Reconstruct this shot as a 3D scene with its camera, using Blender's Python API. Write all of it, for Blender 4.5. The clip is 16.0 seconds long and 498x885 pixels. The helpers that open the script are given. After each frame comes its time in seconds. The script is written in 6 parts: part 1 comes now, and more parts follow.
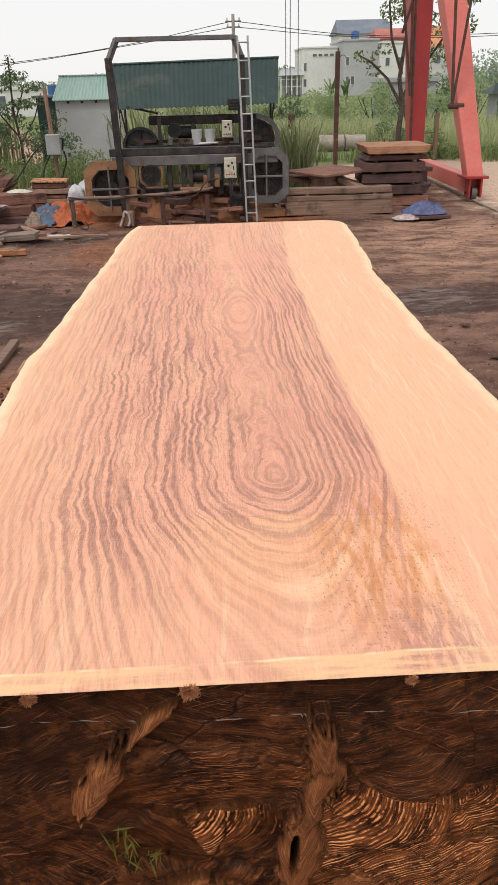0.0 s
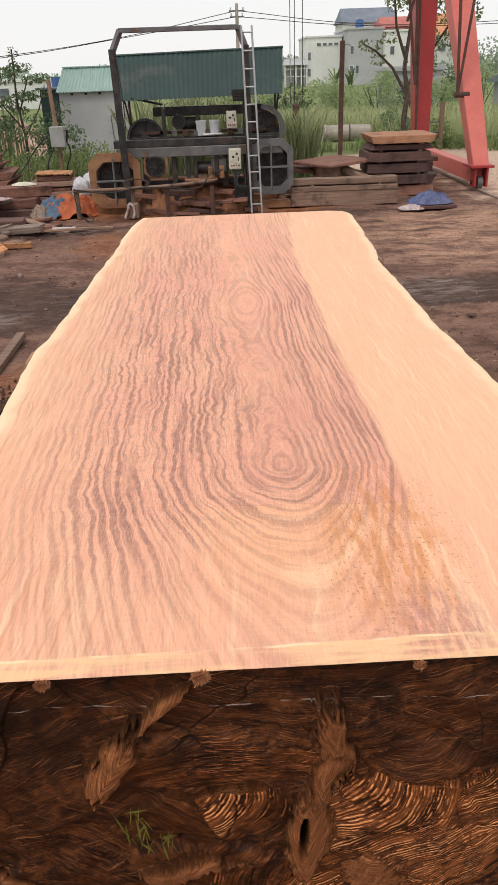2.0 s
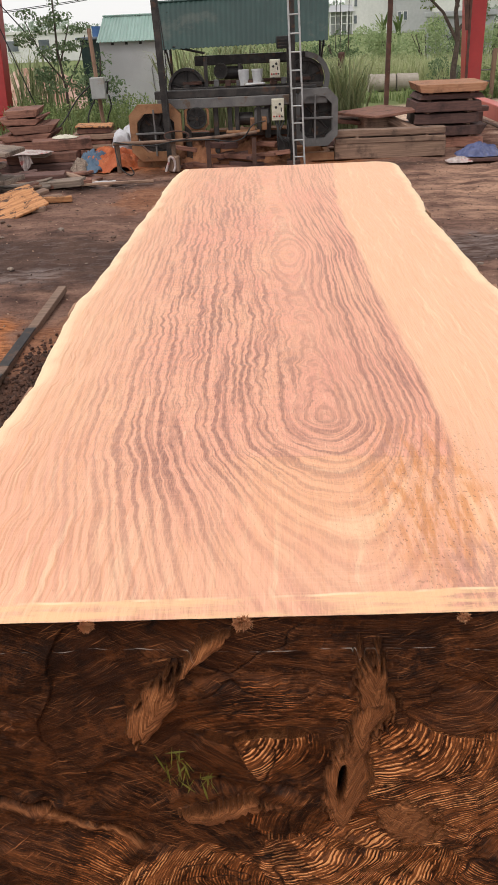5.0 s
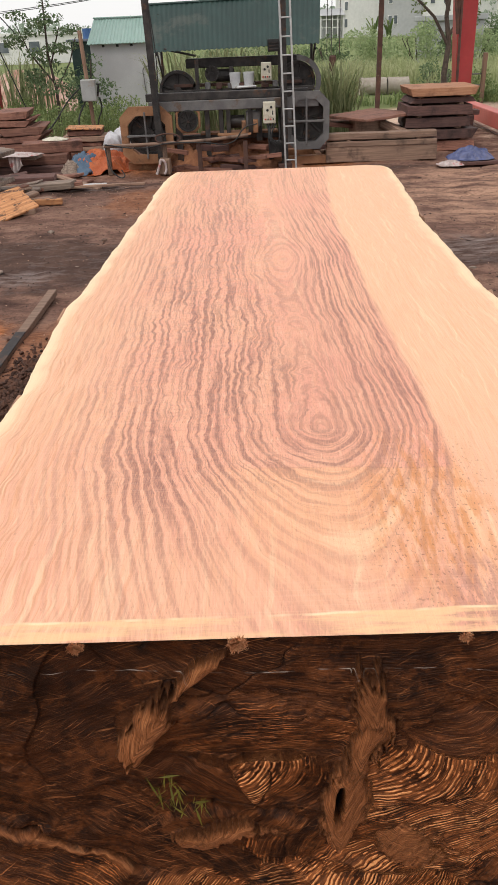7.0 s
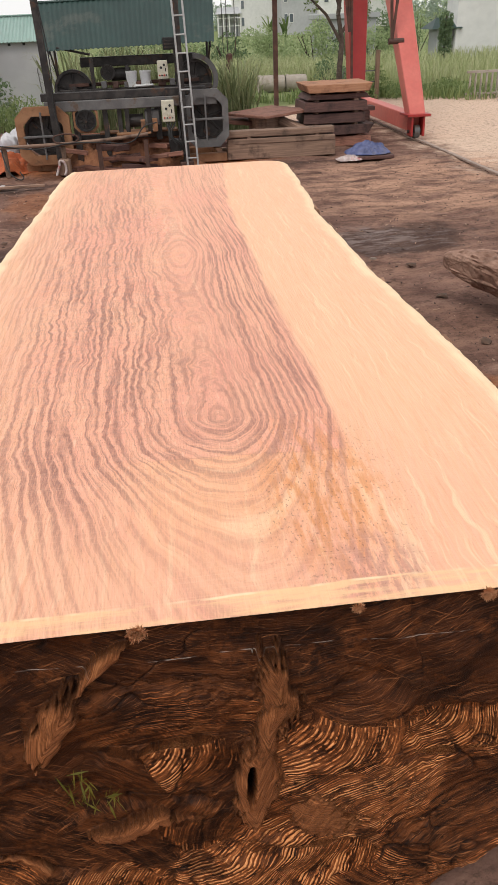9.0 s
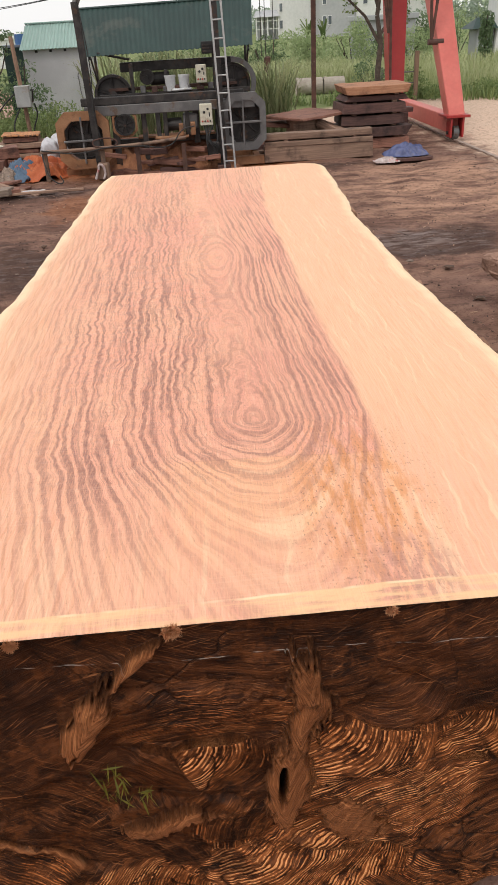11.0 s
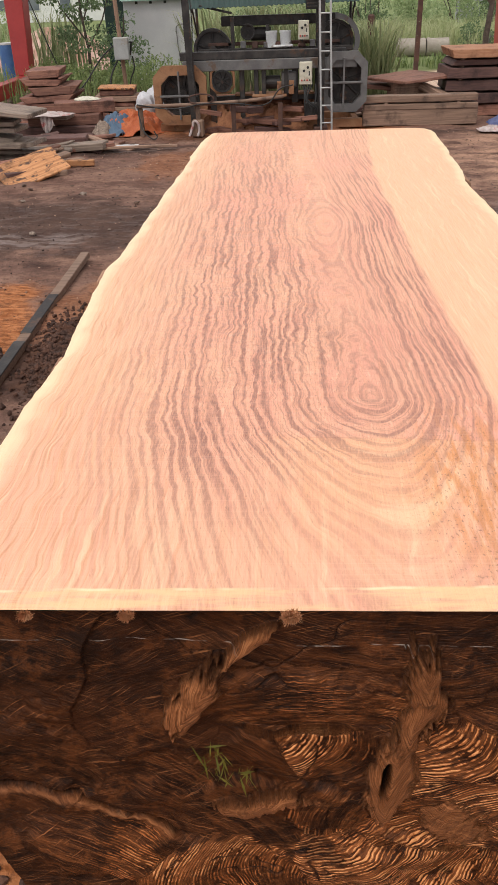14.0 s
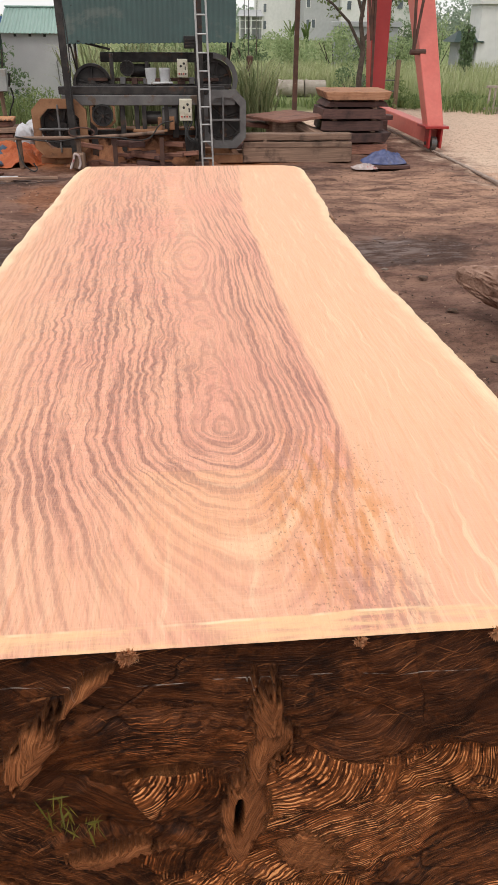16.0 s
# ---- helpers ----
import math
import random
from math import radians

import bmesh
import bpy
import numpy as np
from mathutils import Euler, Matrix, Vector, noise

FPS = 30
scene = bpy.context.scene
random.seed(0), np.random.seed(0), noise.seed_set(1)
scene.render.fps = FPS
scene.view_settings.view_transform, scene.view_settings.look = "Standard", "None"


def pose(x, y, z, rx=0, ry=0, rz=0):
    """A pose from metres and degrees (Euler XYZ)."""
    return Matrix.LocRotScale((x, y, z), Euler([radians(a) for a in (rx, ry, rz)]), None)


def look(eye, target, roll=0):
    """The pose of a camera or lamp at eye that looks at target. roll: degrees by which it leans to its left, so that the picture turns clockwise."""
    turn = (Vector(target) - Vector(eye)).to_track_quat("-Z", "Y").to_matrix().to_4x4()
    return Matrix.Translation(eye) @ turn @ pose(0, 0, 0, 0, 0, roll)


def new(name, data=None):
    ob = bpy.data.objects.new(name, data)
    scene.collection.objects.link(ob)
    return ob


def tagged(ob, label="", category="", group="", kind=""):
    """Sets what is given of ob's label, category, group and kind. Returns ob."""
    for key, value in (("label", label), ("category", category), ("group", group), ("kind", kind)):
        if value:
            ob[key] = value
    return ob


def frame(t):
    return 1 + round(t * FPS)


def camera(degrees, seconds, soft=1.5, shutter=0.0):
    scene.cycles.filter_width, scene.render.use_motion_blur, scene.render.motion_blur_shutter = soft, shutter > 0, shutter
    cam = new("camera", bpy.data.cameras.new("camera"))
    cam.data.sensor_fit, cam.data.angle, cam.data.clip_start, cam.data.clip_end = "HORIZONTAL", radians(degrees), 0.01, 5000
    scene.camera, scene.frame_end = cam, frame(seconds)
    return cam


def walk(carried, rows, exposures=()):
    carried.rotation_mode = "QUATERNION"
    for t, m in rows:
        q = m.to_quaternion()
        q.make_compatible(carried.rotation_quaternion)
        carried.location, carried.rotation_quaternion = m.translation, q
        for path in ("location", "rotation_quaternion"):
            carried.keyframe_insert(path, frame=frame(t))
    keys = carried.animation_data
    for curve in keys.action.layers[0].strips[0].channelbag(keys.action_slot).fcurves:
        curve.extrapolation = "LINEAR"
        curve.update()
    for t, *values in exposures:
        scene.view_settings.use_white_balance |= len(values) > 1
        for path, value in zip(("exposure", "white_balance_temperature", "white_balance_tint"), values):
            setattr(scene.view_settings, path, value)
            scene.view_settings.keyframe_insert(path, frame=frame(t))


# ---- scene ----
import functools

cam = camera(36.8, 16.0, soft=1.0)
PATH = [
    (0, (0.126, -0.018, 2.157), (0.19, 1.781, 1.286), -1.5),
    (0.5, (0.126, -0.027, 2.15), (0.185, 1.768, 1.269), -1.9),
    (1, (0.123, -0.026, 2.15), (0.179, 1.764, 1.26), -2.1),
    (1.5, (0.117, -0.028, 2.151), (0.17, 1.762, 1.26), -2.1),
    (2, (0.119, -0.035, 2.158), (0.167, 1.756, 1.268), -2.0),
    (2.5, (0.118, -0.032, 2.154), (0.162, 1.759, 1.265), -2.3),
    (3, (0.133, -0.035, 2.151), (0.175, 1.753, 1.255), -2.7),
    (3.5, (0.143, -0.041, 2.149), (0.187, 1.74, 1.24), -3.1),
    (4, (0.142, -0.042, 2.149), (0.174, 1.726, 1.214), -3.1),
    (4.5, (0.135, -0.038, 2.14), (0.12, 1.711, 1.171), -3.0),
    (4.7, (0.117, -0.036, 2.133), (0.078, 1.706, 1.151), -2.8),
    (6.8, (0.08, 0.033, 2.119), (-0.004, 1.776, 1.142), -2.6),
    (7, (0.095, 0.026, 2.123), (0.063, 1.771, 1.146), -2.4),
    (7.5, (0.141, 0.012, 2.116), (0.22, 1.753, 1.134), -2.1),
    (8, (0.165, 0.01, 2.105), (0.319, 1.742, 1.116), -1.9),
    (8.5, (0.166, -0.002, 2.104), (0.349, 1.725, 1.113), -2.1),
    (9, (0.161, -0.008, 2.112), (0.334, 1.723, 1.125), -2.5),
    (11.5, (0.156, -0.019, 2.118), (0.22, 1.725, 1.141), -3.1),
    (12, (0.15, -0.02, 2.126), (0.197, 1.719, 1.139), -2.6),
    (12.5, (0.141, -0.006, 2.112), (0.152, 1.722, 1.105), -2.3),
    (13, (0.091, 0.016, 2.085), (0.056, 1.73, 1.055), -2.1),
    (13.5, (0.042, 0.041, 2.086), (-0.033, 1.743, 1.039), -1.9),
    (14, (0.028, 0.065, 2.1), (-0.067, 1.766, 1.053), -2.1),
    (14.5, (0.037, 0.071, 2.103), (-0.042, 1.785, 1.074), -2.2),
    (15, (0.066, 0.072, 2.11), (0.045, 1.8, 1.103), -2.0),
    (15.5, (0.1, 0.075, 2.118), (0.169, 1.81, 1.126), -0.9),
    (16, (0.156, 0.069, 2.106), (0.33, 1.803, 1.124), 0.5),
]
walk(cam, [(t, look(eye, target, roll)) for t, eye, target, roll in PATH], [(0.0, 0.16, 6500, 10), (4.0, 0.18, 6500, 10), (7.0, 0.22, 6500, 10), (12.2, 0.22, 6500, 10), (13.3, 0.30, 6500, 10), (14.6, 0.30, 6500, 10), (15.6, 0.22, 6500, 10)])

# ---- sky and sun: thin white overcast, brightest high up behind the camera's left ----
world = bpy.data.worlds.new("overcast_sky")
scene.world = world
world.use_nodes = True
wt = world.node_tree
sky = wt.nodes.new("ShaderNodeTexSky")
sky.sky_type, sky.sun_disc = "NISHITA", False
sky.sun_elevation, sky.sun_rotation = radians(58), radians(215)
sky_dim = wt.nodes.new("ShaderNodeMix")
sky_dim.data_type, sky_dim.blend_type = "RGBA", "MULTIPLY"
sky_dim.inputs[0].default_value = 1.0
sky_dim.inputs[7].default_value = (0.08, 0.08, 0.08, 1)
wt.links.new(sky.outputs[0], sky_dim.inputs[6])
cloud = wt.nodes.new("ShaderNodeMix")
cloud.data_type = "RGBA"
cloud.inputs[0].default_value = 0.88
cloud.inputs[7].default_value = (0.895, 0.885, 0.88, 1)
wt.links.new(sky_dim.outputs[2], cloud.inputs[6])
wt.links.new(cloud.outputs[2], wt.nodes["Background"].inputs[0])
wt.nodes["Background"].inputs[1].default_value = 1.0
sun = new("sun", bpy.data.lights.new("sun", "SUN"))
sun.data.energy, sun.data.angle, sun.data.color = 1.3, radians(25), (1.0, 0.95, 0.88)
sun.matrix_world = look((-5.7, -8.2, 16), (0, 0, 0))


# ---- material helpers ----
class Nodes:
    def __init__(self, name):
        self.mat = bpy.data.materials.new(name)
        self.mat.use_nodes = True
        self.tree = self.mat.node_tree
        self.bsdf = self.tree.nodes["Principled BSDF"]
        self.pos = self.add("ShaderNodeTexCoord").outputs["Object"]

    def add(self, kind, ins=()):
        nd = self.tree.nodes.new(kind)
        for key, v in dict(ins).items():
            self.put(nd.inputs[key], v)
        return nd

    def put(self, sock, v):
        if isinstance(v, bpy.types.NodeSocket):
            self.tree.links.new(v, sock)
        elif isinstance(v, tuple) and len(v) == 3 and sock.type == "RGBA":
            sock.default_value = (*v, 1)
        else:
            sock.default_value = v

    def math(self, op, a, b=0.0, c=0.0):
        nd = self.tree.nodes.new("ShaderNodeMath")
        nd.operation = op
        for n, v in enumerate((a, b, c)):
            self.put(nd.inputs[n], v)
        return nd.outputs[0]

    def mix(self, fac, a, b, how="MIX"):
        nd = self.tree.nodes.new("ShaderNodeMix")
        nd.data_type, nd.blend_type = "RGBA", how
        for n, v in ((0, fac), (6, a), (7, b)):
            self.put(nd.inputs[n], v)
        return nd.outputs[2]

    def noise(self, vec, scale, detail=3.0, rough=0.55):
        return self.add("ShaderNodeTexNoise", {"Vector": vec, "Scale": scale, "Detail": detail, "Roughness": rough}).outputs[0]

    def stretch(self, vec, x, y, z):
        return self.add("ShaderNodeMapping", {"Vector": vec, "Scale": (x, y, z)}).outputs[0]

    def step(self, v, lo, hi):
        nd = self.add("ShaderNodeMapRange", {0: v, 1: lo, 2: hi})
        nd.interpolation_type = "SMOOTHSTEP"
        return nd.outputs[0]

    def attr(self, name):
        nd = self.tree.nodes.new("ShaderNodeAttribute")
        nd.attribute_name = name
        return nd.outputs["Fac"]

    def xyz(self, vec):
        return self.add("ShaderNodeSeparateXYZ", {0: vec}).outputs

    def vec(self, x, y, z=0.0):
        return self.add("ShaderNodeCombineXYZ", {0: x, 1: y, 2: z}).outputs[0]

    def bump(self, height, strength=0.5, distance=0.01):
        self.tree.links.new(self.add("ShaderNodeBump", {"Height": height, "Strength": strength, "Distance": distance}).outputs[0], self.bsdf.inputs["Normal"])

    def done(self, color, rough=0.7, metal=0.0, spec=0.5):
        for key, v in (("Base Color", color), ("Roughness", rough), ("Metallic", metal), ("Specular IOR Level", spec)):
            self.put(self.bsdf.inputs[key], v)
        return self.mat


def surf(name, c1, c2, scale=6.0, rough=0.75, metal=0.0, bump=0.3, fine=60.0, stain=None, vary=0.0, spec=0.5, lift=0.004):
    """A plain surface with blotches, fine grain and, where given, stains of a second colour."""
    g = Nodes(name)
    big, small = g.noise(g.pos, scale, 4), g.noise(g.pos, fine, 3)
    col = g.mix(g.step(big, 0.35, 0.68), c1, c2)
    col = g.mix(g.math("MULTIPLY", small, 0.45), col, tuple(v * 0.45 for v in c1))
    if stain:
        col = g.mix(g.step(g.noise(g.pos, scale * 0.6, 5, 0.7), 0.54, 0.66), col, stain)
    if vary:
        rnd = g.add("ShaderNodeObjectInfo").outputs["Random"]
        col = g.mix(1.0, col, g.add("ShaderNodeHueSaturation", {"Value": g.math("MULTIPLY_ADD", rnd, vary, 1 - vary / 2), "Color": (0.9, 0.9, 0.9)}).outputs[0], "MULTIPLY")
    g.bump(g.math("ADD", small, big), bump, lift)
    return g.done(col, g.math("MULTIPLY_ADD", big, 0.25, rough - 0.12), metal, spec)


def timber(name, c1, c2, along="x", rough=0.75, vary=0.5, bark=None):
    """Rough-sawn timber: streaks along one axis, saw marks across it, dirt blotches."""
    g = Nodes(name)
    s = {"x": (2, 45, 45), "y": (45, 2, 45), "z": (45, 45, 2)}[along]
    q = {"x": (60, 1.5, 1.5), "y": (1.5, 60, 1.5), "z": (1.5, 1.5, 60)}[along]
    rnd = g.add("ShaderNodeObjectInfo").outputs["Random"]
    off = g.add("ShaderNodeVectorMath", {0: g.pos, 1: g.vec(g.math("MULTIPLY", rnd, 37), g.math("MULTIPLY", rnd, 71), 0.0)}).outputs[0]
    grain, saw = g.noise(g.stretch(off, *s), 1.0, 4), g.noise(g.stretch(off, *q), 1.0, 2)
    col = g.mix(g.step(grain, 0.3, 0.7), c1, c2)
    col = g.mix(g.step(g.noise(off, 3.5, 5, 0.65), 0.5, 0.72), col, tuple(v * 0.4 for v in c1))
    col = g.mix(1.0, col, g.add("ShaderNodeHueSaturation", {"Value": g.math("MULTIPLY_ADD", rnd, vary, 1 - vary / 2), "Color": (0.95, 0.95, 0.95)}).outputs[0], "MULTIPLY")
    if bark:
        col = g.mix(g.step(g.noise(g.stretch(off, 1.0, 2.2, 1.0), 7.0, 5, 0.7), 0.53, 0.60), col, bark)
    g.bump(g.math("ADD", grain, g.math("MULTIPLY", saw, 0.6)), 0.5, 0.004)
    return g.done(col, rough)


# ---- the sawn face of the big log: rings, figure, sapwood, trimmed edge ----
def sawn_face_material():
    g = Nodes("sawn_hardwood")
    x, y, _ = g.xyz(g.pos)
    ring, heart, edge, wavy, core, arcs, sap = [g.attr(n) for n in ("ring", "heart", "edge", "wavy", "core", "arcs", "sap")]
    mul, mad = lambda *v: functools.reduce(lambda a, b: g.math("MULTIPLY", a, b), v), lambda a, b, c: g.math("MULTIPLY_ADD", a, b, c)
    swing = lambda sx, sy, detail=2.0: g.math("SUBTRACT", g.noise(g.stretch(g.pos, sx, sy, 1), 1.0, detail, 0.55), 0.5)
    # the rings wander slowly, ripple in the curly part and break up round the big knot
    w1, w2, w3, w4 = swing(2.6, 2.4, 3), swing(9.0, 8.5), swing(17, 19), swing(26, 30, 3)
    r = mad(w1, 0.05, ring)
    r = mad(w2, mad(wavy, 0.026, 0.008), r)
    r = mad(w3, mad(wavy, 0.013, 0.004), r)
    r = mad(mul(w2, core), 0.03, mad(mul(w4, core), 0.016, r))
    streak = lambda fr, fy, fx=0.0, detail=3, rough=0.6: g.noise(g.vec(mul(r, fr), mul(y, fy), mul(x, fx)), 1.0, detail, rough)
    wide, bands, fine, hair = streak(17.0, 0.9, 1.5), streak(62.0, 2.0, 4.0), streak(150.0, 2.6, 3.0), streak(420.0, 5.0, 2.0, 2)
    fibre = g.noise(g.stretch(g.pos, 260, 9, 1), 1.0, 3, 0.6)
    dash = g.noise(g.stretch(g.pos, 210, 26, 1), 1.0, 4, 0.7)
    patch = g.noise(g.stretch(g.pos, 2.4, 1.3, 1), 1.0, 3)
    drift = streak(11.0, 1.0, 0.0)
    ribs = g.math("SINE", mad(drift, 15.0, mul(r, 225.0)))
    broad = g.step(mad(wide, 0.16, mad(ribs, 0.085, mul(bands, 0.84))), 0.44, 0.64)
    thin = mul(g.step(fine, 0.50, 0.66), 0.62)
    wisp = mul(g.step(hair, 0.54, 0.70), 0.40)
    dark = g.math("MAXIMUM", g.math("MAXIMUM", broad, thin), wisp)
    dark = mul(dark, mad(g.step(patch, 0.2, 0.55), 0.4, 0.6), mad(g.step(dash, 0.32, 0.60), 0.60, 0.48), mad(heart, 0.92, 0.08))
    pink, peach, cream = (0.81, 0.355, 0.255), (0.86, 0.435, 0.285), (0.90, 0.512, 0.325)
    base = g.mix(g.step(patch, 0.3, 0.7), pink, peach)
    base = g.mix(sap, base, g.mix(g.step(fine, 0.35, 0.7), cream, (0.87, 0.485, 0.29)))
    base = g.mix(mul(g.step(fine, 0.3, 0.62), 0.3), base, (0.82, 0.48, 0.28))
    base = g.mix(mul(g.step(wide, 0.40, 0.62), heart, 0.24), base, (0.68, 0.30, 0.22))
    base = g.mix(mul(core, mad(g.step(fine, 0.3, 0.7), 0.45, 0.10)), base, (0.50, 0.215, 0.155))
    # tawny hair-lines that follow the log's outline through the pale wood
    outer = g.noise(g.vec(mad(w2, 0.9, mul(edge, 105.0)), mul(y, 2.6)), 1.0, 4, 0.62)
    outer2 = g.noise(g.vec(mad(w2, 1.2, mul(edge, 46.0)), mul(y, 1.3), 4.0), 1.0, 4, 0.6)
    pale_wood = g.math("SUBTRACT", 1.0, heart)
    left_side = g.step(x, 0.1, -0.25)
    base = g.mix(mul(g.step(outer, 0.49, 0.66), pale_wood, mad(left_side, 0.62, 0.12)), base, (0.60, 0.27, 0.135))
    base = g.mix(mul(g.step(outer2, 0.54, 0.70), pale_wood, mad(left_side, 0.25, 0.12)), base, (0.84, 0.40, 0.17))
    base = g.mix(mul(g.step(outer2, 0.46, 0.32), pale_wood, 0.55), base, (0.94, 0.66, 0.42))
    tawny = g.step(g.noise(g.stretch(g.pos, 70, 5, 1), 1.0, 4, 0.65), 0.52, 0.68)
    base = g.mix(mul(tawny, 0.28), base, (0.72, 0.34, 0.18))
    # a second pass of the saw, starting across the big knot, left the wood paler and more orange
    pass_y = mad(x, -0.05, mad(g.noise(g.stretch(g.pos, 5, 0, 0), 1.0, 3), 0.02, 1.708))
    over = mul(g.step(y, g.math("ADD", pass_y, 0.006), g.math("SUBTRACT", pass_y, 0.006)), g.step(x, -0.06, 0.12), g.step(x, 0.63, 0.58))
    base = g.mix(mul(over, g.step(y, 1.15, 1.5), 0.38), base, (0.88, 0.46, 0.22))
    glow = streak(52.0, 1.2, 2.0, 4)
    base = g.mix(mul(g.step(glow, 0.52, 0.64), arcs, 0.5), base, (0.94, 0.64, 0.40))
    # orange gum streaks beside the big knot, mauve stain at the near corner of the heart
    far_from = lambda cx, cy, kx, ky: g.math("SQRT", g.math("ADD", g.math("POWER", mul(g.math("SUBTRACT", x, cx), kx), 2.0), g.math("POWER", mul(g.math("SUBTRACT", y, cy), ky), 2.0)))
    gum_d = far_from(0.49, 1.52, 6.0, 2.6)
    gum = mul(g.step(gum_d, 1.35, 0.3), g.step(g.noise(g.stretch(g.pos, 34, 6, 1), 1.0, 5, 0.7), 0.42, 0.58))
    base = g.mix(mul(gum, 0.85), base, (0.64, 0.25, 0.075))
    stain = mul(g.step(far_from(0.55, 1.19, 8.5, 6.0), 1.2, 0.4), g.step(g.noise(g.stretch(g.pos, 60, 14, 1), 1.0, 5, 0.7), 0.40, 0.56))
    base = g.mix(mul(stain, 0.65), base, (0.42, 0.20, 0.155))
    col = g.mix(mul(dark, 0.86), base, (0.265, 0.115, 0.088))
    col = g.mix(mul(g.step(fibre, 0.42, 0.70), mad(heart, 0.26, 0.14)), col, (0.50, 0.235, 0.16))
    pores = g.noise(g.stretch(g.pos, 330, 60, 1), 1.0, 2)
    col = g.mix(mul(g.step(pores, 0.60, 0.69), heart, 0.42), col, (0.16, 0.07, 0.05))
    # pale flecks where the curl catches the saw
    fleck = mul(g.step(g.noise(g.stretch(g.pos, 95, 17, 1), 1.0, 3, 0.6), 0.56, 0.70), g.step(broad, 0.6, 0.1))
    col = g.mix(mul(fleck, mad(heart, 0.40, 0.12)), col, (0.91, 0.53, 0.36))
    near_gum = g.step(gum_d, 1.9, 0.6)
    specks = g.math("MAXIMUM", g.step(g.noise(g.stretch(g.pos, 120, 45, 1), 1.0, 2), 0.70, 0.74), mul(g.step(g.noise(g.stretch(g.pos, 150, 90, 1), 1.0, 3), 0.60, 0.66), near_gum))
    col = g.mix(mul(specks, mad(near_gum, 0.4, 0.22)), col, (0.24, 0.10, 0.06))
    # fine crosswise tooth marks of the band saw
    teeth = g.noise(g.stretch(g.pos, 1.5, 190, 1), 1.0, 3, 0.6)
    col = g.mix(mul(g.step(teeth, 0.52, 0.72), 0.14), col, (0.92, 0.57, 0.40))
    kerf = mul(g.step(g.math("ABSOLUTE", g.math("SUBTRACT", y, pass_y)), 0.005, 0.001), g.step(x, 0.0, 0.1), g.step(x, 0.62, 0.56))
    col = g.mix(mul(kerf, g.step(g.noise(g.stretch(g.pos, 9, 0, 0), 1.0, 2), 0.40, 0.6), 0.3), col, (0.34, 0.15, 0.10))
    # pale wane along both long edges, trimmed strip with its scored line at the near end
    col = g.mix(mul(g.step(g.math("ADD", edge, mul(w2, 0.03)), 0.085, 0.012), 0.9), col, (0.93, 0.69, 0.44))
    line_y = g.math("ADD", mad(x, 0.012, 1.15), mul(g.math("SUBTRACT", g.noise(g.stretch(g.pos, 3, 0, 0), 1.0, 3), 0.5), 0.035))
    strip = g.step(y, g.math("ADD", line_y, 0.004), line_y)
    col = g.mix(mul(strip, g.step(g.noise(g.stretch(g.pos, 4, 30, 1), 1.0, 5, 0.65), 0.40, 0.60), 0.75), col, (0.86, 0.55, 0.29))
    mark = g.step(g.math("ABSOLUTE", g.math("SUBTRACT", y, line_y)), 0.006, 0.001)
    col = g.mix(mul(mark, g.step(g.noise(g.stretch(g.pos, 7, 0, 0), 1.0, 2), 0.45, 0.6), 0.6), col, (0.92, 0.74, 0.48))
    ripple = mul(w3, wavy)
    g.bump(g.math("ADD", mad(teeth, 0.4, fibre), mad(ripple, 9.0, mul(w4, 0.8))), 0.5, 0.004)
    return g.done(col, mad(fibre, 0.2, 0.42), 0.0, 0.4)


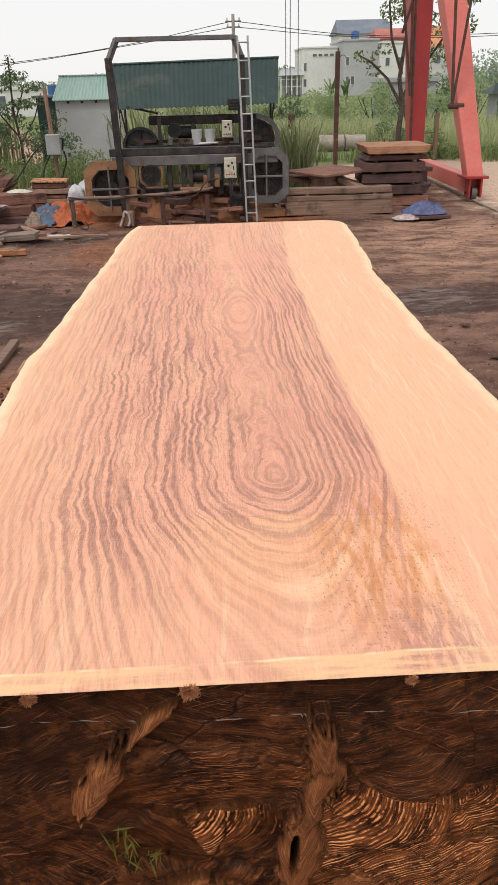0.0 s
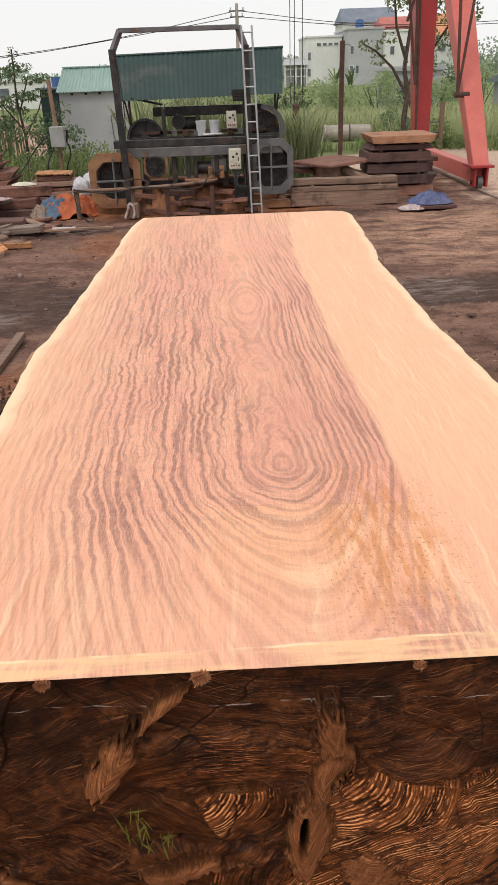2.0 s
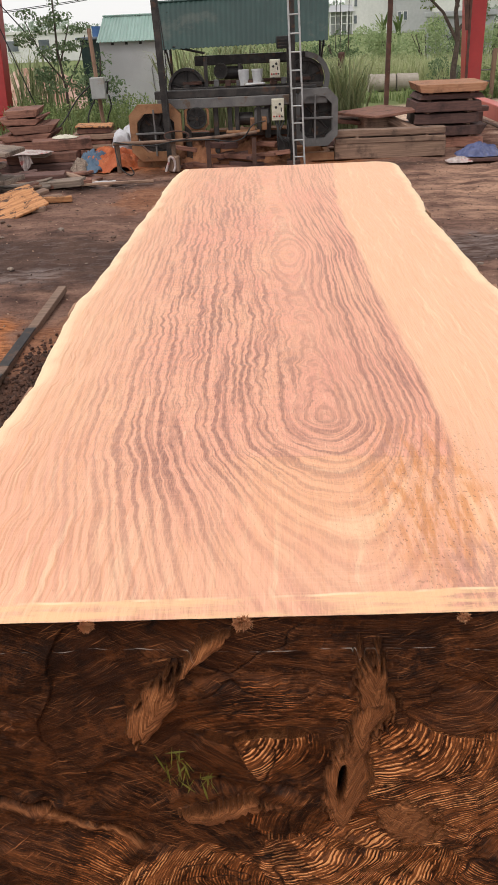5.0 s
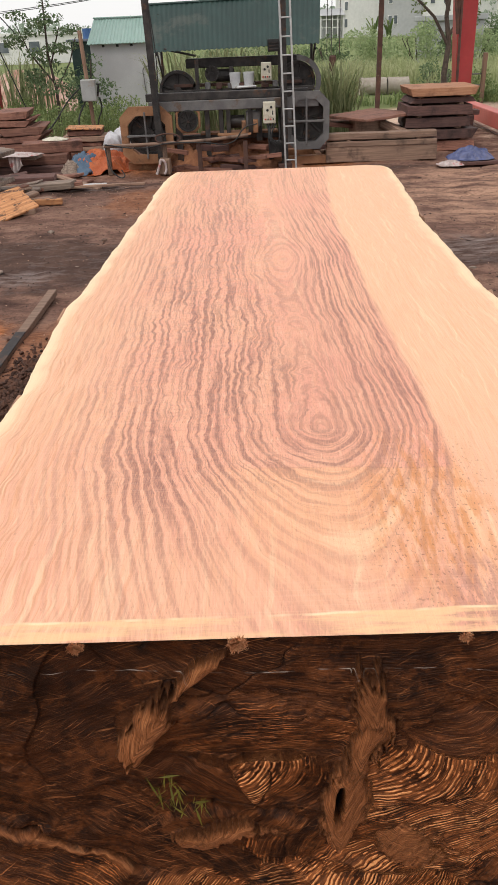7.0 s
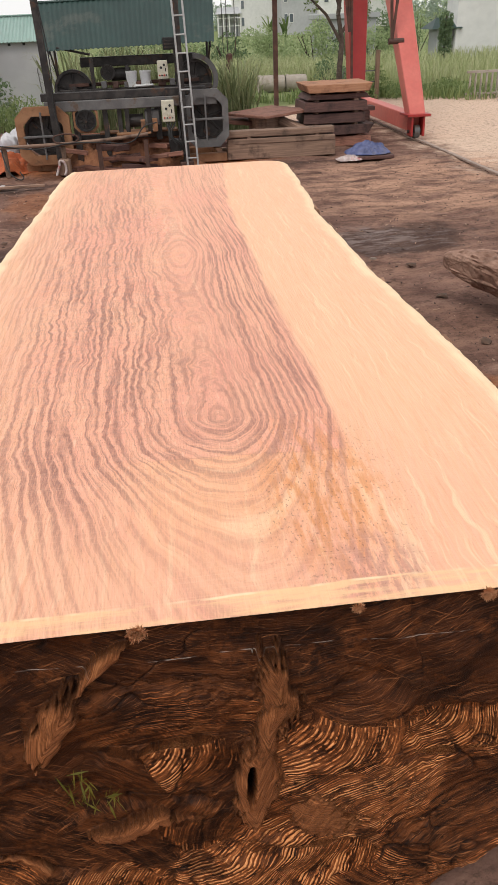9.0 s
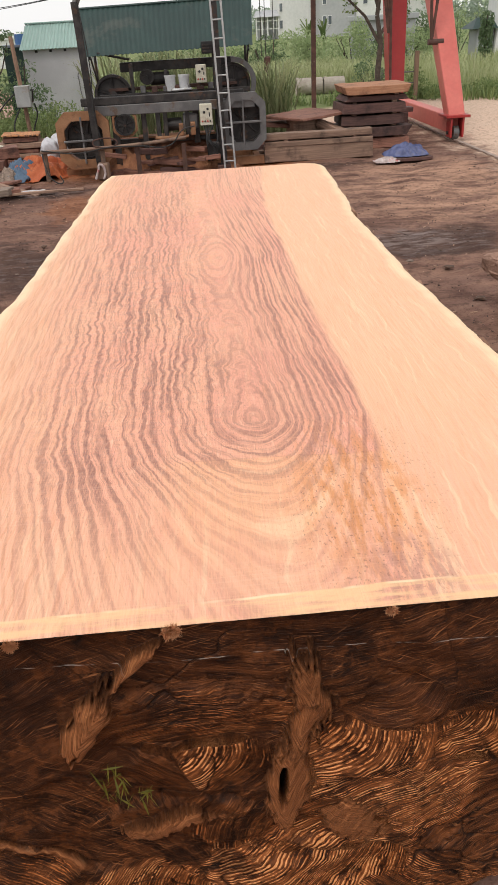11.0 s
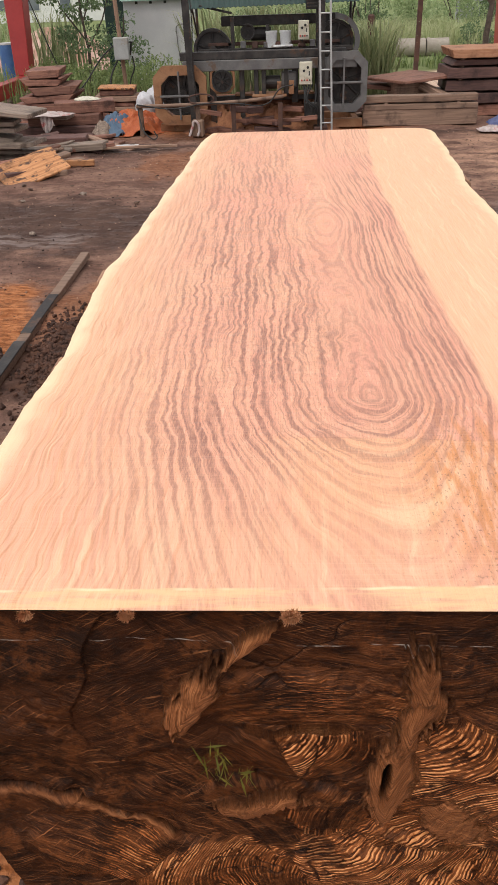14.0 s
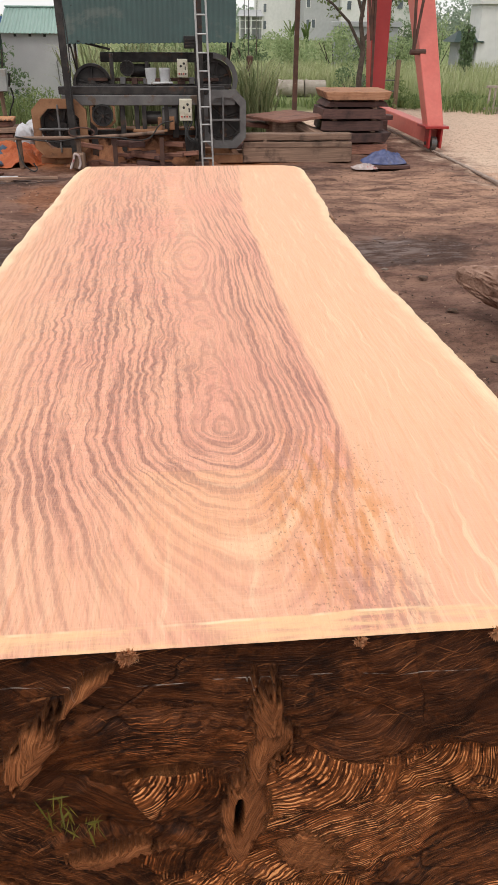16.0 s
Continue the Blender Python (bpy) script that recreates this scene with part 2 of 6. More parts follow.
def end_face_material():
    g = Nodes("chainsawn_end_grain")
    x, _, z = g.xyz(g.pos)
    phase, gain, along, torn, pit = g.attr("phase"), g.attr("gain"), g.attr("along"), g.attr("torn"), g.attr("pit")
    big = g.noise(g.pos, 6.0, 5, 0.65)
    fib = g.noise(g.pos, 130.0, 4, 0.65)
    jit = g.noise(g.pos, 11.0, 2, 0.5)
    worn = g.step(g.noise(g.pos, 19.0, 5, 0.7), 0.30, 0.54)
    keen = g.math("MULTIPLY", g.step(gain, 0.32, 0.95), worn)
    ph = g.math("MULTIPLY_ADD", g.noise(g.pos, 70.0, 3, 0.6), 0.4, g.math("MULTIPLY_ADD", jit, 0.6, g.math("MULTIPLY", phase, 1.9)))
    smear = g.noise(g.vec(g.math("MULTIPLY", along, 4.0), g.math("MULTIPLY", ph, 0.30)), 1.0, 6, 0.7)
    scratch = g.noise(g.vec(g.math("MULTIPLY", along, 7.0), g.math("MULTIPLY", ph, 1.6)), 1.0, 4, 0.7)
    hatch = g.noise(g.vec(g.math("MULTIPLY", along, 22.0), g.math("MULTIPLY", ph, 2.6)), 1.0, 3, 0.6)
    row = g.math("FLOOR", ph)
    f = g.math("FRACT", ph)
    tooth = g.math("MINIMUM", g.math("DIVIDE", f, 0.6), g.math("DIVIDE", g.math("SUBTRACT", 1.0, f), 0.4))
    rnd = g.add("ShaderNodeTexWhiteNoise", {"Vector": g.vec(row, 3.0)}).outputs["Value"]
    run = g.noise(g.vec(g.math("MULTIPLY", along, 17.0), g.math("MULTIPLY", row, 1.37)), 1.0, 4, 0.65)
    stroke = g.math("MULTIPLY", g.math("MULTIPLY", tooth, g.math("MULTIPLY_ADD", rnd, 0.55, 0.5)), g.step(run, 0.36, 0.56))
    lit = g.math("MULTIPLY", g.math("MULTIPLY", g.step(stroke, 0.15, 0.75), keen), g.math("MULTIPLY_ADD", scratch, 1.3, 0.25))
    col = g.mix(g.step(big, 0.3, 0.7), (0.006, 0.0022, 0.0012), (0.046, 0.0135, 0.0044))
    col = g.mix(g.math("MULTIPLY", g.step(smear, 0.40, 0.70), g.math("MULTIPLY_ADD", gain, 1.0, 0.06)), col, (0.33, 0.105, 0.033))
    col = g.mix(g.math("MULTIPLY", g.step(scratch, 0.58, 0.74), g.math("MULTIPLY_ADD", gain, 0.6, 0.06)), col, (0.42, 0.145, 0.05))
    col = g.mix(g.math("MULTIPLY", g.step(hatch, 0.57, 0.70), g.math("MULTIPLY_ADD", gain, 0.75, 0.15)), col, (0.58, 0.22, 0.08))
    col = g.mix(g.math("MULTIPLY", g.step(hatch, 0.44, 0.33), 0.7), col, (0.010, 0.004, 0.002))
    # stroke crests: fresh orange wood, with light on the ridges painted in
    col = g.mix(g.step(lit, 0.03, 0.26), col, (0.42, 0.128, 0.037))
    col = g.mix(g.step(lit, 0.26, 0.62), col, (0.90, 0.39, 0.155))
    # straight nicks left by single teeth, in a few directions
    for deg, fx, fz, seed, lo in ((14, 7.0, 230.0, 1.0, 0.57), (-24, 8.0, 210.0, 5.0, 0.59), (38, 9.0, 190.0, 9.0, 0.60)):
        c, sn = math.cos(radians(deg)), math.sin(radians(deg))
        u = g.math("MULTIPLY_ADD", x, c, g.math("MULTIPLY", z, sn))
        v = g.math("MULTIPLY_ADD", x, -sn, g.math("MULTIPLY", z, c))
        nick = g.step(g.noise(g.vec(g.math("MULTIPLY", u, fx), g.math("MULTIPLY", v, fz), seed), 1.0, 3, 0.6), lo, lo + 0.1)
        where = g.step(g.noise(g.vec(g.math("MULTIPLY", x, 4.5), g.math("MULTIPLY", z, 4.5), seed), 1.0, 3, 0.6), 0.47, 0.60)
        nick = g.math("MULTIPLY", nick, where)
        col = g.mix(g.math("MULTIPLY", nick, 0.55), col, (0.50, 0.19, 0.07))
        scratch = g.math("MULTIPLY_ADD", nick, 0.5, scratch)
    hair = g.noise(g.vec(g.math("MULTIPLY", along, 9.0), g.math("MULTIPLY", phase, 1.1), big), 1.0, 5, 0.7)
    fur = g.mix(g.step(hair, 0.36, 0.62), (0.15, 0.048, 0.016), (0.52, 0.19, 0.072))
    fur = g.mix(g.math("MULTIPLY", g.step(hair, 0.54, 0.72), 0.75), fur, (0.78, 0.36, 0.15))
    fur = g.mix(g.math("MULTIPLY", g.step(g.noise(g.pos, 26.0, 5, 0.7), 0.55, 0.66), 0.45), fur, (0.06, 0.021, 0.010))
    # near-black pockets and warmer brown swathes between the strokes
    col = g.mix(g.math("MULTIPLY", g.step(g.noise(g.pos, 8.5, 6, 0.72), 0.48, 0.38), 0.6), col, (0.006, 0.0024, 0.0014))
    col = g.mix(g.math("MULTIPLY", g.step(g.noise(g.pos, 13.0, 6, 0.75), 0.52, 0.64), 0.30), col, (0.27, 0.083, 0.024))
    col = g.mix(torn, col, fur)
    # shade painted near-black into slit, crack, gouges and round the flaps
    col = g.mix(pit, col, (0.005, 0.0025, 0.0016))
    chalk = g.step(g.math("ABSOLUTE", g.math("SUBTRACT", z, g.math("MULTIPLY_ADD", x, -0.012, 0.992))), 0.0016, 0.0005)
    chalk = g.math("MULTIPLY", chalk, g.step(g.noise(g.stretch(g.pos, 14, 0, 0), 1.0, 3), 0.46, 0.6))
    col = g.mix(g.math("MULTIPLY", chalk, 0.6), col, (0.55, 0.48, 0.42))
    rise = g.math("MULTIPLY", stroke, g.math("MULTIPLY_ADD", keen, 1.0, 0.12))
    g.bump(g.math("ADD", g.math("MAXIMUM", rise, g.math("MULTIPLY", g.math("MULTIPLY", torn, hair), 1.2)), g.math("ADD", g.math("MULTIPLY", fib, 0.25), g.math("MULTIPLY_ADD", scratch, 0.4, g.math("MULTIPLY", hatch, 0.5)))), 0.9, 0.007)
    return g.done(col, g.math("MULTIPLY_ADD", scratch, 0.4, 0.30), 0.0, 0.14)


def ground_material():
    g = Nodes("yard_earth")
    x, y, _ = g.xyz(g.pos)
    big, mid, fine = g.noise(g.pos, 0.35, 5, 0.6), g.noise(g.pos, 2.2, 5, 0.65), g.noise(g.pos, 38.0, 4, 0.7)
    tracks = g.noise(g.stretch(g.pos, 1.1, 2.9, 1), 1.0, 7, 0.72)
    clods = g.noise(g.pos, 11.0, 5, 0.7)
    col = g.mix(g.step(mid, 0.3, 0.7), (0.105, 0.054, 0.042), (0.22, 0.127, 0.097))
    col = g.mix(g.math("MULTIPLY", g.step(tracks, 0.44, 0.66), 0.55), col, (0.33, 0.19, 0.135))
    # wheel ruts and dragged streaks, dull grey where rain has dried
    ruts = g.noise(g.stretch(g.add("ShaderNodeVectorRotate", {"Vector": g.pos, "Angle": radians(-14)}).outputs[0], 0.8, 5.5, 1), 1.0, 8, 0.74)
    rut_zone = g.step(g.noise(g.pos, 0.28, 2), 0.36, 0.52)
    col = g.mix(g.math("MULTIPLY", g.step(ruts, 0.53, 0.70), g.math("MULTIPLY", rut_zone, 0.5)), col, (0.40, 0.265, 0.205))
    col = g.mix(g.math("MULTIPLY", g.step(ruts, 0.46, 0.33), g.math("MULTIPLY", rut_zone, 0.28)), col, (0.055, 0.032, 0.027))
    # tan sand past the crane rail and along the back lane
    wob = g.math("MULTIPLY", g.math("SUBTRACT", mid, 0.5), 2.2)
    sand = g.math("MAXIMUM", g.math("MULTIPLY", g.step(g.math("ADD", x, wob), 4.5, 5.6), g.step(g.math("ADD", y, wob), 9.0, 12.5)), g.math("MULTIPLY", g.step(g.math("ADD", y, wob), 17.5, 19.0), g.step(x, 1.2, 2.6)))
    col = g.mix(sand, col, g.mix(mid, (0.56, 0.40, 0.30), (0.70, 0.53, 0.41)))
    # lighter dry swathe across the yard on the crane side
    dry = g.math("MULTIPLY", g.math("MULTIPLY", g.step(y, 8.0, 9.8), g.step(y, 13.4, 11.6)), g.math("MULTIPLY", g.step(x, 1.6, 3.0), g.step(tracks, 0.38, 0.62)))
    col = g.mix(g.math("MULTIPLY", dry, 0.85), col, (0.48, 0.285, 0.195))
    # orange sawdust drifts left of the log, round its foot and under the saw
    def blob(cx, cy, rx, ry):
        return g.math("SQRT", g.math("ADD", g.math("POWER", g.math("DIVIDE", g.math("SUBTRACT", x, cx), rx), 2.0), g.math("POWER", g.math("DIVIDE", g.math("SUBTRACT", y, cy), ry), 2.0)))
    dust = 0.0
    for cx, cy, rx, ry, amp in ((-0.95, 0.9, 0.6, 0.8, 1.0), (-2.25, 5.1, 0.50, 1.0, 0.95), (-1.1, 2.2, 0.5, 1.6, 0.9), (-1.35, 5.2, 0.5, 1.2, 0.4), (-1.5, 10.9, 0.55, 1.0, 0.35), (-0.3, 13.6, 2.6, 1.1, 0.75), (1.9, 3.0, 0.6, 1.5, 0.7), (-2.4, 13.8, 1.2, 0.8, 0.5)):
        d = g.math("MULTIPLY", g.step(g.math("ADD", blob(cx, cy, rx, ry), g.math("MULTIPLY", g.math("SUBTRACT", mid, 0.5), 1.3)), 1.15, 0.65), amp)
        dust = g.math("MAXIMUM", d, dust)
    col = g.mix(dust, col, g.mix(g.step(g.noise(g.stretch(g.pos, 9, 26, 1), 1.0, 4), 0.35, 0.65), (0.26, 0.085, 0.028), (0.50, 0.20, 0.085)))
    # wet black soil and puddles
    wet = 0.0
    for cx, cy, rx, ry in ((2.7, 7.9, 0.95, 0.75), (-2.9, 7.9, 2.4, 1.3), (-2.9, 12.1, 1.6, 0.6), (-1.42, 4.5, 0.40, 0.65), (0.4, 12.9, 3.0, 0.45)):
        wet = g.math("MAXIMUM", g.step(g.math("ADD", blob(cx, cy, rx, ry), g.math("MULTIPLY", g.math("SUBTRACT", mid, 0.5), 1.6)), 1.1, 0.6), wet)
    col = g.mix(g.math("MULTIPLY", wet, 0.7), col, (0.05, 0.031, 0.026))
    col = g.mix(g.math("MULTIPLY", g.step(fine, 0.52, 0.7), 0.55), col, (0.035, 0.021, 0.016))
    col = g.mix(g.math("MULTIPLY", g.step(clods, 0.5, 0.66), 0.45), col, (0.04, 0.024, 0.019))
    # pale greyish streaks on the soil beside the log and in the left ruts
    pale_streak = 0.0
    for cx, cy, rx, ry in ((2.45, 8.0, 0.55, 0.6), (-2.6, 7.3, 1.0, 0.35), (-2.5, 12.1, 1.0, 0.22)):
        pale_streak = g.math("MAXIMUM", g.step(g.math("ADD", blob(cx, cy, rx, ry), g.math("MULTIPLY", g.math("SUBTRACT", mid, 0.5), 1.2)), 1.1, 0.5), pale_streak)
    pale_streak = g.math("MULTIPLY", pale_streak, g.step(g.noise(g.stretch(g.pos, 2.5, 9, 1), 1.0, 6, 0.7), 0.44, 0.58))
    col = g.mix(g.math("MULTIPLY", pale_streak, 0.5), col, (0.30, 0.235, 0.215))
    # grass-green earth further back
    green = g.math("MULTIPLY", g.step(g.math("ADD", y, wob), 19.5, 21.0), g.step(g.math("ADD", blob(7.5, 18.5, 6.5, 4.2), g.math("MULTIPLY", wob, 0.1)), 0.85, 1.05))
    col = g.mix(green, col, g.mix(mid, (0.12, 0.16, 0.06), (0.24, 0.27, 0.12)))
    g.bump(g.math("ADD", g.math("MULTIPLY", clods, 1.2), g.math("MULTIPLY", fine, 0.5)), 0.9, 0.02)
    shine = g.math("MULTIPLY", wet, g.step(g.noise(g.stretch(g.pos, 3.0, 7, 1), 1.0, 5, 0.7), 0.48, 0.6))
    return g.done(col, g.math("MULTIPLY_ADD", shine, -0.5, 0.95), 0.0, 0.12)


M_TOP, M_END, M_GROUND = sawn_face_material(), end_face_material(), ground_material()
M_BARK = surf("log_bark", (0.10, 0.055, 0.035), (0.24, 0.14, 0.08), 9, 0.9, bump=0.9, fine=45, lift=0.02)
M_DARKSLAB = timber("dark_wet_slab_wood", (0.075, 0.035, 0.030), (0.14, 0.068, 0.055))
M_REDSLAB = timber("red_brown_slab_wood", (0.16, 0.066, 0.046), (0.30, 0.14, 0.095))
M_BEAM = timber("weathered_beam_wood", (0.20, 0.12, 0.085), (0.34, 0.215, 0.15))
M_GREYBOARD = timber("grey_weathered_boards", (0.16, 0.115, 0.09), (0.31, 0.235, 0.185))
M_NEWBOARD = timber("fresh_orange_slab_wood", (0.36, 0.15, 0.06), (0.56, 0.27, 0.12), bark=(0.085, 0.045, 0.03))
M_LIDSLAB = timber("fresh_red_slab_wood", (0.36, 0.16, 0.08), (0.50, 0.25, 0.14))
M_STEEL = surf("oily_dark_steel", (0.035, 0.032, 0.032), (0.085, 0.075, 0.07), 7, 0.55, 0.5, 0.3, stain=(0.11, 0.06, 0.04))
M_GREYSTEEL = surf("grey_painted_steel", (0.13, 0.125, 0.125), (0.20, 0.19, 0.185), 5, 0.55, 0.2, 0.25, stain=(0.12, 0.075, 0.05))
M_RUST = surf("rust_orange_paint", (0.27, 0.12, 0.055), (0.40, 0.21, 0.11), 4, 0.75, 0.1, 0.3, stain=(0.12, 0.06, 0.035))
M_RUSTPOLE = surf("rusty_pole_steel", (0.085, 0.045, 0.035), (0.15, 0.075, 0.055), 6, 0.8, 0.2)
# one crane red twice: dark as in shade, salmon with light painted in
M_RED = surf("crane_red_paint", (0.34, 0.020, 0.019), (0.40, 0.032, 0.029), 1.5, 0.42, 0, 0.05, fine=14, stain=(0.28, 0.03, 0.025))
M_SALMON = surf("crane_lit_red_paint", (0.58, 0.125, 0.098), (0.65, 0.165, 0.13), 1.2, 0.45, 0, 0.05, fine=14)
M_RAILTOP = surf("dusty_rail_steel", (0.30, 0.22, 0.18), (0.44, 0.34, 0.28), 5, 0.7, 0.1)
M_ALU = surf("dull_aluminium", (0.50, 0.50, 0.50), (0.62, 0.62, 0.61), 12, 0.45, 0.6, 0.1)
M_GREENROOF = surf("green_roof_sheet", (0.012, 0.037, 0.032), (0.022, 0.055, 0.048), 2.5, 0.5, 0.1, 0.15, stain=(0.045, 0.060, 0.050))
M_MINT = surf("mint_roof_sheet", (0.34, 0.50, 0.44), (0.40, 0.56, 0.50), 1.5, 0.5, 0, 0.1)
M_PLASTER = surf("grey_white_plaster", (0.52, 0.52, 0.53), (0.62, 0.62, 0.62), 1.2, 0.9, 0, 0.15)
M_HOUSE = surf("pale_house_render", (0.74, 0.74, 0.72), (0.82, 0.81, 0.79), 0.25, 0.9, 0, 0.05, fine=3)
M_HOUSEGREY = surf("grey_house_render", (0.42, 0.43, 0.44), (0.50, 0.50, 0.51), 0.25, 0.9, 0, 0.05, fine=3)
M_GLASSDARK = surf("dark_window_panes", (0.10, 0.12, 0.14), (0.2, 0.22, 0.24), 1.0, 0.2)
M_SLATE = surf("blue_grey_roof_tiles", (0.17, 0.20, 0.25), (0.24, 0.27, 0.31), 0.8, 0.7)
M_TILE = surf("red_roof_tiles", (0.45, 0.13, 0.11), (0.55, 0.2, 0.16), 0.8, 0.7)
M_BLUE = surf("blue_plastic", (0.05, 0.13, 0.33), (0.08, 0.19, 0.42), 4, 0.45)
M_WHITE = surf("dirty_white_plastic", (0.55, 0.55, 0.56), (0.68, 0.68, 0.68), 9, 0.5, stain=(0.35, 0.3, 0.26))
M_CREAM = surf("cream_control_panel", (0.62, 0.58, 0.46), (0.72, 0.68, 0.56), 12, 0.5, stain=(0.42, 0.36, 0.27))
M_BLACK = surf("black_rubber", (0.012, 0.012, 0.012), (0.03, 0.028, 0.027), 12, 0.6)
M_REDBTN = surf("red_button_plastic", (0.5, 0.03, 0.02), (0.6, 0.05, 0.03), 12, 0.4)
M_BOXGREY = surf("grey_switch_box", (0.36, 0.37, 0.36), (0.45, 0.46, 0.45), 6, 0.5, stain=(0.3, 0.27, 0.23))
M_WOODPOST = timber("brown_post_wood", (0.20, 0.12, 0.08), (0.30, 0.19, 0.13), "z")
M_CONCRETE = surf("old_concrete", (0.36, 0.31, 0.26), (0.52, 0.46, 0.40), 3, 0.9, bump=0.4, stain=(0.24, 0.22, 0.16))
M_ORANGE = surf("orange_tarpaulin", (0.46, 0.095, 0.025), (0.60, 0.16, 0.05), 6, 0.55, bump=0.8, lift=0.02, stain=(0.26, 0.08, 0.04))
M_BLUETARP = surf("blue_grey_tarpaulin", (0.05, 0.065, 0.17), (0.13, 0.15, 0.30), 9, 0.5, stain=(0.12, 0.12, 0.18))
M_DENIM = surf("slate_blue_cloth", (0.07, 0.12, 0.19), (0.13, 0.19, 0.27), 7, 0.8)
M_CLOTH = surf("striped_pale_cloth", (0.42, 0.33, 0.31), (0.62, 0.55, 0.53), 16, 0.9, stain=(0.4, 0.13, 0.12))
M_SACK = surf("white_woven_sack", (0.58, 0.57, 0.60), (0.70, 0.69, 0.72), 14, 0.7)
M_DRUM = surf("dark_blue_cloth", (0.035, 0.045, 0.075), (0.06, 0.07, 0.10), 9, 0.8)
M_STONE = surf("broken_stone", (0.09, 0.055, 0.04), (0.19, 0.115, 0.08), 20, 0.9)


def leaf_material(name, c1, c2, trans=0.35):
    g = Nodes(name)
    isl = g.add("ShaderNodeNewGeometry").outputs["Random Per Island"]
    col = g.mix(isl, c1, c2)
    col = g.mix(g.math("MULTIPLY", g.noise(g.pos, 1.2, 3), 0.4), col, tuple(v * 0.5 for v in c1))
    g.done(col, 0.6, 0, 0.3)
    thin = g.add("ShaderNodeBsdfTranslucent", {"Color": col})
    both = g.add("ShaderNodeMixShader", {0: trans, 1: g.bsdf.outputs[0], 2: thin.outputs[0]})
    g.tree.links.new(both.outputs[0], g.tree.nodes["Material Output"].inputs["Surface"])
    return g.mat


M_GRASS = leaf_material("field_grass", (0.34, 0.40, 0.17), (0.60, 0.60, 0.36))
M_WEED = leaf_material("leafy_weeds", (0.15, 0.22, 0.08), (0.37, 0.44, 0.18))
M_CANE = leaf_material("cane_leaves", (0.18, 0.23, 0.10), (0.50, 0.51, 0.29))
M_LEAF = leaf_material("tree_leaves", (0.10, 0.16, 0.075), (0.25, 0.33, 0.17))
M_LEAFLIGHT = leaf_material("young_tree_leaves", (0.10, 0.16, 0.05), (0.26, 0.31, 0.12))
M_BUSH = leaf_material("bush_leaves", (0.28, 0.37, 0.17), (0.50, 0.58, 0.32))
# distance haze is put into this pale, greyish green
M_FAR = leaf_material("haze_pale_far_trees", (0.32, 0.40, 0.31), (0.46, 0.53, 0.43))
M_TRUNK = surf("tree_bark", (0.06, 0.045, 0.035), (0.12, 0.095, 0.075), 12, 0.9, bump=0.7)


# ---- mesh helpers ----
def mesh_object(name, me, material, parent=None, label=""):
    me.materials.append(material)
    ob = new(name, me)
    if parent:
        ob.parent = parent
    return tagged(ob, label)


def part(name, bm, material, parent=None, label="", smooth=False):
    me = bpy.data.meshes.new(name)
    if smooth:
        for f in bm.faces:
            f.smooth = True
    bm.to_mesh(me)
    bm.free()
    return mesh_object(name, me, material, parent, label)


def raw(name, verts, faces, material, parent=None, label="", smooth=False):
    me = bpy.data.meshes.new(name)
    me.from_pydata(verts, [], faces)
    if smooth:
        me.polygons.foreach_set("use_smooth", [True] * len(me.polygons))
    me.update()
    return mesh_object(name, me, material, parent, label)


def thing(name, label, category, group="", at=None, kind=""):
    ob = new(name)
    if at:
        ob.location = at
    return tagged(ob, label, category, group, kind)


def add_box(bm, size, m, bevel=0.006, rag=0.0):
    r = bmesh.ops.create_cube(bm, size=1)
    vs = r["verts"]
    bmesh.ops.scale(bm, vec=size, verts=vs)
    if rag:
        for v in vs:
            v.co += Vector([random.uniform(-rag, rag) for _ in range(3)])
    if bevel:
        es = list({e for v in vs for e in v.link_edges})
        r2 = bmesh.ops.bevel(bm, geom=es, offset=bevel, segments=1, affect="EDGES")
        vs = list({v for v in vs if v.is_valid} | set(r2["verts"]))
    bmesh.ops.transform(bm, matrix=m, verts=vs)
    return vs


def box_bm(x0, x1, y0, y1, z0, z1, bevel=0.006, rag=0.0):
    bm = bmesh.new()
    add_box(bm, (x1 - x0, y1 - y0, z1 - z0), Matrix.Translation(((x0 + x1) / 2, (y0 + y1) / 2, (z0 + z1) / 2)), bevel, rag)
    return bm


def rod_bm(a, b, r, r2=None, seg=10, bm=None):
    bm = bm or bmesh.new()
    a, b = Vector(a), Vector(b)
    turn = (b - a).to_track_quat("Z", "Y").to_matrix().to_4x4()
    bmesh.ops.create_cone(bm, cap_ends=True, segments=seg, radius1=r, radius2=r if r2 is None else r2, depth=(b - a).length, matrix=Matrix.Translation((a + b) / 2) @ turn)
    return bm


def tube(name, pts, r, material, parent=None, label="", res=3):
    cu = bpy.data.curves.new(name, "CURVE")
    cu.dimensions, cu.bevel_depth, cu.bevel_resolution, cu.use_fill_caps = "3D", r, res, True
    sp = cu.splines.new("BEZIER")
    sp.bezier_points.add(len(pts) - 1)
    for p, q in zip(sp.bezier_points, pts):
        p.co, p.handle_left_type, p.handle_right_type = q, "AUTO", "AUTO"
    ob = new(name, cu)
    dg = bpy.context.evaluated_depsgraph_get()
    me = bpy.data.meshes.new_from_object(ob.evaluated_get(dg))
    bpy.data.objects.remove(ob)
    me.name = name
    me.materials.clear()
    return mesh_object(name, me, material, parent, label)


@functools.lru_cache(None)
def noise_table(seed):
    return np.random.RandomState(seed).rand(64, 64)


